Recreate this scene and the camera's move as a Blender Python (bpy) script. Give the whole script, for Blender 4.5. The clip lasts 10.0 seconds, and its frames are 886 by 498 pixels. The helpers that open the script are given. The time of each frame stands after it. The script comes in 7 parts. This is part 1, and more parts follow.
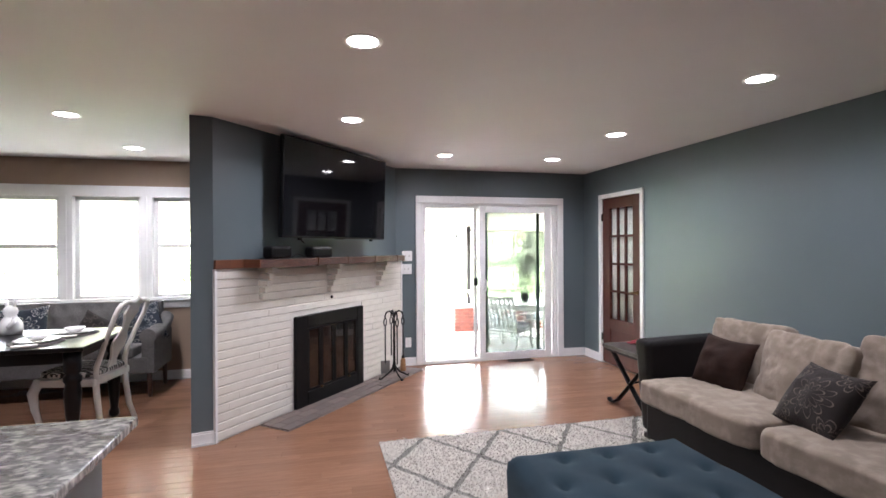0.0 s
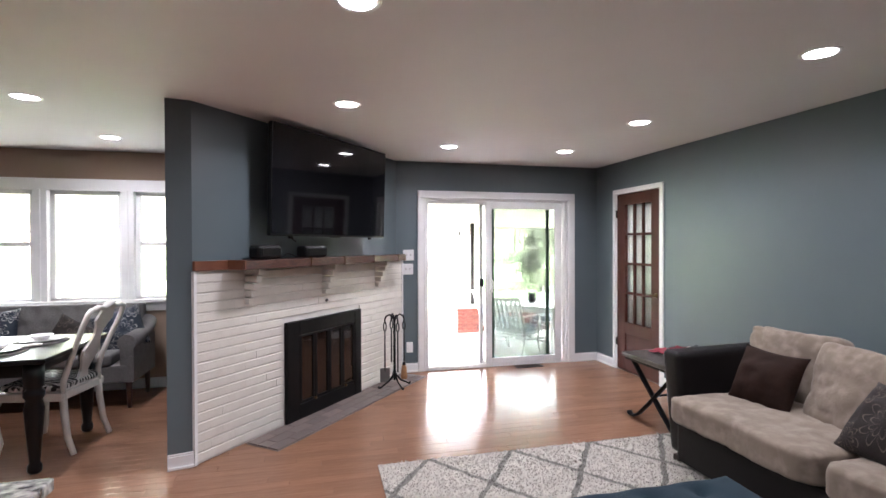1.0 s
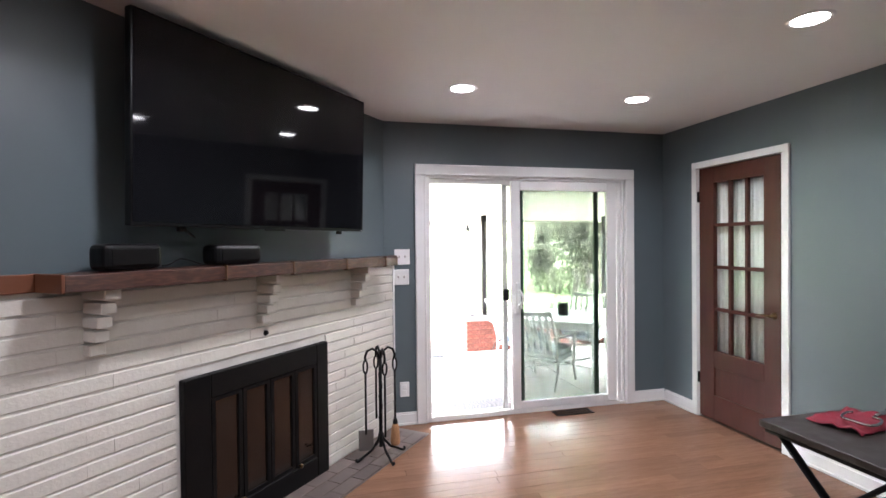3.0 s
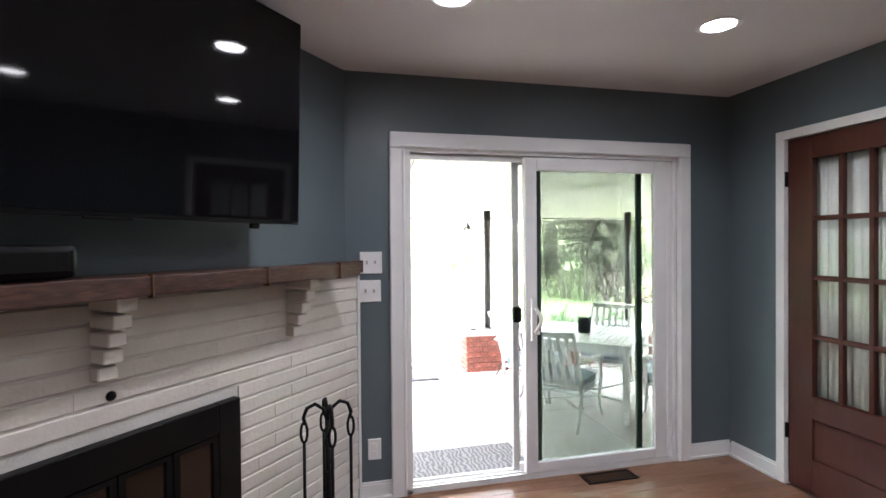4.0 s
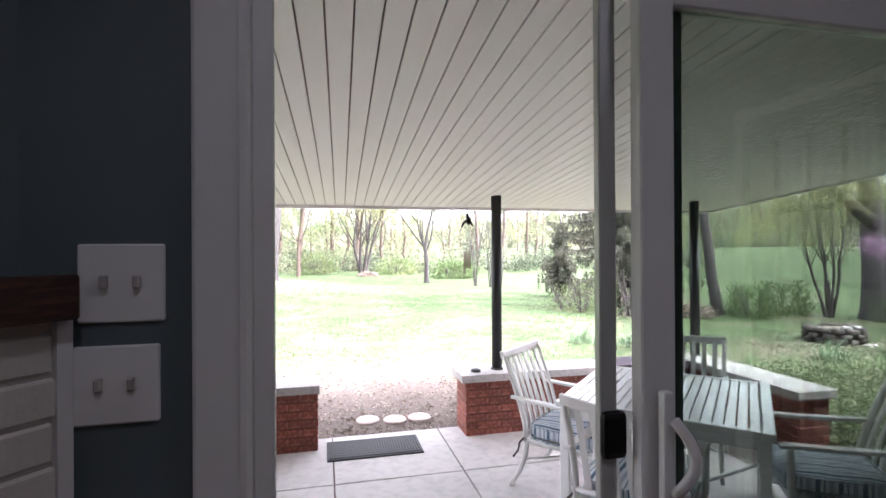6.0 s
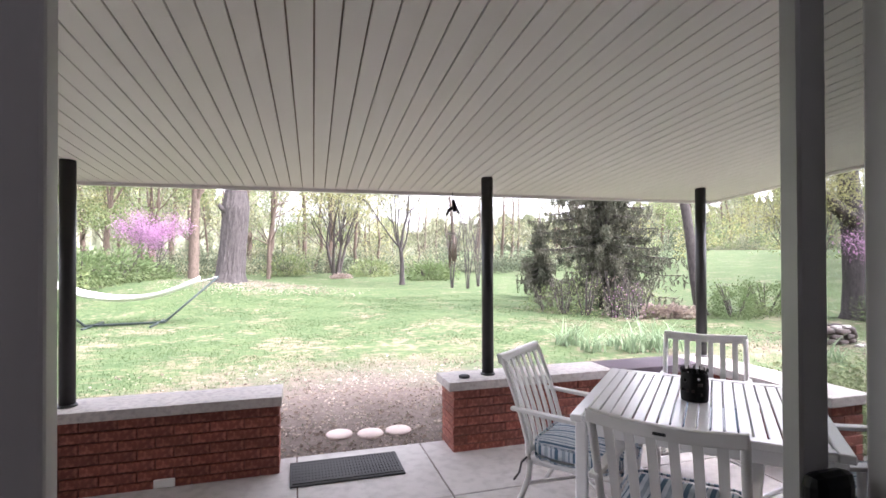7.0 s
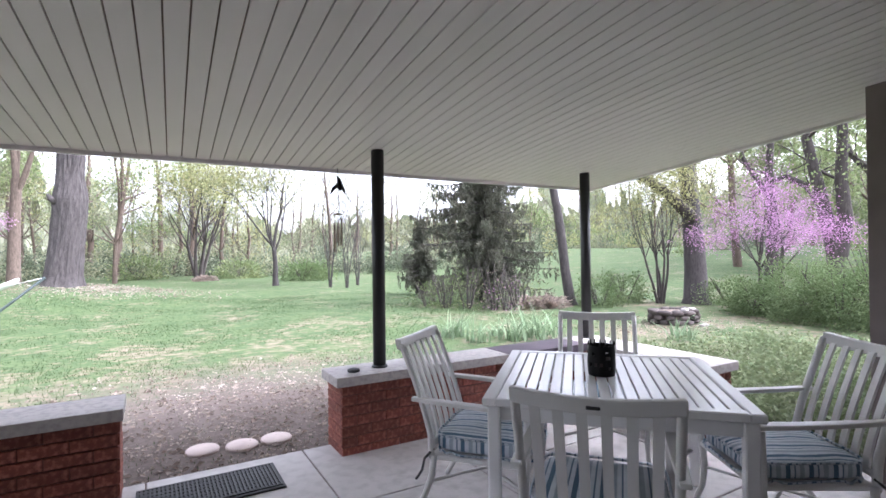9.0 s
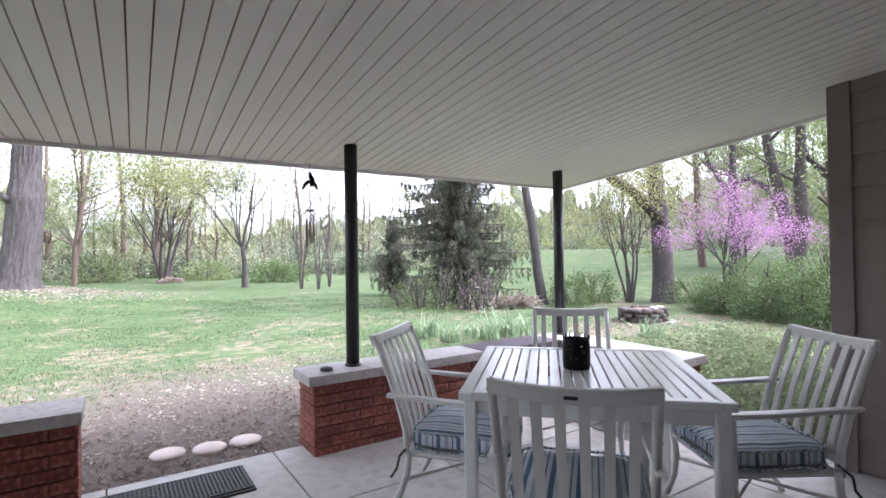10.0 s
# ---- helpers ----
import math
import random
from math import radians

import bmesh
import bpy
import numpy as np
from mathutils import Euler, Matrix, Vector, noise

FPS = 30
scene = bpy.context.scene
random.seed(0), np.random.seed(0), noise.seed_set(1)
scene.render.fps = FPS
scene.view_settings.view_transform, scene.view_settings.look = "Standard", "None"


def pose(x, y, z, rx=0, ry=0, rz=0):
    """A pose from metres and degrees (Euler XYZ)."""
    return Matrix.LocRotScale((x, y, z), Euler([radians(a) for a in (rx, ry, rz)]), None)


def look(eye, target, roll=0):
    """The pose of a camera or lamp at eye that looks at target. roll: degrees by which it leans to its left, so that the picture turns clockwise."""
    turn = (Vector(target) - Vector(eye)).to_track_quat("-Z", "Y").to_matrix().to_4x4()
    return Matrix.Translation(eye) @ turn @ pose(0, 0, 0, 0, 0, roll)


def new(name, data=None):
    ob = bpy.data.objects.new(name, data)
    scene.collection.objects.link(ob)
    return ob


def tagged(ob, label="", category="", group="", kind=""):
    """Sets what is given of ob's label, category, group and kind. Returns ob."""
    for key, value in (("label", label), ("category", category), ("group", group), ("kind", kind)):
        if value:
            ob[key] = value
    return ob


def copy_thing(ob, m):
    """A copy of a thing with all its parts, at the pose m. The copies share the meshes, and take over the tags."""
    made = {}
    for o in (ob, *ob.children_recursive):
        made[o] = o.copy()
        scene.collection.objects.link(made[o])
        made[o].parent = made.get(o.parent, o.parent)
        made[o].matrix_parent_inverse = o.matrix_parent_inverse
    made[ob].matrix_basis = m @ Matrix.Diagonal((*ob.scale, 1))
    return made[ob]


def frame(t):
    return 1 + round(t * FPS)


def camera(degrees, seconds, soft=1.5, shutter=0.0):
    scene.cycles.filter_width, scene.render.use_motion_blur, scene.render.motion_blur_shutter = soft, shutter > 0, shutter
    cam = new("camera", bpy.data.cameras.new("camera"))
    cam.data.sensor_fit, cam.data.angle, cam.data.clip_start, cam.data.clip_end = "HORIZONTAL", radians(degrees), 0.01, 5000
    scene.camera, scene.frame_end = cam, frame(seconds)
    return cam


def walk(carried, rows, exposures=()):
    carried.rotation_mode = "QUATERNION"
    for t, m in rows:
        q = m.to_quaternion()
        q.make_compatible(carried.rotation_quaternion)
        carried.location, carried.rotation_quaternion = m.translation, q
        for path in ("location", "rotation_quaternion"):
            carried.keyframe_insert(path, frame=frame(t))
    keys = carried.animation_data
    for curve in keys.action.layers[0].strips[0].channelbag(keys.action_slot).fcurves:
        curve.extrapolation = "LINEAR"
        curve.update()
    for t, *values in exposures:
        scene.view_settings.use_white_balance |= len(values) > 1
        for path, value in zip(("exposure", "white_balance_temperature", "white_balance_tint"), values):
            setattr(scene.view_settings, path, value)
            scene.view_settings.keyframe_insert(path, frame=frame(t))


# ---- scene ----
cam = camera(83.0, 10.0, soft=1.6)
PATH = [
    (0, (0.028, 0.908, 1.452), (0.511, 2.849, 1.448), -0.3),
    (0.5, (0.044, 1.078, 1.471), (0.528, 3.019, 1.455), -0.2),
    (1, (0.085, 1.309, 1.476), (0.567, 3.25, 1.458), -0.2),
    (1.5, (0.161, 1.638, 1.466), (0.639, 3.58, 1.446), -0.4),
    (2, (0.254, 2.046, 1.464), (0.731, 3.988, 1.439), -0.3),
    (2.5, (0.358, 2.509, 1.456), (0.83, 4.452, 1.433), -0.4),
    (2.7, (0.383, 2.717, 1.468), (0.864, 4.658, 1.442), -0.6),
    (4, (0.829, 4.153, 1.462), (1.294, 6.098, 1.439), -0.5),
    (4.5, (1.001, 4.732, 1.429), (1.471, 6.676, 1.427), -0.6),
    (5, (1.174, 5.278, 1.435), (1.642, 7.222, 1.418), -0.2),
    (5.5, (1.309, 5.742, 1.427), (1.774, 7.687, 1.419), -0.3),
    (5.7, (1.354, 5.903, 1.422), (1.818, 7.849, 1.419), -0.3),
    (6.8, (1.461, 6.599, 1.318), (1.979, 8.531, 1.333), -0.2),
    (7, (1.464, 6.679, 1.292), (2.027, 8.596, 1.308), -0.2),
    (7.5, (1.485, 6.842, 1.218), (2.194, 8.712, 1.243), -0.4),
    (8, (1.484, 6.949, 1.188), (2.338, 8.758, 1.206), -0.5),
    (8.5, (1.485, 7.004, 1.169), (2.423, 8.77, 1.186), -0.6),
    (9, (1.502, 7.032, 1.145), (2.511, 8.759, 1.162), -0.7),
    (9.5, (1.511, 7.051, 1.127), (2.578, 8.742, 1.144), -0.8),
    (10, (1.506, 7.063, 1.109), (2.607, 8.732, 1.131), -0.8),
]
EXPOSURES = [(0.0, 7.25, 6120, 17), (2.5, 7.05, 6120, 16), (4.0, 6.48, 6100, 14), (4.5, 5.78, 6050, 16), (5.0, 5.15, 5950, 19), (5.5, 4.66, 5950, 21),
             (6.2, 3.9, 5950, 21), (7.0, 3.34, 6100, 23), (8.0, 2.96, 5800, 21), (10.0, 2.93, 5700, 19)]
walk(cam, [(t, look(eye, target, roll)) for t, eye, target, roll in PATH], EXPOSURES)

# ---- light ----
world = bpy.data.worlds.new("sky")
scene.world = world
world.use_nodes = True
wn = world.node_tree
sky = wn.nodes.new("ShaderNodeTexSky")
sky.sky_type, sky.sun_disc = "NISHITA", False
sky.sun_elevation, sky.sun_rotation = radians(50), radians(120)
sky.dust_density, sky.air_density = 4.0, 1.0
haze = wn.nodes.new("ShaderNodeHueSaturation")
haze.inputs["Saturation"].default_value = 0.12
wn.links.new(sky.outputs["Color"], haze.inputs["Color"])
wn.links.new(haze.outputs["Color"], wn.nodes["Background"].inputs["Color"])
wn.nodes["Background"].inputs["Strength"].default_value = 0.15
sun = new("sun", bpy.data.lights.new("sun", "SUN"))
sun.data.energy, sun.data.angle, sun.data.color = 0.5, radians(30), (1.0, 0.98, 0.96)
sun.matrix_world = look((0, 0, 30), (-14.0, 16.0, 0))

LAMPS = [(0.24, 3.32), (2.56, 3.32), (0.28, 4.81), (2.57, 4.81), (1.34, 6.09), (2.585, 6.08), (-1.75, 5.11), (-1.71, 6.36),
         # unseen lamps, assumed: the first continues the grid, the others fill the room
         (0.24, 1.83), (-1.9, 3.2), (-3.6, 5.1), (0.3, -0.6), (-2.2, 0.4)]
LAMP_WATTS = 0.095


# ---- materials ----
def mat(name, c1, c2=None, rough=0.5, metal=0.0, scale=6.0, bump=0.0, bscale=80.0, stretch=(1, 1, 1), spec=0.5, c3=None, fine=40.0, island=0.0, joined=False, rvar=0.0, coat=0.0, sheen=0.0):
    m = bpy.data.materials.new(name)
    m.use_nodes = True
    nt = m.node_tree
    N, L = nt.nodes, nt.links
    b = N["Principled BSDF"]
    b.inputs["Roughness"].default_value, b.inputs["Metallic"].default_value = rough, metal
    b.inputs["Specular IOR Level"].default_value = spec
    b.inputs["Coat Weight"].default_value = coat
    b.inputs["Sheen Weight"].default_value = sheen
    tc, mp = N.new("ShaderNodeTexCoord"), N.new("ShaderNodeMapping")
    mp.inputs["Scale"].default_value = stretch
    L.new(tc.outputs["Object"], mp.inputs["Vector"])

    def ns(s, d=4.0):
        n = N.new("ShaderNodeTexNoise")
        n.inputs["Scale"].default_value, n.inputs["Detail"].default_value = s, d
        L.new(mp.outputs["Vector"], n.inputs["Vector"])
        return n

    def mix(f, a, bb):
        x = N.new("ShaderNodeMix")
        x.data_type = "RGBA"
        if isinstance(f, float):
            x.inputs["Factor"].default_value = f
        else:
            L.new(f, x.inputs["Factor"])
        for sock, v in ((x.inputs["A"], a), (x.inputs["B"], bb)):
            if isinstance(v, tuple):
                sock.default_value = (*v, 1)
            else:
                L.new(v, sock)
        return x.outputs["Result"]

    def ramp(f, lo, hi):
        r = N.new("ShaderNodeMapRange")
        r.inputs["From Min"].default_value, r.inputs["From Max"].default_value = lo, hi
        L.new(f, r.inputs["Value"])
        return r.outputs["Result"]

    c2 = c2 or tuple(v * 0.85 for v in c1)
    col = mix(ramp(ns(scale).outputs["Fac"], 0.3, 0.7), c1, c2)
    if c3:
        col = mix(ramp(ns(fine, 6.0).outputs["Fac"], 0.45, 0.7), col, c3)
    if island:
        oi, hs = N.new("ShaderNodeNewGeometry" if joined else "ShaderNodeObjectInfo"), N.new("ShaderNodeHueSaturation")
        v = N.new("ShaderNodeMapRange")
        v.inputs["To Min"].default_value, v.inputs["To Max"].default_value = 1 - island, 1 + island
        L.new(oi.outputs["Random Per Island" if joined else "Random"], v.inputs["Value"])
        L.new(v.outputs["Result"], hs.inputs["Value"])
        L.new(col, hs.inputs["Color"])
        col = hs.outputs["Color"]
    L.new(col, b.inputs["Base Color"])
    if rvar:
        r = N.new("ShaderNodeMapRange")
        r.inputs["To Min"].default_value, r.inputs["To Max"].default_value = rough - rvar, rough + rvar
        L.new(ns(scale * 2).outputs["Fac"], r.inputs["Value"])
        L.new(r.outputs["Result"], b.inputs["Roughness"])
    if bump:
        bm_ = N.new("ShaderNodeBump")
        bm_.inputs["Strength"].default_value, bm_.inputs["Distance"].default_value = bump, 0.005
        L.new(ns(bscale, 5.0).outputs["Fac"], bm_.inputs["Height"])
        L.new(bm_.outputs["Normal"], b.inputs["Normal"])
    return m


def glow(name, colour, strength):
    m = mat(name, colour)
    b = m.node_tree.nodes["Principled BSDF"]
    b.inputs["Emission Color"].default_value, b.inputs["Emission Strength"].default_value = (*colour, 1), strength
    return m


def glass(name, tint, gloss, rough=0.0):
    """A thin pane: part clear, part mirror, more so at a glancing angle."""
    m = bpy.data.materials.new(name)
    m.use_nodes = True
    N, L = m.node_tree.nodes, m.node_tree.links
    N.remove(N["Principled BSDF"])
    t, g, mx, lw, pw, mr = (N.new("ShaderNode" + k) for k in ("BsdfTransparent", "BsdfGlossy", "MixShader", "LayerWeight", "Math", "MapRange"))
    t.inputs["Color"].default_value = (*tint, 1)
    g.inputs["Roughness"].default_value = rough
    pw.operation = "POWER"
    pw.inputs[1].default_value = 4.0
    mr.inputs["To Min"].default_value, mr.inputs["To Max"].default_value = gloss, gloss * 14
    L.new(lw.outputs["Facing"], pw.inputs[0])
    L.new(pw.outputs[0], mr.inputs["Value"])
    L.new(mr.outputs["Result"], mx.inputs["Fac"])
    L.new(t.outputs["BSDF"], mx.inputs[1])
    L.new(g.outputs["BSDF"], mx.inputs[2])
    L.new(mx.outputs["Shader"], N["Material Output"].inputs["Surface"])
    return m


M_WALL = mat("blue_grey_paint", (0.110, 0.139, 0.151), (0.103, 0.131, 0.142), 0.42, bump=0.05, bscale=220, scale=2)
M_TAN = mat("tan_paint", (0.30, 0.215, 0.155), (0.28, 0.20, 0.145), 0.6, bump=0.05, bscale=220, scale=2)
M_CEIL = mat("ceiling_paint", (0.80, 0.78, 0.77), (0.77, 0.75, 0.74), 0.8, bump=0.06, bscale=160, scale=1.5)
M_TRIM = mat("white_trim_paint", (0.78, 0.77, 0.76), (0.72, 0.71, 0.70), 0.35, scale=5)
M_VINYL = mat("white_vinyl", (0.74, 0.73, 0.72), (0.68, 0.67, 0.66), 0.4, scale=4)
M_BRICKW = mat("white_painted_brick", (0.70, 0.67, 0.61), (0.62, 0.585, 0.53), 0.5, bump=0.3, bscale=70, scale=5, island=0.012)
M_JOINTW = mat("white_painted_mortar", (0.68, 0.65, 0.60), (0.60, 0.57, 0.53), 0.7, bump=0.4, bscale=120)
OAK = dict(c1=(0.245, 0.130, 0.082), c2=(0.18, 0.091, 0.056), rough=0.18, spec=0.22, scale=3, stretch=(1.2, 14, 1), c3=(0.19, 0.098, 0.057), fine=9, island=0.11, bump=0.03, bscale=30, rvar=0.04)
M_FLOOR = mat("oak_floor", **OAK)
M_FLOORREST = mat("oak_floor_far", joined=True, **OAK)
M_FLOORGAP = mat("floor_gap", (0.10, 0.045, 0.02), rough=0.6)
M_MANTEL = mat("stained_mantel_wood", (0.056, 0.022, 0.015), (0.034, 0.014, 0.010), 0.45, scale=4, stretch=(3, 3, 20), c3=(0.10, 0.042, 0.026), fine=6, bump=0.2, bscale=40)
M_ORANGE = mat("mantel_end_wood", (0.17, 0.062, 0.03), (0.12, 0.042, 0.022), 0.45, scale=8)
M_DOOR = mat("mahogany_door", (0.066, 0.0145, 0.009), (0.048, 0.0105, 0.0065), 0.4, spec=0.3, scale=3, stretch=(8, 8, 1), c3=(0.055, 0.013, 0.008), fine=20)
M_BLACK = mat("black_iron", (0.0042, 0.0042, 0.0045), (0.007, 0.0063, 0.006), 0.5, bump=0.1, spec=0.14)
M_PLASTIC = mat("black_plastic", (0.005, 0.005, 0.0055), rough=0.4, spec=0.2)
M_SCREEN = mat("tv_screen", (0.004, 0.004, 0.005), (0.004, 0.004, 0.005), 0.05, spec=0.25)
M_FIREGLASS = mat("smoked_fire_glass", (0.010, 0.0068, 0.0052), (0.016, 0.0105, 0.008), 0.06, spec=0.6, scale=3)
M_BRASS = mat("brass", (0.17, 0.105, 0.05), rough=0.35, metal=1.0)
M_CHROME = mat("chrome", (0.7, 0.7, 0.7), rough=0.15, metal=1.0)
M_HEARTH = mat("grey_slate_hearth", (0.11, 0.092, 0.086), (0.16, 0.115, 0.10), 0.6, scale=6, island=0.3, bump=0.3)
M_GROUT = mat("hearth_grout", (0.20, 0.172, 0.155), rough=0.9)
M_PLATE = mat("white_switch_plastic", (0.8, 0.79, 0.78), (0.78, 0.77, 0.76), 0.3)
M_PANE = glass("window_glass", (0.96, 0.98, 0.97), 0.03)
M_DOORGLASS = glass("green_tinted_glass", (0.62, 0.665, 0.63), 0.035)
M_MESH = glass("insect_screen", (0.80, 0.81, 0.81), 0.004, 0.8)
M_DARKSTILE = mat("dark_green_seal", (0.022, 0.045, 0.036), rough=0.5, spec=0.3)
M_SEAL = mat("grey_green_seal", (0.085, 0.12, 0.10), rough=0.5, spec=0.3)
M_REDBRICK = mat("red_brick", (0.205, 0.054, 0.033), (0.135, 0.035, 0.025), 0.8, scale=9, c3=(0.33, 0.12, 0.08), fine=45, island=0.22, bump=0.5, bscale=120)
M_MORTAR = mat("brick_mortar", (0.12, 0.062, 0.048), (0.09, 0.045, 0.035), 0.95, bump=0.4)
M_CAP = mat("limestone_cap", (0.50, 0.46, 0.43), (0.40, 0.37, 0.35), 0.75, scale=4, c3=(0.32, 0.29, 0.28), fine=30, bump=0.3, bscale=60)
# darker purple-grey colour of one cap stone on the right wall
M_GREYCAP = mat("purple_grey_cap", (0.12, 0.098, 0.115), (0.09, 0.075, 0.088), 0.9, scale=5, bump=0.3, spec=0.15)
M_CONC = mat("patio_concrete", (0.48, 0.455, 0.435), (0.42, 0.395, 0.375), 0.8, scale=1.7, c3=(0.37, 0.345, 0.325), fine=14, bump=0.25, bscale=90)
M_SOFFIT = mat("porch_ceiling_paint", (0.82, 0.785, 0.765), (0.78, 0.745, 0.725), 0.55, scale=1.2)
M_GROOVE = mat("soffit_groove", (0.26, 0.20, 0.165), rough=0.9)
M_POST = mat("black_painted_steel", (0.008, 0.008, 0.009), (0.014, 0.013, 0.013), 0.5, scale=12, bump=0.1)
M_SIDING = mat("taupe_siding", (0.23, 0.195, 0.175), (0.21, 0.18, 0.16), 0.7, scale=2, stretch=(1, 1, 12), bump=0.1)
M_SIDETRIM = mat("taupe_corner_board", (0.20, 0.165, 0.155), rough=0.65)


# ---- shape helpers ----
def bx(bm, x0, x1, y0, y1, z0, z1, m=None):
    vs = [bm.verts.new((x, y, z)) for x in (x0, x1) for y in (y0, y1) for z in (z0, z1)]
    if m is not None:
        for v in vs:
            v.co = m @ v.co
    for f in ((0, 1, 3, 2), (4, 6, 7, 5), (0, 4, 5, 1), (2, 3, 7, 6), (0, 2, 6, 4), (1, 5, 7, 3)):
        bm.faces.new([vs[i] for i in f])
    return vs


def box(*a, bevel=0.0, seg=1, m=None):
    bm = bmesh.new()
    bx(bm, *a)
    bmesh.ops.recalc_face_normals(bm, faces=bm.faces)
    if bevel:
        bmesh.ops.bevel(bm, geom=bm.edges[:], offset=bevel, segments=seg, affect="EDGES", profile=0.6)
    if m is not None:
        bmesh.ops.transform(bm, matrix=m, verts=bm.verts)
    return bm


def tube(bm, pts, radii, seg=8, flat=1.0, cap=True):
    """A tube along pts; flat squeezes it along its second axis."""
    pts = [Vector(p) for p in pts]
    if not hasattr(radii, "__len__"):
        radii = [radii] * len(pts)
    rings, side = [], None
    for i, p in enumerate(pts):
        d = (pts[min(i + 1, len(pts) - 1)] - pts[max(i - 1, 0)]).normalized()
        if side is None:
            side = d.orthogonal().normalized() if abs(d.z) > 0.9 else d.cross(Vector((0, 0, 1))).normalized()
        side = (side - d * side.dot(d)).normalized()
        up = d.cross(side)
        rings.append([bm.verts.new(p + (side * math.cos(a) + up * math.sin(a) * flat) * radii[i]) for a in (2 * math.pi * k / seg for k in range(seg))])
    for a, b in zip(rings, rings[1:]):
        for k in range(seg):
            f = bm.faces.new((a[k], a[(k + 1) % seg], b[(k + 1) % seg], b[k]))
            f.smooth = True
    if cap:
        bm.faces.new(rings[0][::-1])
        bm.faces.new(rings[-1])
    return bm


def lathe(prof, seg=20, centre=(0, 0, 0)):
    """prof: (radius, height) pairs turned about z."""
    bm = bmesh.new()
    cx, cy, cz = centre
    rings = [[bm.verts.new((cx + r * math.cos(a), cy + r * math.sin(a), cz + z)) for a in (2 * math.pi * k / seg for k in range(seg))] for r, z in prof]
    for a, b in zip(rings, rings[1:]):
        for k in range(seg):
            f = bm.faces.new((a[k], a[(k + 1) % seg], b[(k + 1) % seg], b[k]))
            f.smooth = True
    bm.faces.new(rings[0][::-1])
    bm.faces.new(rings[-1])
    return bm


def prism(poly, z0, z1):
    bm = bmesh.new()
    lo, hi = [bm.verts.new((x, y, z0)) for x, y in poly], [bm.verts.new((x, y, z1)) for x, y in poly]
    n = len(poly)
    for i in range(n):
        bm.faces.new((lo[i], lo[(i + 1) % n], hi[(i + 1) % n], hi[i]))
    bm.faces.new(lo[::-1])
    bm.faces.new(hi)
    bmesh.ops.recalc_face_normals(bm, faces=bm.faces)
    return bm


def cushion(sx, sy, sz, puff=0.3, n=10, seed=0, wrinkle=0.006, fold=0.0, box_k=5):
    """A soft box, thick in the middle and thin at its edges, centred on the origin."""
    bm = bmesh.new()
    bmesh.ops.create_cube(bm, size=1.0)
    bmesh.ops.subdivide_edges(bm, edges=bm.edges[:], cuts=n, use_grid_fill=True)
    rnd = Vector((seed * 3.1, seed * 1.7, seed * 0.9))
    for v in bm.verts:
        x, y, z = v.co * 2
        r = (abs(x) ** box_k + abs(y) ** box_k + abs(z) ** box_k) ** (1 / box_k)
        x, y, z = x / r, y / r, z / r
        e = max(abs(x), abs(y))
        h = 1 - puff * e ** 2.5
        p = Vector((x * sx / 2 * (1 - 0.05 * (1 - abs(y))), y * sy / 2 * (1 - 0.05 * (1 - abs(x))), z * sz / 2 * h))
        w = noise.noise(p * 9 + rnd) + 0.5 * noise.noise(p * 22 + rnd)
        crease = (1 - min(1.0, 2.2 * abs(noise.noise(Vector((p.x * 5 + p.y * 3, p.y * 6 - p.x * 2, p.z * 5)) + rnd)))) ** 3 if fold else 0.0
        v.co = p + Vector((x, y, z)).normalized() * (wrinkle * w - fold * crease)
    for f in bm.faces:
        f.smooth = True
    return bm


def ob_of(name, bm, material, parent=None, label=""):
    me = bpy.data.meshes.new(name)
    bm.normal_update()
    bm.to_mesh(me)
    bm.free()
    for m in material if isinstance(material, (list, tuple)) else (material,):
        me.materials.append(m)
    ob = new(name, me)
    if parent:
        ob.parent = parent
    if label:
        ob["label"] = label
    return ob


def part(name, bm, material, parent, label=""):
    return ob_of(name, bm, material, parent, label)


def thing(name, label, category, group="", m=None):
    e = new(name)
    e.empty_display_size = 0.1
    if m is not None:
        e.matrix_world = m
    return tagged(e, label, category, group)


def struct(name, bm, material, label="", category=""):
    return tagged(ob_of(name, bm, material), label, category or name.split("_")[0], kind="structure")


def soft(ob, width=0.004, seg=2):
    b = ob.modifiers.new("bevel", "BEVEL")
    b.width, b.segments, b.limit_method = width, seg, "ANGLE"
    return ob

# ---- the house: floor, walls, ceiling ----
FAR, RIGHT, TOP, OUT = 7.03, 3.525, 2.44, 7.14
BACK, LEFT, DIN = -2.6, -5.6, 7.10

struct("floor", box(LEFT, RIGHT + 0.15, BACK, FAR + 0.04, -0.14, -0.012), M_FLOORGAP, "polished oak strip floor", "floor")
struct("ceiling", box(LEFT - 0.15, RIGHT + 0.15, BACK - 0.15, OUT, TOP, TOP + 0.2), M_CEIL, "flat painted ceiling with recessed lamps", "ceiling")

# far wall round the sliding door
bm = bmesh.new()
bx(bm, 0.6, 1.285, FAR, OUT, 0, TOP)
bx(bm, 3.12, RIGHT, FAR, OUT, 0, TOP)
bx(bm, 1.285, 3.12, FAR, OUT, 2.02, TOP)
struct("wall_far", bm, M_WALL, "blue-grey painted wall round the sliding patio door", "wall")
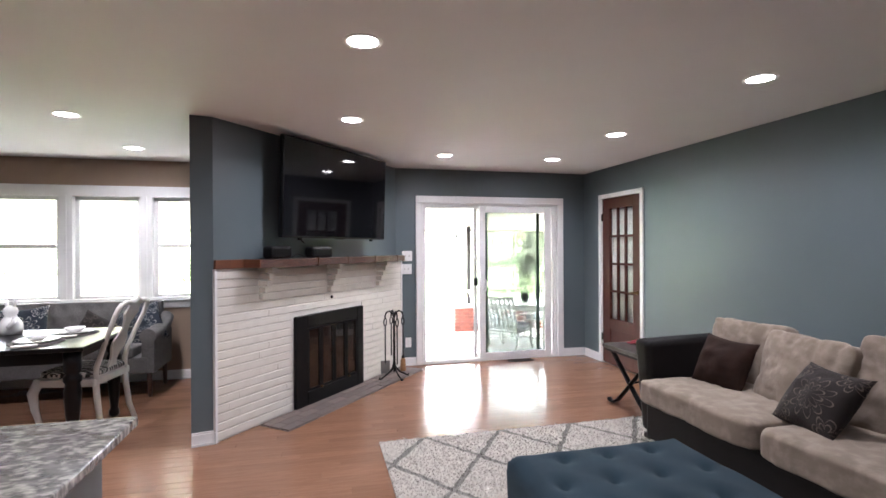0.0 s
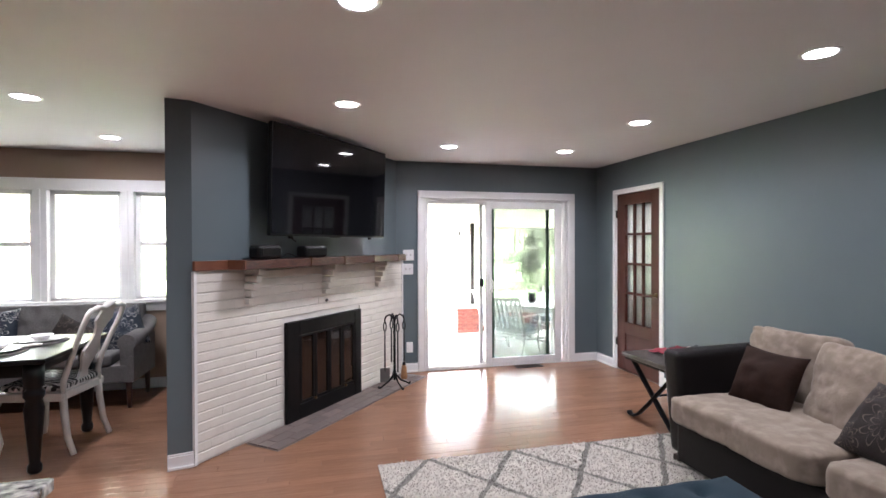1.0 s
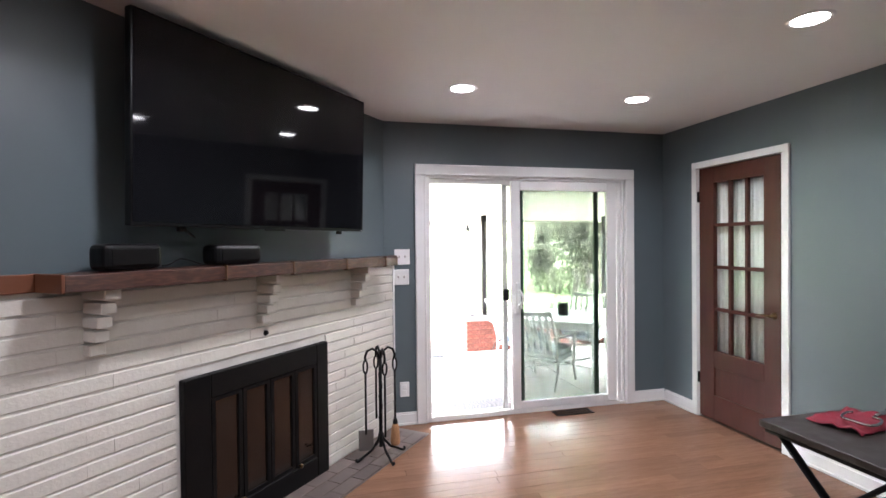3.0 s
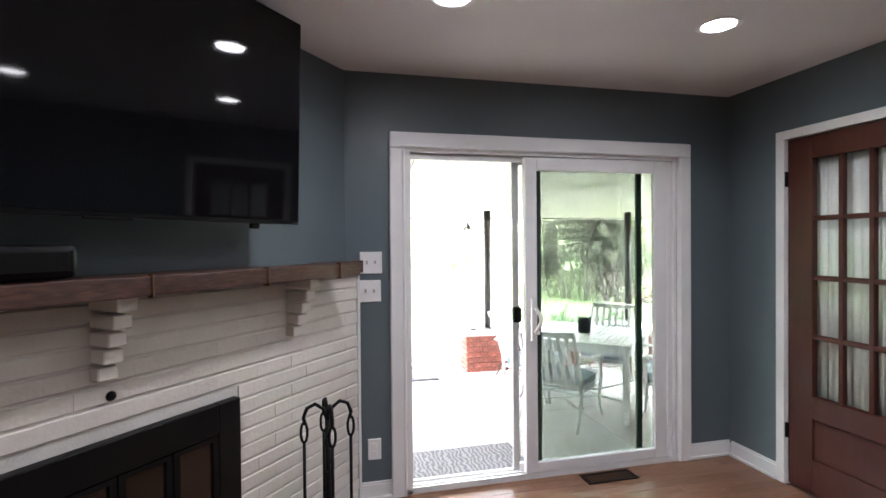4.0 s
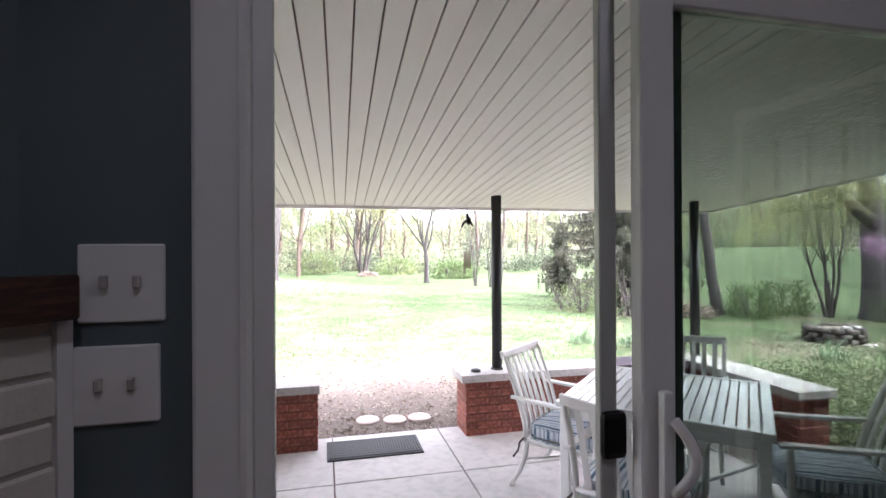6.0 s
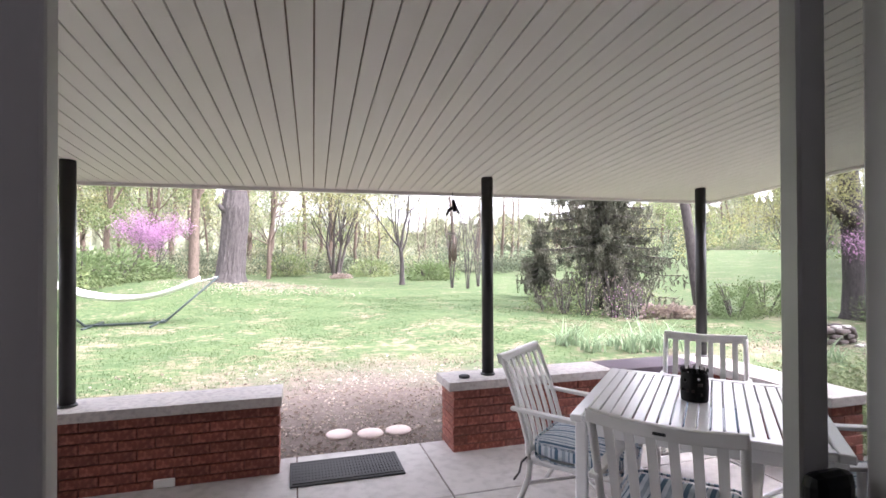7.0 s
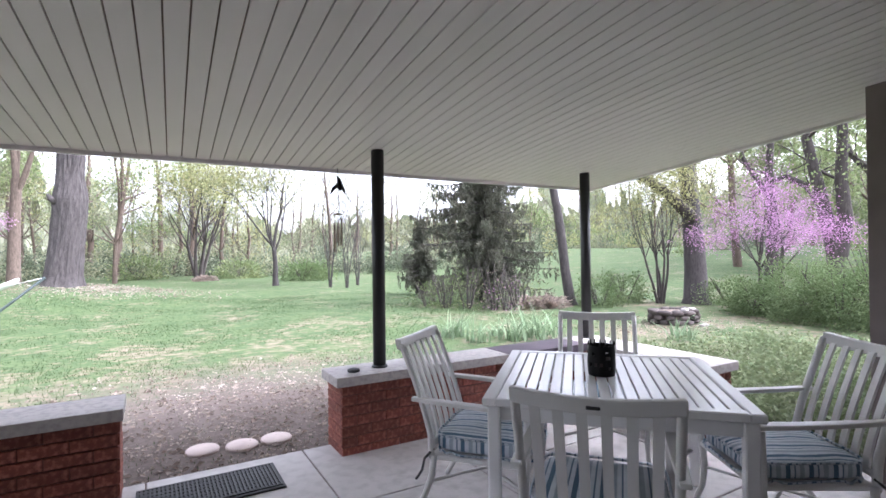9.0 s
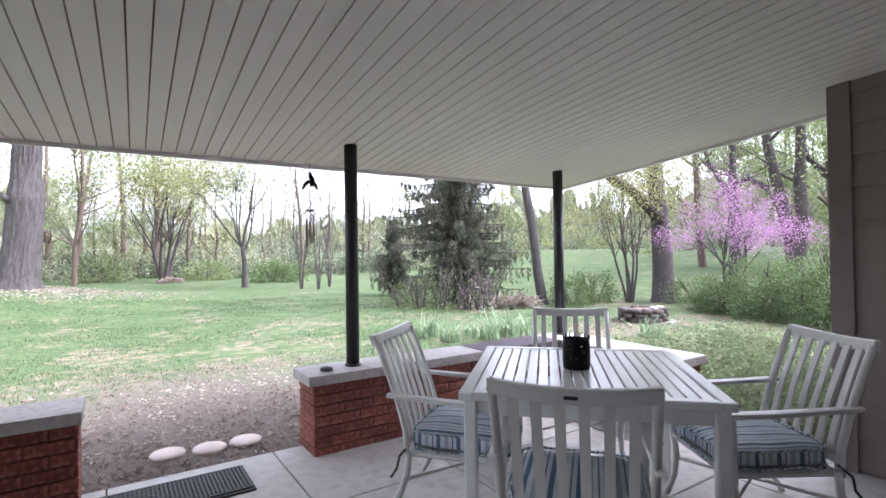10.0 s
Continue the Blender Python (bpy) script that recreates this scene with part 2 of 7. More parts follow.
# right wall with the opening of the brown door
bm = bmesh.new()
bx(bm, RIGHT, RIGHT + 0.15, 6.60, OUT, -0.01, TOP)
bx(bm, RIGHT, RIGHT + 0.15, BACK, 5.79, -0.01, TOP)
bx(bm, RIGHT, RIGHT + 0.15, 5.79, 6.60, 2.07, TOP)
struct("wall_right", bm, M_WALL, "long blue-grey painted wall behind the sofa", "wall")
# the angled chimney wall and its free end
struct("wall_chimney", prism([(-0.885, 4.92), (-0.735, 4.955), (0.95, FAR), (0.95, OUT), (-0.885, OUT)], 0, TOP), M_WALL,
       "angled blue-grey chimney wall with a free end", "wall")
# the dining side: wall with three windows
WX = [(-3.42, -2.66), (-2.53, -1.88), (-1.76, -1.24)]
bm = bmesh.new()
bx(bm, LEFT, -3.42, DIN, DIN + 0.15, 0, TOP)
bx(bm, -3.42, -0.88, DIN, DIN + 0.15, 0, 0.90)
bx(bm, -3.42, -0.88, DIN, DIN + 0.15, 2.04, TOP)
bx(bm, -1.24, -0.88, DIN, DIN + 0.15, 0.90, 2.04)
struct("wall_dining", bm, M_TAN, "tan painted dining wall under and over the windows", "wall")
struct("wall_left", box(LEFT - 0.15, LEFT, BACK, DIN + 0.15, -0.14, TOP), M_TAN, "plain tan side wall", "wall")
struct("wall_back", box(LEFT - 0.15, RIGHT + 0.15, BACK - 0.15, BACK, -0.14, TOP), M_WALL, "plain blue-grey back wall", "wall")


def baseboard(name, x0, y0, x1, y1):
    """A white skirting with a stepped top along a line; the room lies on its right-hand side."""
    d = Vector((x1 - x0, y1 - y0, 0))
    m = Matrix.Translation((x0, y0, 0)) @ Matrix.Rotation(math.atan2(d.y, d.x), 4, "Z")
    bm = bmesh.new()
    bx(bm, 0, d.length, -0.016, 0, 0, 0.085, m)
    bx(bm, 0, d.length, -0.010, 0, 0.085, 0.10, m)
    bx(bm, 0, d.length, -0.028, -0.016, 0, 0.018, m)
    return soft(struct(name, bm, M_TRIM, "white painted baseboard", "baseboard"), 0.003)


baseboard("baseboard_far", 1.0, FAR, 1.205, FAR)
baseboard("baseboard_corner", 3.20, FAR, RIGHT, FAR)
baseboard("baseboard_right_end", RIGHT, FAR - 0.03, RIGHT, 6.645)
baseboard("baseboard_right", RIGHT, 5.745, RIGHT, BACK)
baseboard("baseboard_wing", -0.885, 4.92, -0.735, 4.955)
baseboard("baseboard_dining", LEFT, DIN, -0.9, DIN)

# recessed ceiling lamps, the five assumed out-of-view ones among them
M_LAMPGLOW = glow("lamp_diffuser", (1.0, 0.98, 0.96), 0.6)
for i, (lx, ly) in enumerate(LAMPS):
    if i == 0:
        L0 = thing("recessed_ceiling_lamp", "round white recessed ceiling lamp, lit", "ceiling lamp", "recessed lamps", pose(lx, ly, TOP))
        part("trim_ring", lathe([(0.072, -0.001), (0.078, -0.006), (0.094, -0.004), (0.096, 0.004), (0.072, 0.004)], 28), M_TRIM, L0)
        part("diffuser", lathe([(0.0005, -0.002), (0.072, -0.002), (0.072, 0.003), (0.0005, 0.003)], 28), M_LAMPGLOW, L0, "glowing round diffuser")
    else:
        copy_thing(L0, pose(lx, ly, TOP))
    la = new("lamp_light", bpy.data.lights.new("lamp_light", "AREA"))
    la.data.shape, la.data.size, la.data.energy, la.data.color = "DISK", 0.13, LAMP_WATTS, (0.98, 0.97, 1.0)
    la.data.spread = radians(150)
    la.matrix_world = pose(lx, ly, TOP - 0.012)

# ---- outdoors: ground, patio, porch roof ----
PZ = -0.16


def ground_z(x, y):
    far = max(0.0, math.hypot(x - 1.5, y - 8) - 14)
    z = -0.22 + 0.004 * far + 0.05 * noise.noise(Vector((x * 0.13, y * 0.13, 0)))
    left = max(0.0, 1 - math.hypot((x + 2.0) / 7.5, (y - 26.0) / 6.5))
    z += 0.62 * left * left * (3 - 2 * left)
    right = max(0.0, min(1.0, (x - 14) / 26)) * max(0.0, min(1.0, (y - 9) / 12))
    return z + 1.5 * right


def grid(xs, ys, zf):
    bm = bmesh.new()
    vs = [[bm.verts.new((x, y, zf(x, y))) for x in xs] for y in ys]
    for a, b in zip(vs, vs[1:]):
        for k in range(len(xs) - 1):
            bm.faces.new((a[k], a[k + 1], b[k + 1], b[k])).smooth = True
    return bm


def spread(lo, hi, near0, near1, step, grow=1.22):
    v, s = [near0], step
    while v[-1] < near1:
        v.append(v[-1] + step)
    while v[-1] < hi:
        s *= grow
        v.append(v[-1] + s)
    s = step
    while v[0] > lo:
        s *= grow
        v.insert(0, v[0] - s)
    return v


def lawn_mat():
    """Spring turf: two greens in tufts, straw-coloured worn patches that thin out away from the house."""
    m = mat("lawn", (0.037, 0.064, 0.025), (0.064, 0.090, 0.038), 0.95, scale=1.6, c3=(0.088, 0.112, 0.053), fine=9, bump=0.9, bscale=38, spec=0.1)
    N, L = m.node_tree.nodes, m.node_tree.links
    b = N["Principled BSDF"]
    src = b.inputs["Base Color"].links[0].from_socket
    tc, sp, near, big, small, a1, a2, mr, mx, st = (N.new("ShaderNode" + k) for k in ("TexCoord", "SeparateXYZ", "MapRange", "TexNoise", "TexNoise", "Math", "Math", "MapRange", "Mix", "Mix"))
    L.new(tc.outputs["Object"], sp.inputs[0])
    near.inputs["From Min"].default_value, near.inputs["From Max"].default_value = 11.0, 21.0
    near.inputs["To Min"].default_value, near.inputs["To Max"].default_value = 0.10, -0.04
    L.new(sp.outputs[1], near.inputs["Value"])
    big.inputs["Scale"].default_value, big.inputs["Detail"].default_value, big.inputs["Roughness"].default_value = 0.75, 7.0, 0.62
    small.inputs["Scale"].default_value, small.inputs["Detail"].default_value = 7.0, 7.0
    L.new(tc.outputs["Object"], big.inputs["Vector"])
    L.new(tc.outputs["Object"], small.inputs["Vector"])
    a1.operation = a2.operation = "ADD"
    L.new(big.outputs["Fac"], a1.inputs[0])
    L.new(near.outputs["Result"], a1.inputs[1])
    sc = N.new("ShaderNodeMath")
    sc.operation, sc.inputs[1].default_value = "MULTIPLY_ADD", 0.8
    sc.inputs[2].default_value = -0.4
    L.new(small.outputs["Fac"], sc.inputs[0])
    L.new(a1.outputs[0], a2.inputs[0])
    L.new(sc.outputs[0], a2.inputs[1])
    mr.inputs["From Min"].default_value, mr.inputs["From Max"].default_value = 0.525, 0.72
    mr.inputs["To Max"].default_value = 0.85
    L.new(a2.outputs[0], mr.inputs["Value"])
    mx.data_type = st.data_type = "RGBA"
    st.inputs["A"].default_value, st.inputs["B"].default_value = (0.10, 0.078, 0.058, 1), (0.22, 0.175, 0.13, 1)
    L.new(small.outputs["Fac"], st.inputs["Factor"])
    L.new(mr.outputs["Result"], mx.inputs["Factor"])
    L.new(src, mx.inputs["A"])
    L.new(st.outputs["Result"], mx.inputs["B"])
    L.new(mx.outputs["Result"], b.inputs["Base Color"])
    return m


M_GRASS = lawn_mat()


def soil_bed(m):
    """Bare brown soil round the patio opening, with a ragged edge."""
    N, L = m.node_tree.nodes, m.node_tree.links
    b = N["Principled BSDF"]
    src = b.inputs["Base Color"].links[0].from_socket
    tc, mp, no, ad, ln, mr, mx, n2, cr = (N.new("ShaderNode" + k) for k in ("TexCoord", "Mapping", "TexNoise", "VectorMath", "VectorMath", "MapRange", "Mix", "TexNoise", "Mix"))
    mp.inputs["Location"].default_value = (-2.2 / 2.3, -10.3 / 2.7, 0)
    mp.inputs["Scale"].default_value = (1 / 2.3, 1 / 2.7, 0)
    no.inputs["Scale"].default_value, no.inputs["Detail"].default_value = 2.6, 8.0
    n2.inputs["Scale"].default_value, n2.inputs["Detail"].default_value = 22.0, 8.0
    L.new(tc.outputs["Object"], mp.inputs["Vector"])
    L.new(tc.outputs["Object"], no.inputs["Vector"])
    L.new(tc.outputs["Object"], n2.inputs["Vector"])
    ln.operation = "LENGTH"
    L.new(mp.outputs["Vector"], ln.inputs[0])
    s = N.new("ShaderNodeMath")
    s.operation = "ADD"
    L.new(ln.outputs["Value"], s.inputs[0])
    L.new(no.outputs["Fac"], s.inputs[1])
    mr.inputs["From Min"].default_value, mr.inputs["From Max"].default_value = 1.15, 1.95
    mr.inputs["To Min"].default_value, mr.inputs["To Max"].default_value = 1.0, 0.0
    L.new(s.outputs[0], mr.inputs["Value"])
    cr.data_type = mx.data_type = "RGBA"
    cr.inputs["A"].default_value, cr.inputs["B"].default_value = (0.030, 0.023, 0.020, 1), (0.19, 0.155, 0.135, 1)
    L.new(n2.outputs["Fac"], cr.inputs["Factor"])
    L.new(mr.outputs["Result"], mx.inputs["Factor"])
    L.new(src, mx.inputs["A"])
    L.new(cr.outputs["Result"], mx.inputs["B"])
    L.new(mx.outputs["Result"], b.inputs["Base Color"])


soil_bed(M_GRASS)
struct("ground", grid(spread(-400, 400, -10, 16, 0.5), spread(7.0, 600, 10.0, 30, 0.5), ground_z), M_GRASS, "wide lawn with worn straw-coloured patches", "lawn")
struct("patio_base", box(-4.0, 5.6, OUT, 10.42, -0.5, PZ - 0.012), M_MORTAR, "concrete patio bed", "patio")


def soffit_z(y):
    return 1.82 + 0.09 * (10.88 - y)


bm = bmesh.new()
BOARD = 0.0872
x = 1.5743 - 62 * BOARD
while x < 5.64:
    w = BOARD
    for vs in (bx(bm, x + 0.0035, x + w - 0.0035, OUT, 10.88, 0, 0.03),):
        for v in vs:
            v.co.z += soffit_z(v.co.y)
            v.co.x = min(5.6, v.co.x + 0.032 * (v.co.y - 10))
    x += BOARD
struct("porch_ceiling", bm, M_SOFFIT, "pale grooved board porch ceiling", "porch ceiling")
bm = bmesh.new()
for v in bx(bm, -3.94, 5.6, OUT, 10.88, 0.012, 0.16):
    v.co.z += soffit_z(v.co.y)
struct("porch_roof", bm, M_GROOVE, "porch roof deck over the boards", "roof")
bm = bmesh.new()
bx(bm, -3.94, 5.64, 10.88, 10.91, 1.795, 1.99)
for v in bx(bm, 5.6, 5.63, OUT, 10.88, -0.02, 0.17):
    v.co.z += soffit_z(v.co.y)
struct("fascia", bm, M_SOFFIT, "pale painted fascia along the porch edge", "fascia")

# ---- the chimney wall: brick face, hearth, mantel, stove front ----
FM = Matrix.Translation((-0.72, 4.965, 0)) @ Matrix.Rotation(radians(49.87), 4, "Z")   # x along the wall, -y into the room

fire_wall = struct("brick_fireplace_wall", box(0.0, 2.69, -0.001, 0.035, 0, 1.30, m=FM), M_JOINTW, "white-painted brick fireplace face with deep bed joints", "fireplace")
for s0 in (-0.022, 2.672):
    struct("corner_trim", box(s0, s0 + 0.022, -0.016, 0.02, 0, 1.30, m=FM), M_TRIM, "white corner strip beside the brick", "trim")
COURSE = 0.0672


def brick_mesh(name, l, h, d, material, bevel=0.004, ends=True):
    bm = box(0, l, -d, 0, 0, h)
    bmesh.ops.bevel(bm, geom=[e for e in bm.edges if all(v.co.y < -d / 2 for v in e.verts) and (ends or abs(e.verts[0].co.x - e.verts[1].co.x) > 0.01)], offset=bevel, segments=1, affect="EDGES")
    for v in bm.verts:      # ends nearly butted: only the bed joints read
        if ends and v.co.y < -d / 2 and (v.co.x < bevel * 1.5 or v.co.x > l - bevel * 1.5):
            v.co.x += (-0.6 if v.co.x < l / 2 else 0.6) * bevel
    me = bpy.data.meshes.new(name)
    bm.to_mesh(me)
    bm.free()
    me.materials.append(material)
    return me


def course_bricks(parent, m, length, courses, z0, sizes, depth, material, hole=None, step=COURSE, gap=0.008, seed=1, head=0.005):
    """Running-bond bricks along x from 0 to length in the frame m; hole: (x0, x1, z0, z1) left free."""
    rnd = random.Random(seed)
    meshes = {}
    for r in range(courses):
        z, x = z0 + r * step, -0.1 if r % 2 else 0.0
        while x < length - 0.01:
            a, b = max(x, 0), min(x + sizes, length)
            spans = [(a, b)]
            if hole and z + step > hole[2] and z < hole[3]:
                spans = [(a, min(b, hole[0])), (max(a, hole[1]), b)]
            for p, q in spans:
                if q - p > 0.025:
                    key = round(q - p - head, 3)
                    if key not in meshes:
                        meshes[key] = brick_mesh("brick", key, step - gap, depth, material, ends=head > 0.002)
                    ob = new("brick", meshes[key])
                    ob.parent = parent
                    ob.matrix_basis = m @ pose(p + 0.002, -rnd.uniform(0, 0.0025), z + rnd.uniform(-0.0008, 0.0008), 0, 0, rnd.uniform(-0.15, 0.15))
            x += sizes


hearth = struct("hearth", box(0.40, 2.66, -0.335, -0.012, -0.01, 0.004, m=FM), M_GROUT, "grey brick hearth set flush in the floor", "hearth")
rnd = random.Random(5)
tile_me = brick_mesh("hearth_tile", 0.194, 0.097, 0.012, M_HEARTH, 0.002)
half_me = brick_mesh("hearth_tile", 0.092, 0.097, 0.012, M_HEARTH, 0.002)
for row in range(3):
    s = 0.405 + (0.1 if row == 1 else 0)
    if row == 1:
        t = new("hearth_tile", half_me)
        t.parent, t.matrix_basis = hearth, FM @ pose(0.405, -0.230, 0.002, -90, 0, 0)
    while s < 2.6:
        t = new("hearth_tile", tile_me if s < 2.45 else half_me)
        t.parent = hearth
        t.matrix_basis = FM @ pose(s, -0.333 + row * 0.103, rnd.uniform(0.001, 0.003), -90, 0, 0) @ pose(0, 0.0, 0)
        s += 0.2

mantel = thing("fireplace_mantel", "dark stained heavy wooden mantel shelf on brick corbels", "mantel")
rnd = random.Random(9)
cuts = [0.25, 0.92, 1.36, 1.83, 2.28, 2.45]
bm = bmesh.new()
bx(bm, 0.0, 2.2, -0.20, -0.005, 1.306, 1.368)
bmesh.ops.subdivide_edges(bm, edges=[e for e in bm.edges if abs(e.verts[0].co.x - e.verts[1].co.x) > 1], cuts=44)
for v in bm.verts:
    v.co += Vector((0, 0.011 * noise.noise(v.co * 7), 0.006 * noise.noise(v.co * 5 + Vector((3, 0, 0)))))
    v.co.x += 0.25
bmesh.ops.transform(bm, matrix=FM, verts=bm.verts)
soft(part("shelf", bm, M_MANTEL, mantel), 0.004)
for s in cuts[1:-1]:
    part("joint", box(s, s + 0.006, -0.207, -0.18, 1.300, 1.3735, m=FM), M_FLOORGAP, mantel)
part("end_board", box(-0.024, 0.25, -0.03, -0.004, 1.303, 1.37, bevel=0.003, m=FM), M_ORANGE, mantel, "lighter red-brown end board")
part("end_grain", box(0.238, 0.2505, -0.203, -0.03, 1.303, 1.371, bevel=0.002, m=FM), M_ORANGE, mantel, "orange end grain")
part("end_block", box(2.45, 2.69, -0.045, -0.004, 1.303, 1.37, bevel=0.003, m=FM), M_MANTEL, mantel)
for s in (0.435, 1.31, 2.155):
    cb = thing("brick_corbel", "stepped white-painted brick corbel under the mantel", "corbel", "mantel corbels")
    for k, d in enumerate((0.160, 0.134, 0.108, 0.082, 0.055)):
        part("corbel_brick", box(s - 0.031 + 0.003 * (k % 2), s + 0.033 - 0.002 * (k % 3), -d, -0.004, 1.305 - (k + 1) * 0.056 + 0.012, 1.305 - k * 0.056, bevel=0.004, m=FM), M_BRICKW, cb)

insert = thing("fireplace_screen", "black iron fireplace front with four glass doors", "fireplace screen")
for a in ((0.81, 0.955, 0.008, 0.84), (1.725, 1.83, 0.008, 0.84), (0.9555, 1.7245, 0.72, 0.84), (0.9555, 1.7245, 0.008, 0.135)):
    part("surround_bar", box(a[0], a[1], -0.045, -0.005, a[2], a[3], bevel=0.004, m=FM), M_BLACK, insert)
part("firebox", box(0.94, 1.74, -0.012, -0.008, 0.12, 0.73, m=FM), M_FLOORGAP, insert)
pw = (1.725 - 0.955) / 4
for k in range(4):
    a = 0.955 + k * pw
    d = part("glass_door", box(a + 0.026, a + pw - 0.026, -0.032, -0.026, 0.16, 0.70, m=FM), M_FIREGLASS, insert, "smoked glass door")
    bm = bmesh.new()
    bx(bm, a + 0.003, a + 0.026, -0.042, -0.022, 0.14, 0.717, FM)
    bx(bm, a + pw - 0.026, a + pw - 0.003, -0.042, -0.022, 0.14, 0.717, FM)
    bx(bm, a + 0.026, a + pw - 0.026, -0.042, -0.022, 0.70, 0.717, FM)
    bx(bm, a + 0.026, a + pw - 0.026, -0.042, -0.022, 0.14, 0.16, FM)
    part("door_frame", bm, M_BLACK, d)
for s in (1.13, 1.555):
    part("knob", lathe([(0.006, 0), (0.006, 0.012), (0.012, 0.018), (0.012, 0.026), (0.004, 0.03)], 12), M_BRASS, insert).matrix_basis = FM @ pose(s, -0.042, 0.15, 90, 0, 0)
knob = tagged(ob_of("gas_key_socket", lathe([(0.016, 0), (0.016, 0.006), (0.008, 0.008), (0.008, 0.02), (0.003, 0.02)], 14), M_BLACK), "small black gas key socket in the brick", "gas valve")
knob.matrix_world = FM @ pose(1.34, -0.008, 0.975, 90, 0, 0)

# ---- television on its mount, boxes on the mantel ----
tv = thing("television", "large flat black television on a wall mount", "television")
TM = FM @ pose(0, -0.205, 1.97, 1.7, 0, 0) @ pose(0, 0.205, -1.97)
part("bezel", box(0.485, 2.02, -0.205, -0.165, 1.545, 2.395, bevel=0.006, seg=2, m=TM), M_PLASTIC, tv)
part("screen", box(0.493, 2.012, -0.2075, -0.2055, 1.562, 2.387, m=TM), M_SCREEN, tv, "glossy dark screen")
part("back_shell", box(0.85, 1.64, -0.165, -0.12, 1.60, 2.1, bevel=0.02, seg=2, m=TM), M_PLASTIC, tv)
part("wall_mount", box(1.05, 1.45, -0.12, -0.0, 1.72, 1.98, bevel=0.004, m=FM), M_BLACK, tv)
part("chin_badge", box(1.17, 1.31, -0.208, -0.2, 1.538, 1.548, bevel=0.002, m=TM), M_BLACK, tv)
for s in (0.72, 1.80):
    part("cable_clip", box(s - 0.02, s + 0.02, -0.19, -0.17, 1.525, 1.548, bevel=0.004, m=TM), M_BLACK, tv)
part("corner_mark", box(1.985, 2.008, -0.208, -0.2, 1.549, 1.556, m=TM), M_CHROME, tv)
for s0, s1, h in ((0.40, 0.64, 0.105), (0.90, 1.18, 0.098)):
    sp = thing("speaker_box", "black rounded speaker box on the mantel", "speaker", "mantel speakers")
    part("body", box(s0, s1, -0.165, -0.05, 1.372, 1.372 + h, bevel=0.034, seg=4, m=FM), M_PLASTIC, sp)
    part("grille", box(s0 + 0.03, s1 - 0.03, -0.1675, -0.16, 1.392, 1.372 + h - 0.022, bevel=0.002, m=FM), M_BLACK, sp)
cord = bmesh.new()
tube(cord, [FM @ Vector((0.68 + 0.022 * i, -0.09 - 0.01 * math.sin(i), 1.379 + 0.028 * math.sin(i * math.pi / 9) ** 2)) for i in range(10)], 0.003, 6)
tagged(ob_of("speaker_cable", cord, M_PLASTIC), "thin black cable between the speaker boxes", "cable")
cord = bmesh.new()
tube(cord, [FM @ Vector((0.74 + 0.06 * math.sin(a * 0.42), -0.15, 1.545 - 0.045 * math.sin(a * math.pi / 8))) for a in range(9)], 0.003, 6)
tagged(ob_of("hanging_cable", cord, M_PLASTIC), "black cable loop hanging under the television", "cable")

# ---- fire tools ----
tools = thing("fire_tool_set", "black wrought-iron fireplace tool stand with shovel and brush", "fire tools", m=pose(0.84, 6.44, 0.012))
bm = bmesh.new()
tube(bm, [(0, 0, 0.07), (0, 0, 0.68)], 0.0125, 8)
for k in range(14):
    tube(bm, [(0.011 * math.cos(k * 1.3), 0.011 * math.sin(k * 1.3), 0.2 + 0.03 * k), (0.011 * math.cos(k * 1.3 + 1.3), 0.011 * math.sin(k * 1.3 + 1.3), 0.23 + 0.03 * k)], 0.006, 5)
part("post", bm, M_BLACK, tools)
for k in range(4):
    a = radians(20 + 90 * k)
    bm = bmesh.new()
    tube(bm, [(math.cos(a) * r, math.sin(a) * r, z) for r, z in ((0.0, 0.2), (0.02, 0.12), (0.07, 0.06), (0.12, 0.035), (0.155, 0.015), (0.175, 0.007), (0.185, 0.016), (0.178, 0.028))], 0.0085, 7)
    part("foot", bm, M_BLACK, tools)
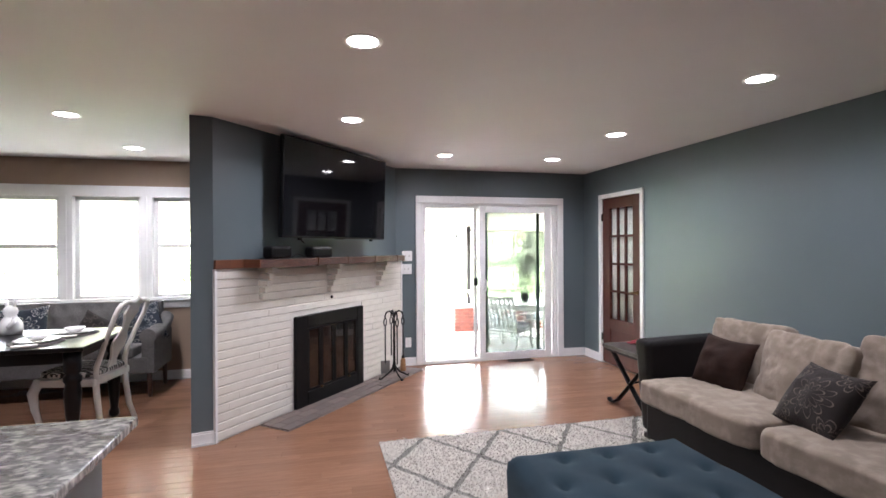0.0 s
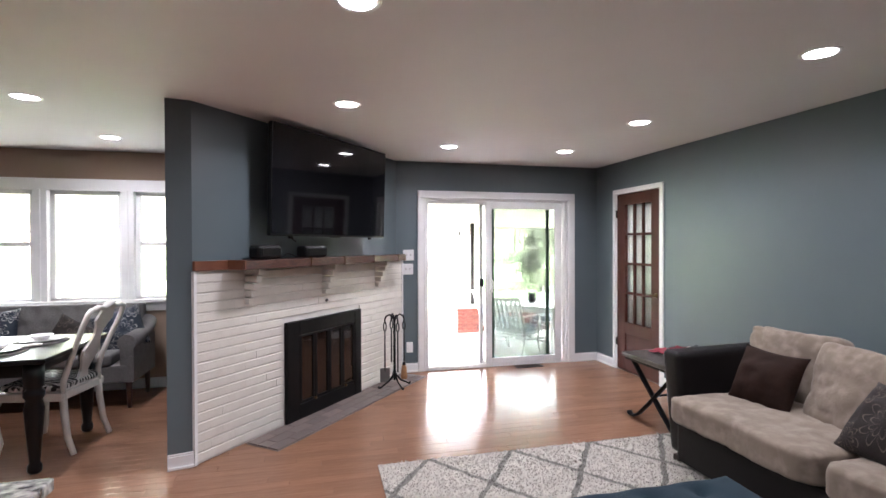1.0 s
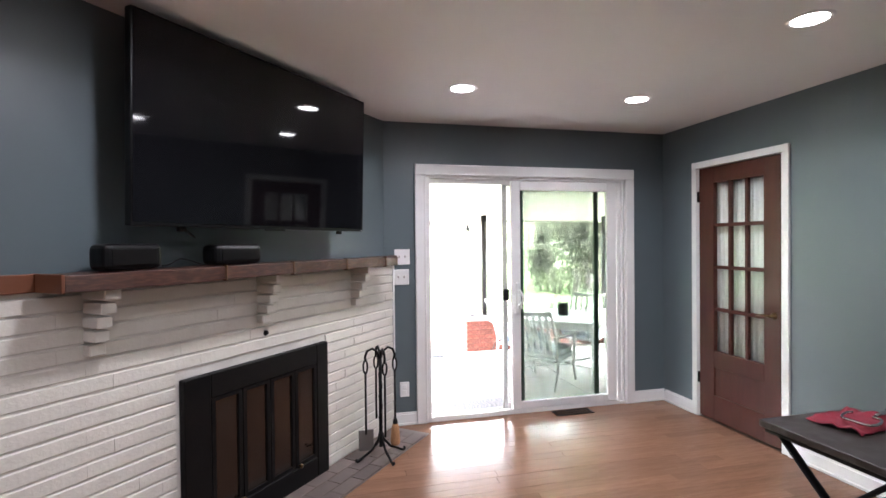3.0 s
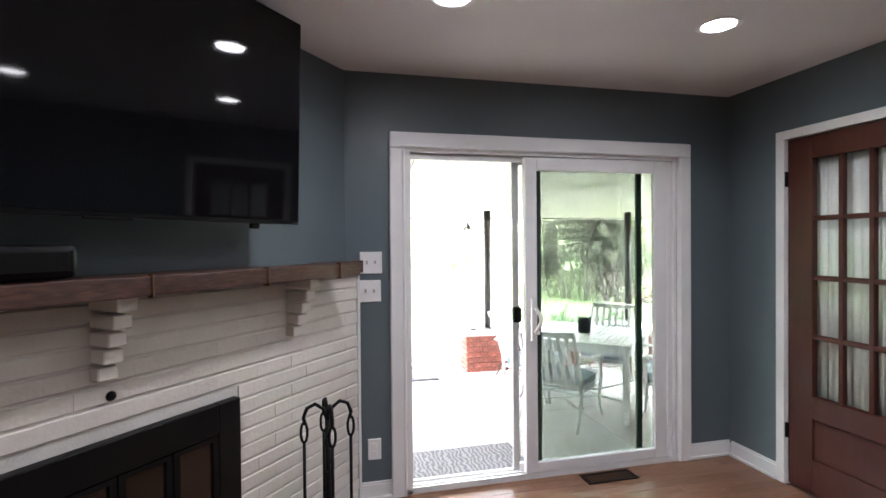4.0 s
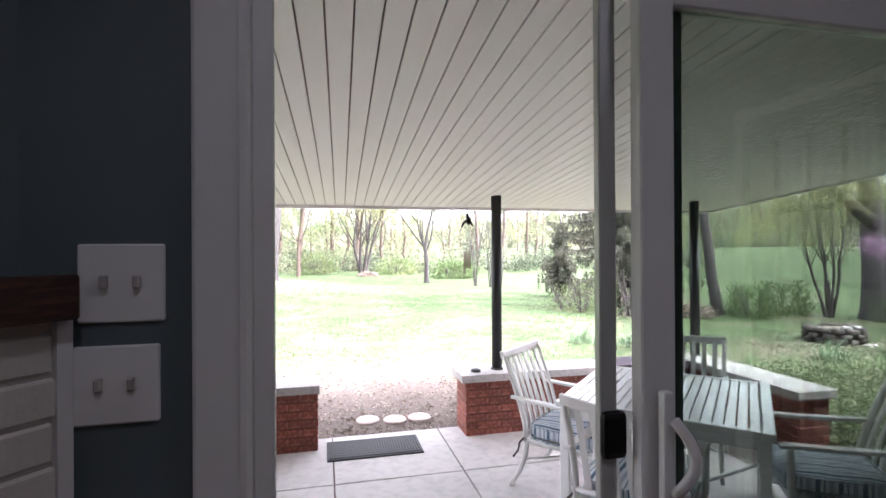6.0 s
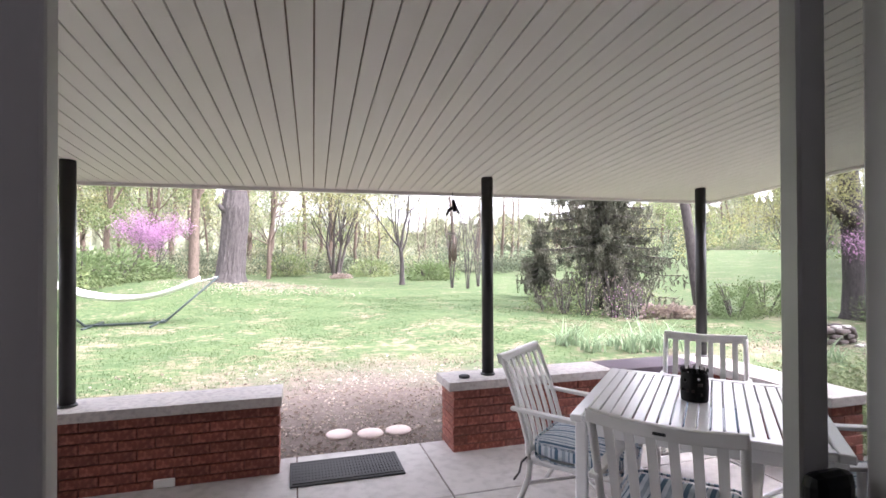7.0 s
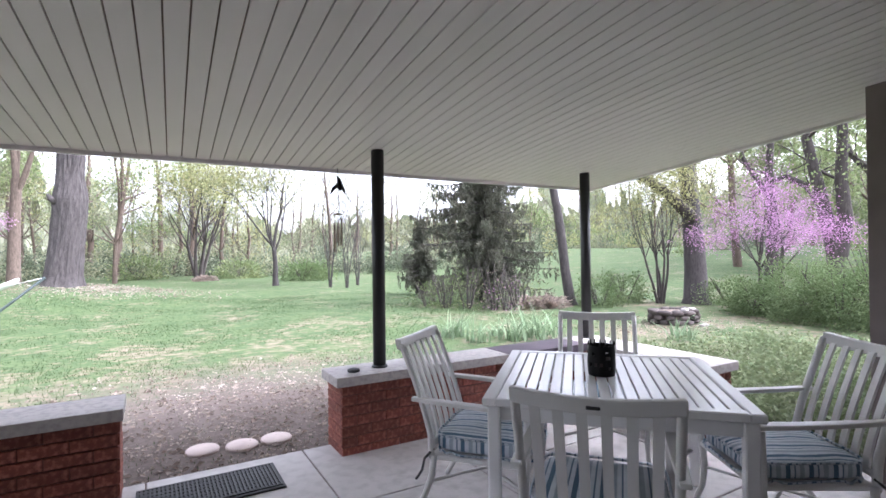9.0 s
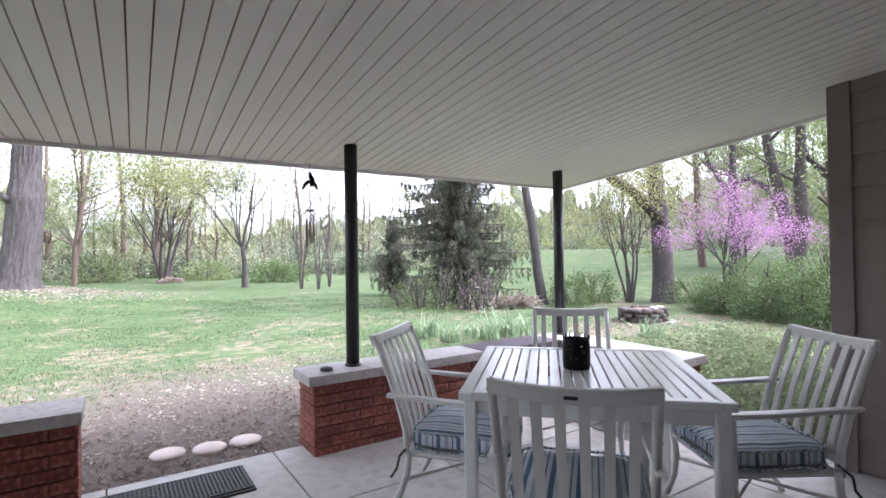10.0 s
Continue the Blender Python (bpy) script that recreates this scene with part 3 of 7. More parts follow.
for k in range(4):
    a = radians(190 - 90 * k)
    bm = bmesh.new()
    tube(bm, [(math.cos(a) * r, math.sin(a) * r, z) for r, z in ((0.0, 0.66), (0.02, 0.72), (0.055, 0.745), (0.09, 0.73), (0.105, 0.69), (0.098, 0.66))], 0.0085, 7)
    part("hook", bm, M_BLACK, tools)
    cx, cy = math.cos(a) * 0.103, math.sin(a) * 0.103
    tool = part(("shovel", "poker", "brush", "tongs")[k], tube(bmesh.new(), [(cx, cy, 0.17 + 0.06 * (k == 1)), (cx, cy, 0.58)], 0.0072, 6), M_BLACK, tools)
    bm = bmesh.new()
    tube(bm, [(cx + 0.014 * math.sin(q) , cy, 0.625 - 0.045 * math.cos(q)) for q in (math.pi * 2 * j / 10 for j in range(11))], 0.0065, 6)
    part("handle_loop", bm, M_BLACK, tool)
    if k == 0:
        part("shovel_pan", box(cx - 0.05, cx + 0.05, cy - 0.004, cy + 0.004, 0.06, 0.2, bevel=0.003, m=None), mat("worn_steel", (0.22, 0.22, 0.22), rough=0.45, metal=0.8), tool, "grey steel pan")
    if k == 2:
        M_STRAW = mat("broom_straw", (0.42, 0.22, 0.10), (0.30, 0.15, 0.07), 0.9, scale=60, stretch=(4, 4, 0.3), bump=0.6)
        part("bristles", lathe([(0.014, 0.22), (0.026, 0.19), (0.034, 0.09), (0.030, 0.07)], 12, (cx, cy, 0)), M_STRAW, tool, "straw-coloured bristles")
        part("ferrule", lathe([(0.008, 0.25), (0.016, 0.235), (0.018, 0.20), (0.01, 0.2)], 12, (cx, cy, 0)), M_BLACK, tool)

# ---- switches and socket ----
for name, x0, z0, w, h, n in (("switch_plate", 1.030, 1.292, 0.125, 0.125, 2), ("switch_plate", 1.022, 1.130, 0.125, 0.125, 2), ("wall_socket", 1.065, 0.225, 0.075, 0.12, 0)):
    pl = thing(name, "white plastic double light switch on the wall" if n else "white wall socket above the baseboard", "light switch" if n else "socket")
    part("plate", box(x0, x0 + w, FAR - 0.008, FAR + 0.002, z0, z0 + h, bevel=0.003), M_PLATE, pl)
    for k in range(n):
        part("toggle", box(x0 + 0.034 + 0.047 * k, x0 + 0.044 + 0.047 * k, FAR - 0.02, FAR - 0.006, z0 + 0.055, z0 + 0.075, bevel=0.002), M_CAP, pl)
    if not n:
        for k in range(2):
            part("outlet", box(x0 + 0.022, x0 + 0.053, FAR - 0.0105, FAR - 0.006, z0 + 0.02 + 0.045 * k, z0 + 0.052 + 0.045 * k, bevel=0.002), M_TRIM, pl)

vent = thing("floor_register", "dark metal floor heating register", "floor vent")
bm = bmesh.new()
for a in ((2.37, 2.71, 6.865, 6.88), (2.37, 2.71, 6.975, 6.99), (2.37, 2.385, 6.88, 6.975), (2.695, 2.71, 6.88, 6.975)):
    bx(bm, *a, 0.001, 0.007)
part("rim", bm, M_BLACK, vent)
part("duct", box(2.385, 2.695, 6.88, 6.975, 0.0005, 0.002), M_FLOORGAP, vent)
for k in range(15):
    part("louvre", box(2.39 + k * 0.0205, 2.398 + k * 0.0205, 6.88, 6.975, 0.002, 0.006), M_BLACK, vent)

# ---- sliding patio door ----
sd = tagged(new("door_1"), "white vinyl sliding patio door, half open", "patio door", kind="structure")
bm = bmesh.new()
for a in ((1.20, 1.29, 0, 2.012), (3.11, 3.20, 0, 2.012), (1.20, 3.20, 2.012, 2.103)):
    bx(bm, a[0], a[1], 6.996, FAR, a[2], a[3])
soft(part("casing", bm, M_TRIM, sd), 0.007)
bm = bmesh.new()
for a in ((1.272, 1.286, 0.03, 1.998), (3.114, 3.128, 0.03, 1.998), (1.272, 3.128, 2.016, 2.03)):
    bx(bm, a[0], a[1], 6.988, 6.9955, a[2], a[3])
soft(part("casing_bead", bm, M_TRIM, sd), 0.003)
bm = bmesh.new()
bx(bm, 1.29, 1.325, 7.02, 7.04, 0.0, 2.0)
bx(bm, 3.05, 3.11, 7.045, OUT - 0.004, 0.0, 2.0)
bx(bm, 3.085, 3.11, 7.026, 7.045, 0.0, 2.0)
bx(bm, 1.29, 3.12, 7.02, OUT - 0.004, 1.992, 2.03)
bx(bm, 1.325, 3.05, 7.052, 7.066, 1.955, 1.992)
soft(part("jamb", bm, M_VINYL, sd), 0.003)
bm = bmesh.new()
bx(bm, 1.29, 3.12, 7.02, OUT + 0.02, -0.02, 0.022)
for y in (7.02, 7.055, 7.11):
    bx(bm, 1.325, 3.05, y, y + 0.010, 0.022, 0.036)
part("sill_track", bm, M_VINYL, sd)
pan = part("sliding_panel", box(2.03, 2.11, 7.018, 7.056, 0.038, 1.985, bevel=0.004), M_VINYL, sd)
for nm, a in (("stile", (2.938, 3.03, 0.038, 1.985)), ("rail", (2.11, 2.938, 0.038, 0.10)), ("rail", (2.11, 2.938, 1.905, 1.985))):
    part(nm, box(a[0], a[1], 7.018, 7.056, a[2], a[3], bevel=0.004), M_VINYL, pan)
gp = part("glass_pane", box(2.11, 2.938, 7.036, 7.041, 0.10, 1.905), M_DOORGLASS, pan, "green-tinted glass")
gp.visible_shadow = False
part("spacer", box(2.11, 2.147, 7.044, 7.052, 0.10, 1.905), M_SEAL, pan, "grey-green edge seal")
hd = part("handle", box(2.058, 2.082, 6.988, 7.009, 0.86, 1.12, bevel=0.006, seg=2), M_VINYL, pan)
bm = bmesh.new()
tube(bm, [(2.078 + 0.030 * math.sin(q), 6.985 - 0.024 * math.sin(q), 0.915 + 0.15 * q / math.pi) for q in (math.pi * j / 10 for j in range(11))], 0.011, 8)
part("grip", bm, M_VINYL, hd)
part("lever", box(2.076, 2.11, 6.974, 6.99, 0.90, 0.925, bevel=0.005), M_VINYL, hd)
scr = part("screen_door", box(1.972, 2.012, 7.078, 7.102, 0.036, 1.985, bevel=0.003), mat("grey_white_aluminium", (0.42, 0.42, 0.42), rough=0.4, metal=0.2), sd)
part("stile", box(2.846, 2.886, 7.078, 7.102, 0.036, 1.985, bevel=0.003), M_DARKSTILE, scr, "dark stile")
part("rail", box(2.005, 2.838, 7.078, 7.102, 0.036, 0.08), M_VINYL, scr)
part("rail", box(2.005, 2.838, 7.078, 7.102, 1.945, 1.985), M_VINYL, scr)
ms = part("insect_mesh", box(2.005, 2.838, 7.090, 7.0905, 0.08, 1.945), M_MESH, scr, "fine insect mesh")
ms.visible_shadow = False
part("latch", box(1.966, 2.024, 7.056, 7.079, 0.965, 1.065, bevel=0.014, seg=2), M_PLASTIC, scr, "black plastic latch")

# ---- brown glazed door in the side wall ----
bd = tagged(new("door_2"), "dark mahogany door with twelve curtained panes, closed", "door", kind="structure")
bm = bmesh.new()
for a in ((5.745, 5.80, 0, 2.06), (6.59, 6.645, 0, 2.06), (5.745, 6.645, 2.06, 2.112)):
    bx(bm, 3.505, RIGHT, a[0], a[1], a[2], a[3])
for a in ((5.79, 5.806, 0, 2.06), (6.585, 6.60, 0, 2.06), (5.79, 6.60, 2.06, 2.075)):
    bx(bm, RIGHT, RIGHT + 0.15, a[0], a[1], a[2], a[3])
soft(part("casing", bm, M_TRIM, bd), 0.003)
dx0, dx1 = 3.528, 3.568
leaf = part("door_leaf", box(dx0, dx1, 6.43, 6.582, 0.012, 2.055, bevel=0.002), M_DOOR, bd)
for a in ((5.826, 5.96, 0.012, 2.055), (5.96, 6.43, 1.925, 2.055), (5.96, 6.43, 0.44, 0.57), (5.96, 6.43, 0.012, 0.21)):
    part("rail" if a[0] > 5.9 else "stile", box(dx0, dx1, a[0], a[1], a[2], a[3], bevel=0.002), M_DOOR, leaf)
part("lower_panel", box(dx0 + 0.014, dx1 - 0.01, 5.95, 6.44, 0.20, 0.45, bevel=0.003), M_DOOR, leaf)
gw, gh = (6.43 - 5.96) / 3, (1.925 - 0.57) / 4
for k in (1, 2):
    part("muntin", box(dx0 + 0.004, dx1 - 0.004, 5.96 + gw * k - 0.014, 5.96 + gw * k + 0.014, 0.57, 1.925, bevel=0.004), M_DOOR, leaf)
for r in (1, 2, 3):
    part("muntin", box(dx0 + 0.006, dx1 - 0.006, 5.96, 6.43, 0.57 + gh * r - 0.014, 0.57 + gh * r + 0.014, bevel=0.004), M_DOOR, leaf)
for k in range(3):
    for r in range(4):
        part("pane", box(3.546, 3.549, 5.962 + gw * k + 0.012, 5.958 + gw * (k + 1) - 0.012, 0.572 + gh * r + 0.012, 0.568 + gh * (r + 1) - 0.012), M_PANE, leaf).visible_shadow = False
for z in (0.28, 1.78):
    part("hinge", box(3.512, 3.53, 6.578, 6.60, z, z + 0.09, bevel=0.003), M_BLACK, bd)
kn = part("door_handle", lathe([(0.026, 0), (0.026, 0.006), (0.011, 0.01), (0.011, 0.04)], 16), M_BRASS, bd, "brass lever handle")
kn.matrix_basis = pose(3.528, 5.875, 0.93, 0, -90, 0)
part("lever", tube(bmesh.new(), [(3.488, 5.875, 0.93), (3.486, 5.92, 0.932), (3.488, 5.985, 0.925)], [0.009, 0.009, 0.006], 8), M_BRASS, bd)
bm = bmesh.new()
prev = None
for j in range(64):
    y = 5.93 + j * 0.53 / 63
    x = 3.600 + 0.010 * math.sin(j * 1.15) + 0.004 * math.sin(j * 2.7)
    cur = [bm.verts.new((x, y, 0.50)), bm.verts.new((x, y, 1.97))]
    if prev:
        bm.faces.new((prev[0], cur[0], cur[1], prev[1])).smooth = True
    prev = cur
cu = tagged(ob_of("door_curtain", bm, mat("white_sheer", (0.74, 0.73, 0.70), (0.66, 0.65, 0.62), 0.9, scale=14, stretch=(1, 8, 1))), "white gathered sheer curtain behind the door panes", "curtain")
cu.modifiers.new("thick", "SOLIDIFY").thickness = 0.003
struct("wall_behind_door", box(RIGHT + 0.15, RIGHT + 0.17, 5.7, 6.7, 0, 2.2), M_TRIM, "plain pale wall closing the opening behind the curtain", "wall")

# ---- dining windows ----
for i, (a, b) in enumerate(WX):
    w = tagged(new("window_%d" % (i + 1)), "white-framed dining window, closed", "window", kind="structure")
    bm = bmesh.new()
    for q in ((a, a + 0.045, 0.90, 2.04), (b - 0.045, b, 0.90, 2.04), (a, b, 0.90, 0.95), (a, b, 1.99, 2.04)):
        bx(bm, q[0], q[1], DIN + 0.04, DIN + 0.10, q[2], q[3])
    soft(part("window_frame", bm, M_TRIM, w), 0.004)
    if i != 1:
        part("meeting_rail", box(a + 0.045, b - 0.045, DIN + 0.035, DIN + 0.09, 1.47, 1.515, bevel=0.004), M_TRIM, w)
    part("pane", box(a + 0.04, b - 0.04, DIN + 0.07, DIN + 0.074, 0.94, 2.0), M_PANE, w).visible_shadow = False
bm = bmesh.new()
for q in ((-3.50, -3.42, 0.90, 2.04), (-2.66, -2.53, 0.90, 2.04), (-1.88, -1.76, 0.90, 2.04), (-1.24, -1.16, 0.90, 2.04), (-3.50, -1.16, 2.03, 2.15)):
    bx(bm, q[0], q[1], DIN - 0.022, DIN + 0.15 if q[2] < 1 and -3.42 < q[0] < -1.3 else DIN, q[2], q[3])
for q in (-2.605, -1.83):
    bx(bm, q, q + 0.02, DIN - 0.03, DIN - 0.02, 0.90, 2.04)
bx(bm, -3.56, -1.10, DIN - 0.06, DIN + 0.04, 0.885, 0.92)
bx(bm, -3.52, -1.14, DIN - 0.02, DIN, 0.80, 0.885)
soft(struct("window_trim", bm, M_TRIM, "white painted window casing and sill", "trim"), 0.004)

# ---- living room furniture ----
M_LEATHER = mat("charcoal_leather", (0.0075, 0.0058, 0.0058), (0.005, 0.004, 0.004), 0.5, scale=5, bump=0.25, bscale=160, spec=0.2)
M_SUEDE = mat("beige_microfibre", (0.235, 0.187, 0.146), (0.19, 0.150, 0.116), 0.95, scale=6, c3=(0.285, 0.235, 0.19), fine=14, bump=0.5, bscale=30, spec=0.1, sheen=0.15)
M_BROWNP = mat("brown_velvet", (0.026, 0.0125, 0.009), (0.017, 0.0085, 0.006), 0.85, scale=9, bump=0.5, bscale=25, spec=0.15)
M_TEAL = mat("teal_blue_upholstery", (0.0048, 0.0235, 0.0375), (0.0035, 0.018, 0.029), 0.9, scale=7, bump=0.3, bscale=400)
M_DARKWOOD = mat("espresso_wood", (0.022, 0.014, 0.011), (0.03, 0.019, 0.014), 0.35, scale=3, stretch=(1, 10, 10))
M_BLACKTOP = mat("black_lacquered_wood", (0.006, 0.0055, 0.0055), (0.008, 0.007, 0.007), 0.3, scale=3, spec=0.3)
M_SLATE = mat("mottled_slate_top", (0.018, 0.014, 0.012), (0.034, 0.026, 0.022), 0.4, scale=7, c3=(0.05, 0.045, 0.045), fine=16, bump=0.1)
M_CREAM = mat("antique_white_paint", (0.70, 0.67, 0.62), (0.62, 0.58, 0.53), 0.45, scale=8)
M_GREYTWEED = mat("grey_tweed", (0.13, 0.122, 0.118), (0.10, 0.094, 0.09), 0.95, scale=12, c3=(0.17, 0.16, 0.155), fine=120, bump=0.3, bscale=250)
M_WALNUT = mat("walnut_leg", (0.07, 0.032, 0.02), (0.05, 0.022, 0.014), 0.4)
M_CHINA = mat("white_china", (0.78, 0.77, 0.76), rough=0.15)


def lines_mat(name, base, ink, kind, rough=0.9):
    """Two-colour cloth: kind is 'diamond' (rug lattice), 'zebra' or 'floral' line work, 'stripe'."""
    m = mat(name, base, tuple(v * 0.82 for v in base), rough, scale=18, bump=0.5, bscale=220)
    N, L = m.node_tree.nodes, m.node_tree.links
    b = N["Principled BSDF"]
    src = b.inputs["Base Color"].links[0].from_socket
    tc = N.new("ShaderNodeTexCoord")

    def math_(op, a, bb=None):
        n = N.new("ShaderNodeMath")
        n.operation = op
        for i, v in enumerate((a, bb)):
            if v is None:
                continue
            if isinstance(v, (int, float)):
                n.inputs[i].default_value = v
            else:
                L.new(v, n.inputs[i])
        return n.outputs[0]

    if kind == "diamond":
        wob = N.new("ShaderNodeTexNoise")
        wob.inputs["Scale"].default_value = 9.0
        L.new(tc.outputs["Object"], wob.inputs["Vector"])
        sp = N.new("ShaderNodeSeparateXYZ")
        L.new(tc.outputs["Object"], sp.inputs[0])
        w = math_("MULTIPLY", math_("SUBTRACT", wob.outputs["Fac"], 0.5), 0.10)
        u, v = math_("DIVIDE", sp.outputs[0], RUG_A), math_("DIVIDE", sp.outputs[1], RUG_B)
        out = None
        for q in (math_("ADD", math_("ADD", u, v), w), math_("ADD", math_("SUBTRACT", u, v), w)):
            d = math_("ABSOLUTE", math_("SUBTRACT", math_("FRACT", q), 0.5))
            line = math_("LESS_THAN", d, 0.034)
            out = line if out is None else math_("MAXIMUM", out, line)
        fac = math_("MULTIPLY", out, 0.85)
    elif kind == "zebra":
        wv = N.new("ShaderNodeTexWave")
        wv.inputs["Scale"].default_value, wv.inputs["Distortion"].default_value, wv.inputs["Detail Scale"].default_value = 9.0, 9.0, 1.2
        L.new(tc.outputs["Object"], wv.inputs["Vector"])
        fac = math_("GREATER_THAN", wv.outputs["Fac"], 0.5)
    elif kind == "floral":
        wob = N.new("ShaderNodeTexNoise")
        wob.inputs["Scale"].default_value = 11.0
        L.new(tc.outputs["Object"], wob.inputs["Vector"])
        sp = N.new("ShaderNodeSeparateXYZ")
        L.new(tc.outputs["Object"], sp.inputs[0])
        w = math_("MULTIPLY", math_("SUBTRACT", wob.outputs["Fac"], 0.5), 0.03)
        fac = None
        for fx, fy, size, petals in ((0.04, -0.02, 0.125, 5), (-0.15, 0.11, 0.085, 4), (0.16, 0.15, 0.08, 4), (-0.13, -0.14, 0.085, 5), (0.18, -0.16, 0.075, 4)):
            u, v = math_("ADD", math_("SUBTRACT", sp.outputs[0], fx), w), math_("SUBTRACT", math_("SUBTRACT", sp.outputs[1], fy), w)
            r = math_("SQRT", math_("ADD", math_("MULTIPLY", u, u), math_("MULTIPLY", v, v)))
            wave = math_("ABSOLUTE", math_("COSINE", math_("MULTIPLY", math_("ARCTAN2", v, u), petals)))
            for reach in (1.0, 0.62):
                edge = math_("MULTIPLY", math_("ADD", math_("MULTIPLY", math_("POWER", wave, 0.6), 0.72), 0.22), size * reach)
                line = math_("LESS_THAN", math_("ABSOLUTE", math_("SUBTRACT", r, edge)), 0.0034)
                fac = line if fac is None else math_("MAXIMUM", fac, line)
    else:
        sp = N.new("ShaderNodeSeparateXYZ")
        L.new(tc.outputs["Object"], sp.inputs[0])
        sn = N.new("ShaderNodeSeparateXYZ")
        L.new(tc.outputs["Normal"], sn.inputs[0])
        side = math_("GREATER_THAN", math_("ABSOLUTE", sn.outputs[0]), 0.75)
        across = math_("ADD", math_("MULTIPLY", sp.outputs[0], math_("SUBTRACT", 1.0, side)), math_("MULTIPLY", sp.outputs[1], side))
        q = math_("FRACT", math_("MULTIPLY", across, 1 / 0.098))
        fac = math_("ADD", math_("MULTIPLY", math_("LESS_THAN", q, 0.20), 0.92), math_("MULTIPLY", math_("LESS_THAN", math_("ABSOLUTE", math_("SUBTRACT", q, 0.50)), 0.10), 0.45))
        fac = math_("ADD", fac, math_("MULTIPLY", math_("LESS_THAN", math_("ABSOLUTE", math_("SUBTRACT", q, 0.80)), 0.035), 0.85))
    mx = N.new("ShaderNodeMix")
    mx.data_type = "RGBA"
    L.new(fac, mx.inputs["Factor"])
    L.new(src, mx.inputs["A"])
    mx.inputs["B"].default_value = (*ink, 1)
    L.new(mx.outputs["Result"], b.inputs["Base Color"])
    return m


RUG_A, RUG_B = 0.61, 0.86
M_RUG = lines_mat("cream_shag", (0.52, 0.485, 0.43), (0.14, 0.138, 0.122), "diamond")
M_ZEBRA = lines_mat("zebra_cloth", (0.66, 0.63, 0.58), (0.03, 0.028, 0.027), "zebra")
M_FLORAL = lines_mat("brown_floral_cloth", (0.015, 0.0095, 0.008), (0.095, 0.072, 0.058), "floral")
M_FLORALB = lines_mat("blue_floral_cloth", (0.014, 0.021, 0.034), (0.38, 0.37, 0.36), "floral")

# rug with a deep uneven pile
rug = thing("area_rug", "cream shag rug with a grey diamond lattice", "rug", m=pose(0.495, 2.06, 0))
bm = bmesh.new()
bx(bm, -0.035, 2.42, -0.36, 2.57, 0.001, 0.012)
part("backing", bm, M_RUG, rug)
rng = np.random.default_rng(4)
n = 42000
px, py = rng.uniform(-0.035, 2.42, n), rng.uniform(0.5, 2.57, n)
an, ln, wd = rng.uniform(0, 6.28, n), rng.uniform(0.012, 0.024, n), rng.uniform(0.003, 0.006, n)
tip = np.stack([px + np.cos(an) * ln * 0.6, py + np.sin(an) * ln * 0.6, 0.011 + ln * 0.7], 1)
aa = np.stack([px - np.sin(an) * wd, py + np.cos(an) * wd, np.full(n, 0.011)], 1)
bb = np.stack([px + np.sin(an) * wd, py - np.cos(an) * wd, np.full(n, 0.011)], 1)
me = bpy.data.meshes.new("pile")
me.from_pydata(np.concatenate([aa, bb, tip]).tolist(), [], np.stack([np.arange(n), np.arange(n) + n, np.arange(n) + 2 * n], 1).tolist())
me.materials.append(M_RUG)
pile = new("pile", me)
pile.parent = rug
tagged(pile, kind="stuff")

# ottoman with button tufts
ott = thing("tufted_ottoman", "square teal-blue button-tufted ottoman on the rug", "ottoman", m=pose(0.895, 2.215, 0.062))
S, TUFT = 0.92, 0.23
tufts = [(TUFT * (0.5 + i + 0.5 * (j % 2)), TUFT * (0.5 + j)) for j in range(4) for i in range(4 - (j % 2))]
NG = 60
bm = bmesh.new()
top = []
for j in range(NG + 1):
    row = []
    for i in range(NG + 1):
        x, y = S * i / NG, S * j / NG
        e = min(x, y, S - x, S - y)
        z = 0.42 - 0.045 * (1 - min(1.0, e / 0.06)) ** 2
        d = min(math.hypot(x - a, y - b) for a, b in tufts)
        z -= 0.022 * math.exp(-(d / 0.020) ** 2) + 0.024 * math.exp(-(d / 0.055) ** 2)
        z += 0.004 * math.cos(x / TUFT * 2 * math.pi) * math.cos(y / TUFT * math.pi)
        row.append(bm.verts.new((x, y, z)))
    top.append(row)
for a, b in zip(top, top[1:]):
    for k in range(NG):
        bm.faces.new((a[k], a[k + 1], b[k + 1], b[k])).smooth = True
loop = [top[0][k] for k in range(NG)] + [top[k][NG] for k in range(NG)] + [top[NG][k] for k in range(NG, 0, -1)] + [top[k][0] for k in range(NG, 0, -1)]
low = []
for v in loop:
    cx, cy = v.co.x - S / 2, v.co.y - S / 2
    low.append((bm.verts.new((v.co.x + 0.012 * cx / S, v.co.y + 0.012 * cy / S, 0.33)), bm.verts.new((v.co.x, v.co.y, 0.10))))
for k in range(len(loop)):
    q = (k + 1) % len(loop)
    bm.faces.new((loop[q], loop[k], low[k][0], low[q][0])).smooth = True
    bm.faces.new((low[q][0], low[k][0], low[k][1], low[q][1]))
part("upholstery", bm, M_TEAL, ott)
for a, b in tufts:
    part("button", lathe([(0.002, 0.370), (0.012, 0.376), (0.010, 0.381), (0.002, 0.383)], 10, (a, b, 0)), M_TEAL, ott)
for a in (0.07, S - 0.07):
    for b in (0.07, S - 0.07):
        part("leg", lathe([(0.018, -0.044), (0.028, 0.06), (0.03, 0.105)], 12, (a, b, 0)), M_DARKWOOD, ott)

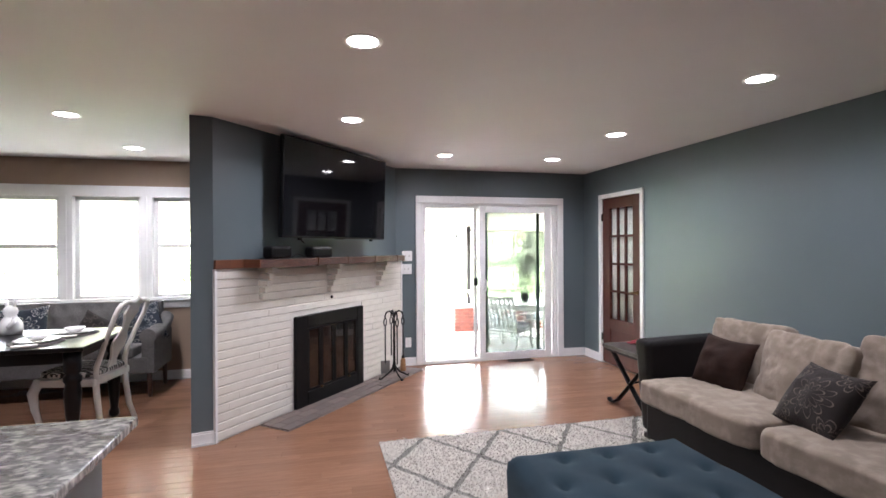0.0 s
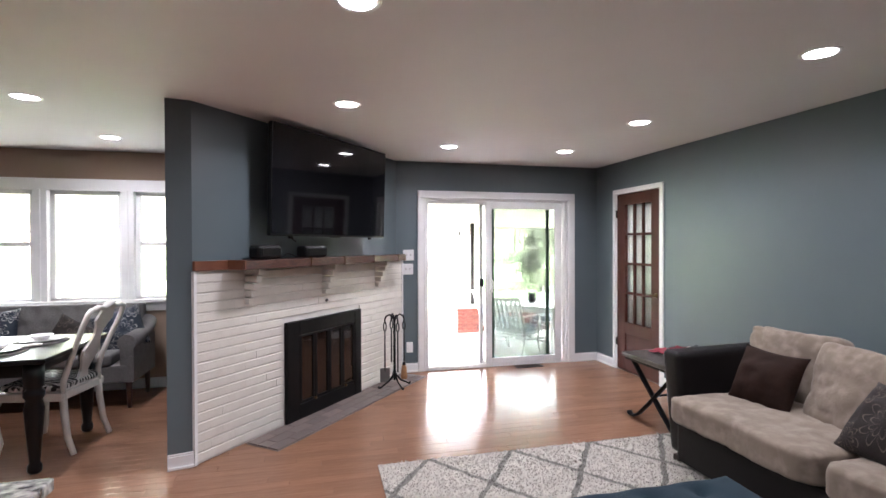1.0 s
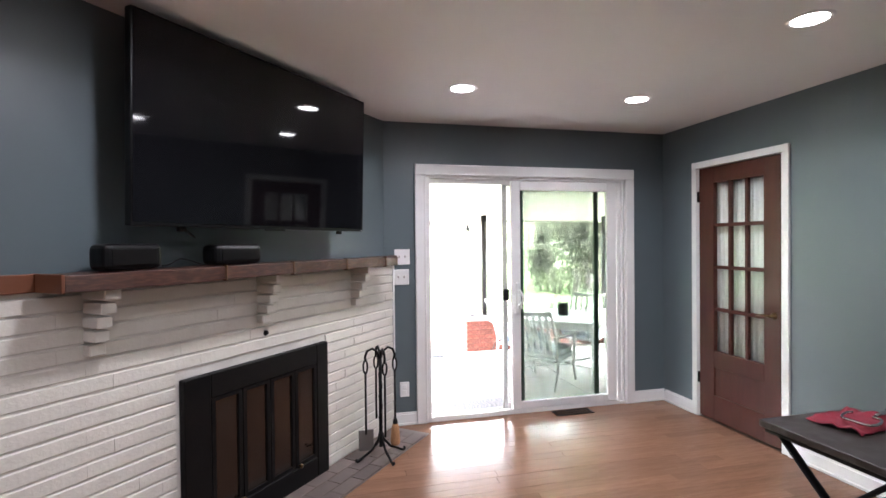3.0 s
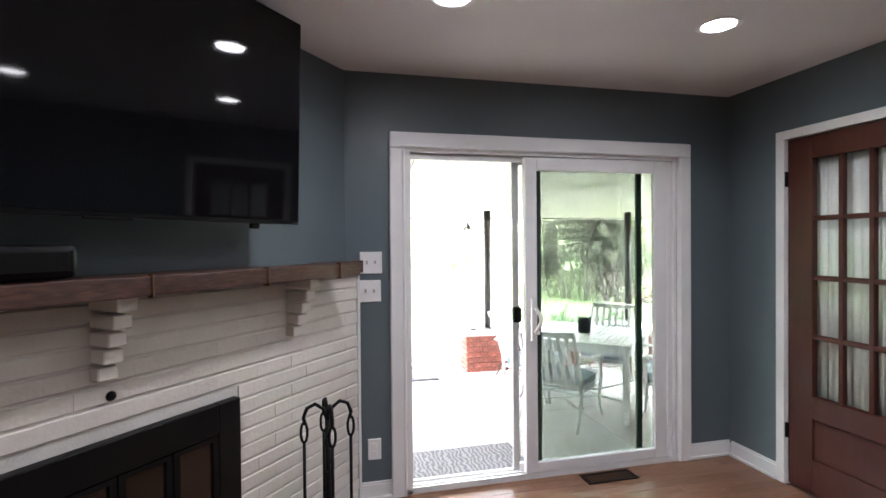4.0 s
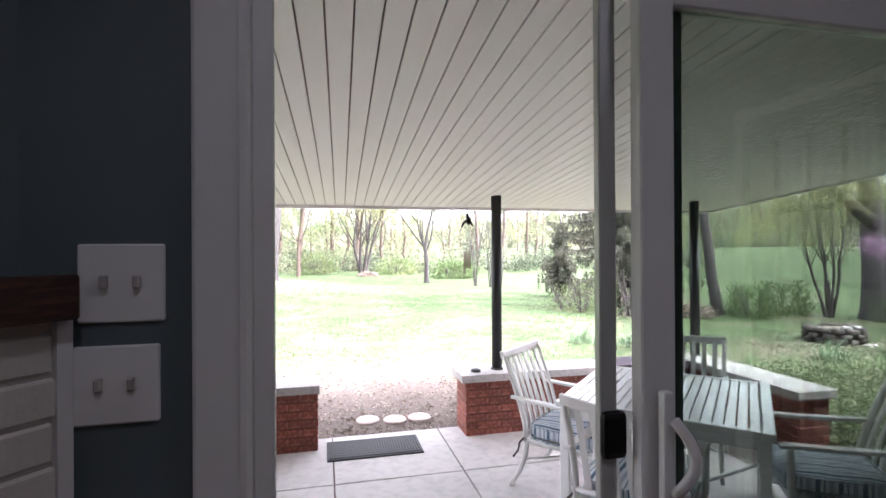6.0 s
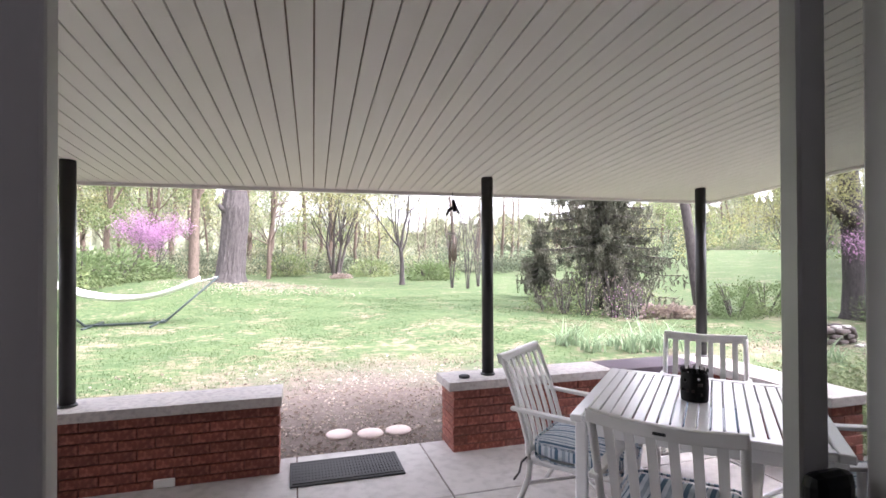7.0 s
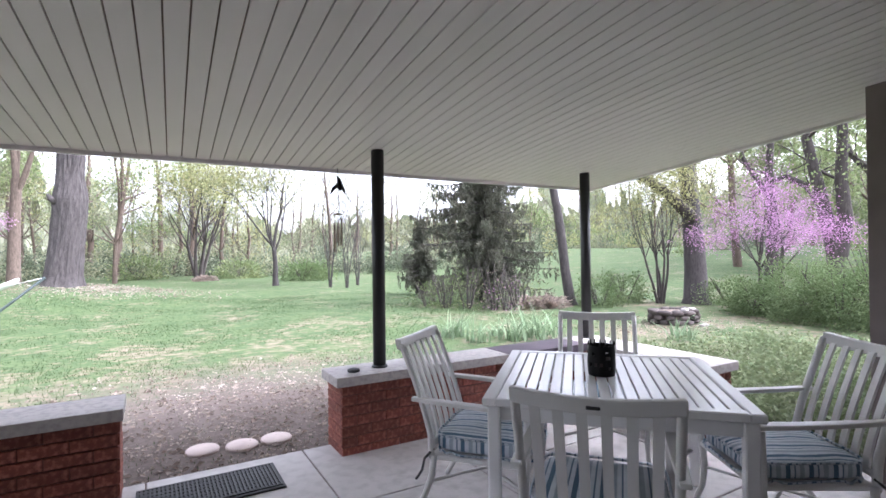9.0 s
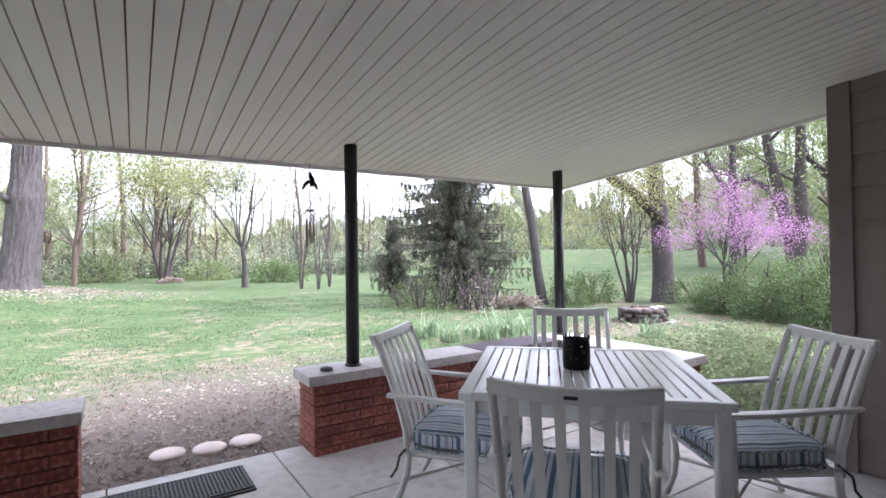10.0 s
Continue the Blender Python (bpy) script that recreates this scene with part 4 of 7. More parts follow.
# sofa
sofa = thing("sofa", "charcoal leather sofa with beige microfibre cushions", "sofa")
part("base", box(2.37, 3.42, 1.75, 4.135, 0.05, 0.32, bevel=0.02, seg=2), M_LEATHER, sofa)
part("backrest", box(3.14, 3.44, 1.75, 4.135, 0.05, 0.78, bevel=0.06, seg=3), M_LEATHER, sofa)
bm = box(2.44, 3.44, 4.13, 4.30, 0.05, 0.745, bevel=0.05, seg=4)
for v in bm.verts:
    k = (v.co.z - 0.05) / 0.66
    v.co.x -= 0.05 * max(0, k - 0.25) * (1 if v.co.x < 2.9 else 0)
    v.co.y += 0.03 * k * k
    v.co.z += 0.02 * max(0.0, (v.co.x - 2.44)) * k
for f in bm.faces:
    f.smooth = True
part("arm", bm, M_LEATHER, sofa)
for x, y in ((2.45, 4.2), (3.36, 4.2), (2.45, 1.85), (3.36, 1.85)):
    part("foot", box(x - 0.03, x + 0.03, y - 0.03, y + 0.03, 0.0, 0.052, bevel=0.004), M_DARKWOOD, sofa)
for k, (y0, y1) in enumerate(((3.12, 4.12), (2.12, 3.10))):
    c = part("seat_cushion", cushion(0.98, y1 - y0 + 0.01, 0.20, 0.13, 30, 3 + k, 0.006, 0.010, 9), M_SUEDE, sofa, "beige seat cushion")
    c.matrix_basis = pose(2.735, (y0 + y1) / 2, 0.405, 0, 1.5, 0)
for k, (x, y, z, w, h, tilt, turn) in enumerate(((3.03, 3.86, 0.69, 0.60, 0.46, 12, 8), (2.87, 3.30, 0.672, 0.64, 0.49, 17, -7), (2.93, 2.68, 0.71, 0.70, 0.54, 15, 5))):
    c = part("back_cushion", cushion(w, h, 0.20, 0.30, 30, 11 + k, 0.007, 0.017, 8), M_SUEDE, sofa, "loose beige back cushion")
    c.matrix_basis = pose(x, y, z, 90 - tilt, 0, -90 + turn)


def pillow(w, h, t, seed=0, n=18):
    """A throw pillow with pointed corners and hollow sides, centred on the origin."""
    bm = bmesh.new()
    sides = []
    for sgn in (1, -1):
        g = []
        for j in range(n + 1):
            row = []
            for i in range(n + 1):
                u, v = 2 * i / n - 1, 2 * j / n - 1
                x = u * w / 2 * (1 - 0.10 * (1 - v * v))
                y = v * h / 2 * (1 - 0.10 * (1 - u * u))
                e = max(0.0, (1 - u * u) * (1 - v * v)) ** 0.55
                p = Vector((x, y, sgn * t / 2 * e))
                p.z += 0.02 * e * sgn * (noise.noise(p * 13 + Vector((seed, sgn, 0))) + 0.5 * noise.noise(p * 30 + Vector((seed, sgn, 4))))
                edge = i in (0, n) or j in (0, n)
                row.append(sides[0][j][i] if sgn < 0 and edge else bm.verts.new(p))
            g.append(row)
        sides.append(g)
        for a, b in zip(g, g[1:]):
            for k in range(n):
                q = (a[k], a[k + 1], b[k + 1], b[k])
                bm.faces.new(q if sgn > 0 else q[::-1]).smooth = True
    return bm


for nm, lab, x, y, z, s, m_, tilt, turn, roll in (("throw_pillow", "dark brown velvet throw pillow on the sofa", 2.76, 3.82, 0.635, 0.42, M_BROWNP, 26, 6, -2),
                                                  ("throw_pillow", "brown throw pillow with pale flower outlines on the sofa", 2.60, 3.00, 0.635, 0.43, M_FLORAL, 38, -12, 0)):
    p = tagged(ob_of(nm, pillow(s, s * 0.92, 0.20, x), m_), lab, "pillow", "sofa pillows")
    p.matrix_world = pose(x, y, z, 90 - tilt, 0, -90 + turn) @ pose(0, 0, 0, 0, 0, roll)

# end table with crossed strap legs
et = thing("end_table", "slate-topped end table with crossed dark iron legs", "side table")
part("tabletop", box(2.62, 3.26, 4.50, 5.13, 0.515, 0.55, bevel=0.004), M_SLATE, et, "mottled slate top")
part("apron", box(2.64, 3.24, 4.52, 5.11, 0.49, 0.515), M_BLACK, et)
for x in (2.69, 3.19):
    for a, b in ((5.08, 4.50), (4.53, 5.06)):
        s = 1 if b > a else -1
        bm = bmesh.new()
        pts = [(x, a, 0.50), (x, a + (b - a) * 0.3, 0.34), (x, a + (b - a) * 0.62, 0.17), (x, a + (b - a) * 0.86, 0.05), (x, b - 0.01 * s, 0.014), (x, b + 0.045 * s, 0.012), (x, b + 0.06 * s, 0.035)]
        tube(bm, pts, 0.026, 8, 0.45)
        part("leg", bm, M_BLACK, et)
part("stretcher", tube(bmesh.new(), [(2.69, 4.79, 0.255), (3.19, 4.79, 0.255)], 0.009, 8), M_BLACK, et)
bm = grid([i * 0.025 for i in range(15)], [j * 0.025 for j in range(11)], lambda x, y: 0.008 + 0.05 * abs(noise.noise(Vector((x * 11, y * 11, 2)))) + 0.006 * noise.noise(Vector((x * 30, y * 30, 5))))
for v in bm.verts:
    v.co.x += 0.02 * noise.noise(Vector((v.co.y * 9, 1, 0)))
    v.co.y += 0.02 * noise.noise(Vector((v.co.x * 9, 7, 0)))
cl = tagged(ob_of("red_cloth", bm, mat("crimson_cloth", (0.22, 0.012, 0.028), (0.14, 0.008, 0.02), 0.75, scale=9, bump=0.3)), "crumpled crimson cloth on the end table", "cloth")
cl.matrix_world = pose(2.86, 4.80, 0.551, 0, 0, 8)
cl.modifiers.new("thick", "SOLIDIFY").thickness = 0.006
bm = bmesh.new()
tube(bm, [(0.09 * math.cos(a), 0.075 * math.sin(a), 0.018 + 0.004 * math.sin(a * 3)) for a in (0.5 + 5.2 * j / 24 for j in range(25))], 0.007, 7)
tube(bm, [(0.08, -0.05, 0.02), (0.17, -0.09, 0.022), (0.21, -0.10, 0.024)], [0.008, 0.012, 0.014], 8)
ck = tagged(ob_of("corkscrew_ring", bm, M_CHROME), "shiny chrome ring-shaped tool on the red cloth", "utensil")
ck.matrix_world = pose(2.99, 4.90, 0.575, 0, 0, 35)

# ---- kitchen counter ----
M_GRANITE = mat("grey_granite", (0.17, 0.16, 0.155), (0.028, 0.026, 0.028), 0.12, scale=13, stretch=(1, 1.7, 1), c3=(0.34, 0.315, 0.295), fine=30)
ci = thing("kitchen_island", "dark grey kitchen island cabinet", "kitchen island")
part("cabinet_body", box(-2.9, -0.60, 0.35, 2.60, 0.09, 0.885, bevel=0.003), mat("slate_cabinet_paint", (0.05, 0.055, 0.06), (0.045, 0.05, 0.055), 0.4), ci)
part("toe_kick", box(-2.85, -0.66, 0.4, 2.54, 0.0, 0.09), M_BLACK, ci)
for k in range(3):
    part("end_panel", box(-0.60, -0.588, 0.42 + 0.73 * k, 1.10 + 0.73 * k, 0.13, 0.85, bevel=0.003), mat("cabinet_door_paint", (0.055, 0.06, 0.065), rough=0.4) if k == 0 else bpy.data.materials["cabinet_door_paint"], ci)
wt = tagged(ob_of("granite_worktop", box(-2.95, -0.535, 0.30, 2.70, 0.888, 0.92, bevel=0.006, seg=3), M_GRANITE), "polished grey granite worktop on the kitchen island", "worktop")

# ---- dining corner ----
dt = thing("dining_table", "black lacquered dining table with turned legs", "dining table")
soft(part("tabletop", box(-3.35, -1.60, 4.98, 5.98, 0.728, 0.76), M_BLACKTOP, dt), 0.006)
bm = bmesh.new()
for a in ((-3.22, -1.73, 5.08, 5.10), (-3.22, -1.73, 5.86, 5.88), (-3.22, -3.20, 5.08, 5.88), (-1.75, -1.73, 5.08, 5.88)):
    bx(bm, a[0], a[1], a[2], a[3], 0.63, 0.728)
part("apron", bm, M_BLACKTOP, dt)
LEGP = [(0.022, 0), (0.03, 0.015), (0.03, 0.05), (0.022, 0.07), (0.026, 0.14), (0.036, 0.30), (0.042, 0.42), (0.034, 0.48), (0.044, 0.50), (0.044, 0.53), (0.032, 0.55), (0.042, 0.57), (0.042, 0.63), (0.042, 0.72)]
LEGP = [(r * 1.35, z) for r, z in LEGP]
for x in (-3.24, -1.715):
    for y in (5.10, 5.86):
        part("leg", lathe(LEGP, 16, (x, y, 0)), M_BLACKTOP, dt)


def dining_chair(m):
    """A white splat-back chair facing +y, its seat centre over the origin."""
    c = thing("dining_chair", "antique white splat-back chair with a zebra seat", "chair", "dining chairs")
    s = part("seat", cushion(0.50, 0.46, 0.08, 0.35, 8, 2, 0.003), M_ZEBRA, c, "black and white zebra seat")
    s.matrix_basis = pose(0, 0.0, 0.475)
    part("seat_frame", box(-0.25, 0.25, -0.22, 0.23, 0.385, 0.445, bevel=0.012, seg=2), M_CREAM, c)
    for x in (-0.225, 0.225):
        part("leg", tube(bmesh.new(), [(x, 0.20, 0.44), (x * 1.12, 0.235, 0.34), (x * 1.08, 0.225, 0.22), (x * 0.98, 0.205, 0.09), (x * 1.02, 0.225, 0.03), (x * 1.04, 0.235, 0.0)], [0.034, 0.036, 0.026, 0.018, 0.022, 0.026], 10), M_CREAM, c)
        part("leg", tube(bmesh.new(), [(x * 0.9, -0.20, 0.46), (x * 0.9, -0.21, 0.30), (x * 0.92, -0.235, 0.12), (x * 0.94, -0.28, 0.0)], [0.024, 0.024, 0.021, 0.018], 8), M_CREAM, c)
        part("back_post", tube(bmesh.new(), [(x * 0.90, -0.20, 0.43), (x * 0.88, -0.205, 0.52), (x * 0.84, -0.235, 0.62), (x * 0.90, -0.29, 0.76), (x * 0.98, -0.35, 0.90), (x * 0.96, -0.385, 0.985), (x * 0.84, -0.40, 1.02)],
                               [0.027, 0.025, 0.023, 0.021, 0.022, 0.024, 0.022], 10, 0.8), M_CREAM, c)
    crest = part("crest_rail", tube(bmesh.new(), [(-0.20, -0.40, 1.012), (-0.13, -0.405, 1.03), (-0.07, -0.407, 1.018), (0, -0.41, 1.045), (0.07, -0.407, 1.018), (0.13, -0.405, 1.03), (0.20, -0.40, 1.012)], [0.02, 0.026, 0.026, 0.034, 0.026, 0.026, 0.02], 10, 0.7), M_CREAM, c)
    part("shell_carving", cushion(0.10, 0.05, 0.03, 0.3, 4, 3, 0.004), M_CREAM, crest).matrix_basis = pose(0, -0.392, 1.03, 90, 0, 0)
    part("shoe_rail", box(-0.20, 0.20, -0.215, -0.19, 0.445, 0.475, bevel=0.006), M_CREAM, c)
    bm = bmesh.new()
    prof = [(0.46, 0.085), (0.49, 0.06), (0.55, 0.04), (0.60, 0.055), (0.66, 0.09), (0.71, 0.095), (0.76, 0.06), (0.82, 0.038), (0.88, 0.06), (0.93, 0.10), (0.97, 0.085), (1.01, 0.07)]
    prev = None
    for z, w in prof:
        y = -0.205 - 0.20 * max(0, (z - 0.5) / 0.52) ** 1.15
        cur = [bm.verts.new((sx * w, y + dy, z)) for sx, dy in ((-1, -0.009), (1, -0.009), (1, 0.009), (-1, 0.009))]
        if prev:
            for k in range(4):
                bm.faces.new((prev[k], prev[(k + 1) % 4], cur[(k + 1) % 4], cur[k]))
        prev = cur
    bmesh.ops.recalc_face_normals(bm, faces=bm.faces)
    part("splat", bm, M_CREAM, c)
    c.matrix_world = m
    return c


ch = dining_chair(pose(-1.84, 5.62, 0, 0, 0, 80))
copy_thing(ch, pose(-2.52, 4.98, 0, 0, 0, 8))

st = thing("window_settee", "grey tufted settee with rolled arms under the windows", "settee")
part("seat_base", box(-3.7, -1.60, 6.36, 7.0, 0.24, 0.40, bevel=0.02, seg=2), M_GREYTWEED, st)
part("seat_cushion", box(-3.62, -1.72, 6.34, 6.88, 0.40, 0.50, bevel=0.035, seg=3), M_GREYTWEED, st)
bm = bmesh.new()
NX, NZ = 84, 16
g = []
for j in range(NZ + 1):
    row = []
    for i in range(NX + 1):
        x, z = -3.66 + 2.02 * i / NX, 0.46 + 0.44 * j / NZ
        d = min(math.hypot((x + 3.56) - 0.17 * (a + 0.5 * (b % 2)), (z - 0.60) - 0.12 * b) for a in range(12) for b in range(3))
        row.append(bm.verts.new((x, 6.80 + 0.06 * (j / NZ) + 0.03 * math.exp(-(d / 0.03) ** 2) - 0.02 * math.sin(math.pi * j / NZ), z)))
    g.append(row)
for a, b in zip(g, g[1:]):
    for k in range(NX):
        bm.faces.new((a[k], a[k + 1], b[k + 1], b[k])).smooth = True
part("tufted_back", bm, M_GREYTWEED, st)
part("back_frame", box(-3.7, -1.62, 6.88, 6.99, 0.3, 0.90, bevel=0.03, seg=3), M_GREYTWEED, st)
for x in (-1.60, -3.70):
    bm = bmesh.new()
    tube(bm, [(x, 6.36, 0.60), (x, 6.6, 0.60), (x, 6.85, 0.64), (x, 6.97, 0.72)], [0.075, 0.075, 0.078, 0.08], 14)
    bx(bm, x - 0.055, x + 0.055, 6.37, 6.98, 0.24, 0.60)
    part("arm", bm, M_GREYTWEED, st)
    for y in (6.42, 6.92):
        part("leg", tube(bmesh.new(), [(x, y, 0.25), (x + 0.005, y, 0.0)], [0.028, 0.017], 10), M_WALNUT, st)
for x, z, m_, lab, r in ((-2.80, 0.68, M_FLORALB, "navy pillow with white flower outlines on the settee", 6), (-2.15, 0.62, M_FLORAL, "brown patterned pillow on the settee", -28), (-1.76, 0.66, M_FLORALB, "dark floral pillow against the settee arm", 20)):
    p = tagged(ob_of("settee_pillow", pillow(0.44, 0.42 if z > 0.63 else 0.3, 0.16, x), m_), lab, "pillow", "settee pillows")
    p.matrix_world = pose(x, 6.70, z, 72, 0, 0) @ pose(0, 0, 0, 0, 0, r)

for x, y, r in ((-2.02, 5.28, 0.145), (-1.93, 5.66, 0.14), (-2.50, 5.25, 0.14), (-2.75, 5.62, 0.14)):
    pm = tagged(ob_of("placemat", lathe([(0.001, 0), (r + 0.03, 0), (r + 0.03, 0.004), (0.001, 0.004)], 28, (x, y, 0.761)), M_GREYTWEED), "round grey placemat on the dining table", "placemat", "place settings")
    pl = tagged(ob_of("dinner_plate", lathe([(0.001, 0.0), (r * 0.6, 0.0), (r, 0.016), (r, 0.02), (r * 0.62, 0.006), (0.001, 0.006)], 28, (x, y, 0.766)), M_CHINA), "white dinner plate on a placemat", "plate", "place settings")
    bw = tagged(ob_of("bowl", lathe([(0.001, 0), (0.035, 0), (0.07, 0.03), (0.075, 0.04), (0.068, 0.038), (0.034, 0.008), (0.001, 0.008)], 22, (x, y, 0.774)), M_CHINA), "small white bowl on a dinner plate", "bowl", "place settings")
    nk = tagged(ob_of("napkin", cushion(0.16, 0.06, 0.02, 0.3, 4, y, 0.003), M_CREAM), "folded pale napkin beside a plate", "napkin", "place settings")
    nk.matrix_world = pose(x + 0.02, y - r - 0.07, 0.772, 0, 0, 20)
fig = lathe([(0.001, 0), (0.075, 0), (0.085, 0.03), (0.08, 0.09), (0.055, 0.13), (0.04, 0.15), (0.052, 0.18), (0.045, 0.215), (0.02, 0.235), (0.001, 0.237)], 18)
tube(fig, [(0.02, 0, 0.22), (0.028, 0, 0.26), (0.03, 0.01, 0.30)], [0.014, 0.016, 0.005], 8)
tube(fig, [(-0.02, 0, 0.22), (-0.028, 0, 0.26), (-0.03, 0.01, 0.29)], [0.014, 0.016, 0.005], 8)
tube(fig, [(0.05, -0.04, 0.13), (0.06, -0.09, 0.10), (0.03, -0.10, 0.06)], [0.02, 0.018, 0.018], 8)
fg = tagged(ob_of("china_figurine", fig, M_CHINA), "white china animal figurine on the dining table", "figurine")
fg.matrix_world = pose(-2.44, 5.78, 0.761)

# ---- patio ----
M_WHITEAL = mat("white_powder_coat", (0.80, 0.79, 0.785), (0.75, 0.74, 0.735), 0.22, scale=6)
M_CHAIRAL = mat("taupe_white_powder_coat", (0.66, 0.645, 0.625), (0.60, 0.585, 0.565), 0.4, scale=7)
M_STRIPE = lines_mat("blue_striped_canvas", (0.60, 0.64, 0.68), (0.035, 0.10, 0.17), "stripe")
M_RUBBER = mat("black_rubber", (0.022, 0.022, 0.023), (0.03, 0.03, 0.03), 0.7, bump=0.3)
M_GREYMAT = lines_mat("grey_woven_mat", (0.17, 0.168, 0.172), (0.075, 0.075, 0.08), "zebra")

# concrete bays with open joints
patio = bpy.data.objects["patio_base"]
xs, ys = [-4.0, -2.2, -0.35, 1.47, 2.37, 3.21, 4.4, 5.6], [OUT, 7.55, 8.6, 9.55, 10.42]
for i in range(len(xs) - 1):
    for j in range(len(ys) - 1):
        part("concrete_slab", box(xs[i] + 0.004, xs[i + 1] - 0.004, ys[j] + 0.004, ys[j + 1] - 0.004, PZ - 0.1, PZ, bevel=0.004), M_CONC, patio)


def garden_wall(name, label, core):
    w = struct(name, box(*core), M_MORTAR, label, "garden wall")
    return w


wall_r = garden_wall("garden_wall_right", "low red brick patio wall with stone caps", (2.575, 5.05, 10.18, 10.46, -0.35, 0.29))
wall_s = garden_wall("garden_wall_side", "short red brick return of the patio wall", (4.79, 5.05, 9.09, 10.16, -0.35, 0.29))
wall_l = garden_wall("garden_wall_left", "low red brick patio wall with a stone cap", (-1.6, 1.345, 10.18, 10.46, -0.35, 0.29))
for x0, x1, y0, y1, m_, par in ((2.52, 3.90, 10.13, 10.47, M_CAP, wall_r), (3.905, 4.735, 10.13, 10.47, M_GREYCAP, wall_r), (4.74, 5.10, 10.02, 10.47, M_CAP, wall_r),
                                (4.74, 5.10, 9.05, 10.015, M_CAP, wall_s), (-1.65, -0.1, 10.13, 10.47, M_CAP, wall_l), (-0.095, 1.375, 10.13, 10.47, M_CAP, wall_l)):
    part("cap_stone", box(x0, x1, y0, y1, 0.292, 0.356, bevel=0.006, seg=2), m_, par)
for x, y in ((2.885, 10.30), (4.97, 10.36), (0.11, 10.30)):
    po = thing("porch_post", "black painted round steel porch post on the wall", "post", "porch posts")
    part("shaft", lathe([(0.045, 0.356), (0.045, soffit_z(y) + 0.004)], 24, (x, y, 0)), M_POST, po)
    part("foot_collar", lathe([(0.056, 0.356), (0.056, 0.364), (0.047, 0.372)], 24, (x, y, 0)), M_POST, po)
ash = tagged(ob_of("flat_stone", lathe([(0.02, 0), (0.042, 0.006), (0.04, 0.02), (0.018, 0.028)], 14, (2.67, 10.235, 0.357)), M_RUBBER), "small dark round dish on the cap stone", "dish")
wb = tagged(ob_of("white_wall_vent", box(0.62, 0.74, 10.148, 10.158, -0.155, -0.10, bevel=0.004), M_PLATE), "small white drain cover at the foot of the wall", "drain cover")

# house wing with lap siding, and the outer face of the house
struct("wing_core", box(5.055, 8.4, 7.25, 8.235, -0.4, 2.2), M_SIDETRIM, "house wing beside the patio", "wall")
wing = struct("wing_sheathing", box(5.04, 5.055, OUT, 8.235, -0.3, 2.15), M_SIDETRIM, "taupe sheathing of the house wing", "wall")
for k in range(13):
    z = PZ + 0.02 + k * 0.178
    bm = bmesh.new()
    for v in bx(bm, 5.01, 5.04, OUT, 8.15, z, z + 0.184):
        if v.co.x < 5.02:
            v.co.x = 5.011 if v.co.z < z + 0.05 else 5.031
    part("lap_board", bm, M_SIDING, wing)
soft(struct("corner_board", box(5.0, 5.045, 8.15, 8.262, PZ, 2.14), M_SIDETRIM, "taupe corner board of the house wing", "trim"), 0.003)
bm = bmesh.new()
bx(bm, -5.75, -3.5, OUT + 0.06, OUT + 0.09, -0.4, 2.3)
bx(bm, -1.16, 1.25, OUT + 0.06, OUT + 0.09, -0.4, 2.2)
bx(bm, 3.16, 4.95, OUT + 0.005, OUT + 0.03, -0.4, 2.2)
bx(bm, -3.5, -1.16, OUT + 0.06, OUT + 0.09, -0.4, 0.88)
struct("house_siding", bm, M_SIDING, "taupe lap siding of the house", "wall")

# door mats
dm = thing("door_mat", "ribbed black rubber mat at the edge of the patio", "door mat")
part("base", box(1.425, 2.155, 9.92, 10.29, PZ + 0.001, PZ + 0.012, bevel=0.003), M_RUBBER, dm)
for k in range(34):
    part("rib", box(1.445 + k * 0.0207, 1.457 + k * 0.0207, 9.94, 10.27, PZ + 0.012, PZ + 0.019), M_RUBBER, dm)
for k in range(8):
    part("cross_rib", box(1.44, 2.14, 9.945 + k * 0.045, 9.953 + k * 0.045, PZ + 0.012, PZ + 0.0165), M_RUBBER, dm)
gm = thing("threshold_mat", "grey woven mat outside the sliding door", "door mat")
part("weave", box(1.36, 2.26, 7.33, 7.95, PZ + 0.001, PZ + 0.014, bevel=0.005), M_GREYMAT, gm)
part("edging", box(1.35, 2.27, 7.32, 7.96, PZ + 0.001, PZ + 0.008, bevel=0.003), M_RUBBER, gm)

# square slatted table, turned by 45 degrees
TC, TZ = (3.425, 8.75), 0.545
TMX = pose(TC[0], TC[1], PZ, 0, 0, 45)
H = TZ - PZ
pt = thing("patio_table", "white slatted square patio table", "patio table", m=TMX)
R = 0.525
part("rim", box(-R, R, -R, -R + 0.055, H - 0.035, H, bevel=0.005), M_WHITEAL, pt)
part("rim", box(-R, R, R - 0.055, R, H - 0.035, H, bevel=0.005), M_WHITEAL, pt)
part("rim", box(-R, -R + 0.055, -R + 0.056, R - 0.056, H - 0.035, H, bevel=0.005), M_WHITEAL, pt)
part("rim", box(R - 0.055, R, -R + 0.056, R - 0.056, H - 0.035, H, bevel=0.005), M_WHITEAL, pt)
NS = 18
pitch = (2 * R - 0.116) / NS
for k in range(NS):
    y = -R + 0.06 + k * pitch
    part("slat", box(-R + 0.057, R - 0.057, y + 0.0035, y + pitch - 0.0035, H - 0.022, H - 0.003, bevel=0.003), M_WHITEAL, pt)
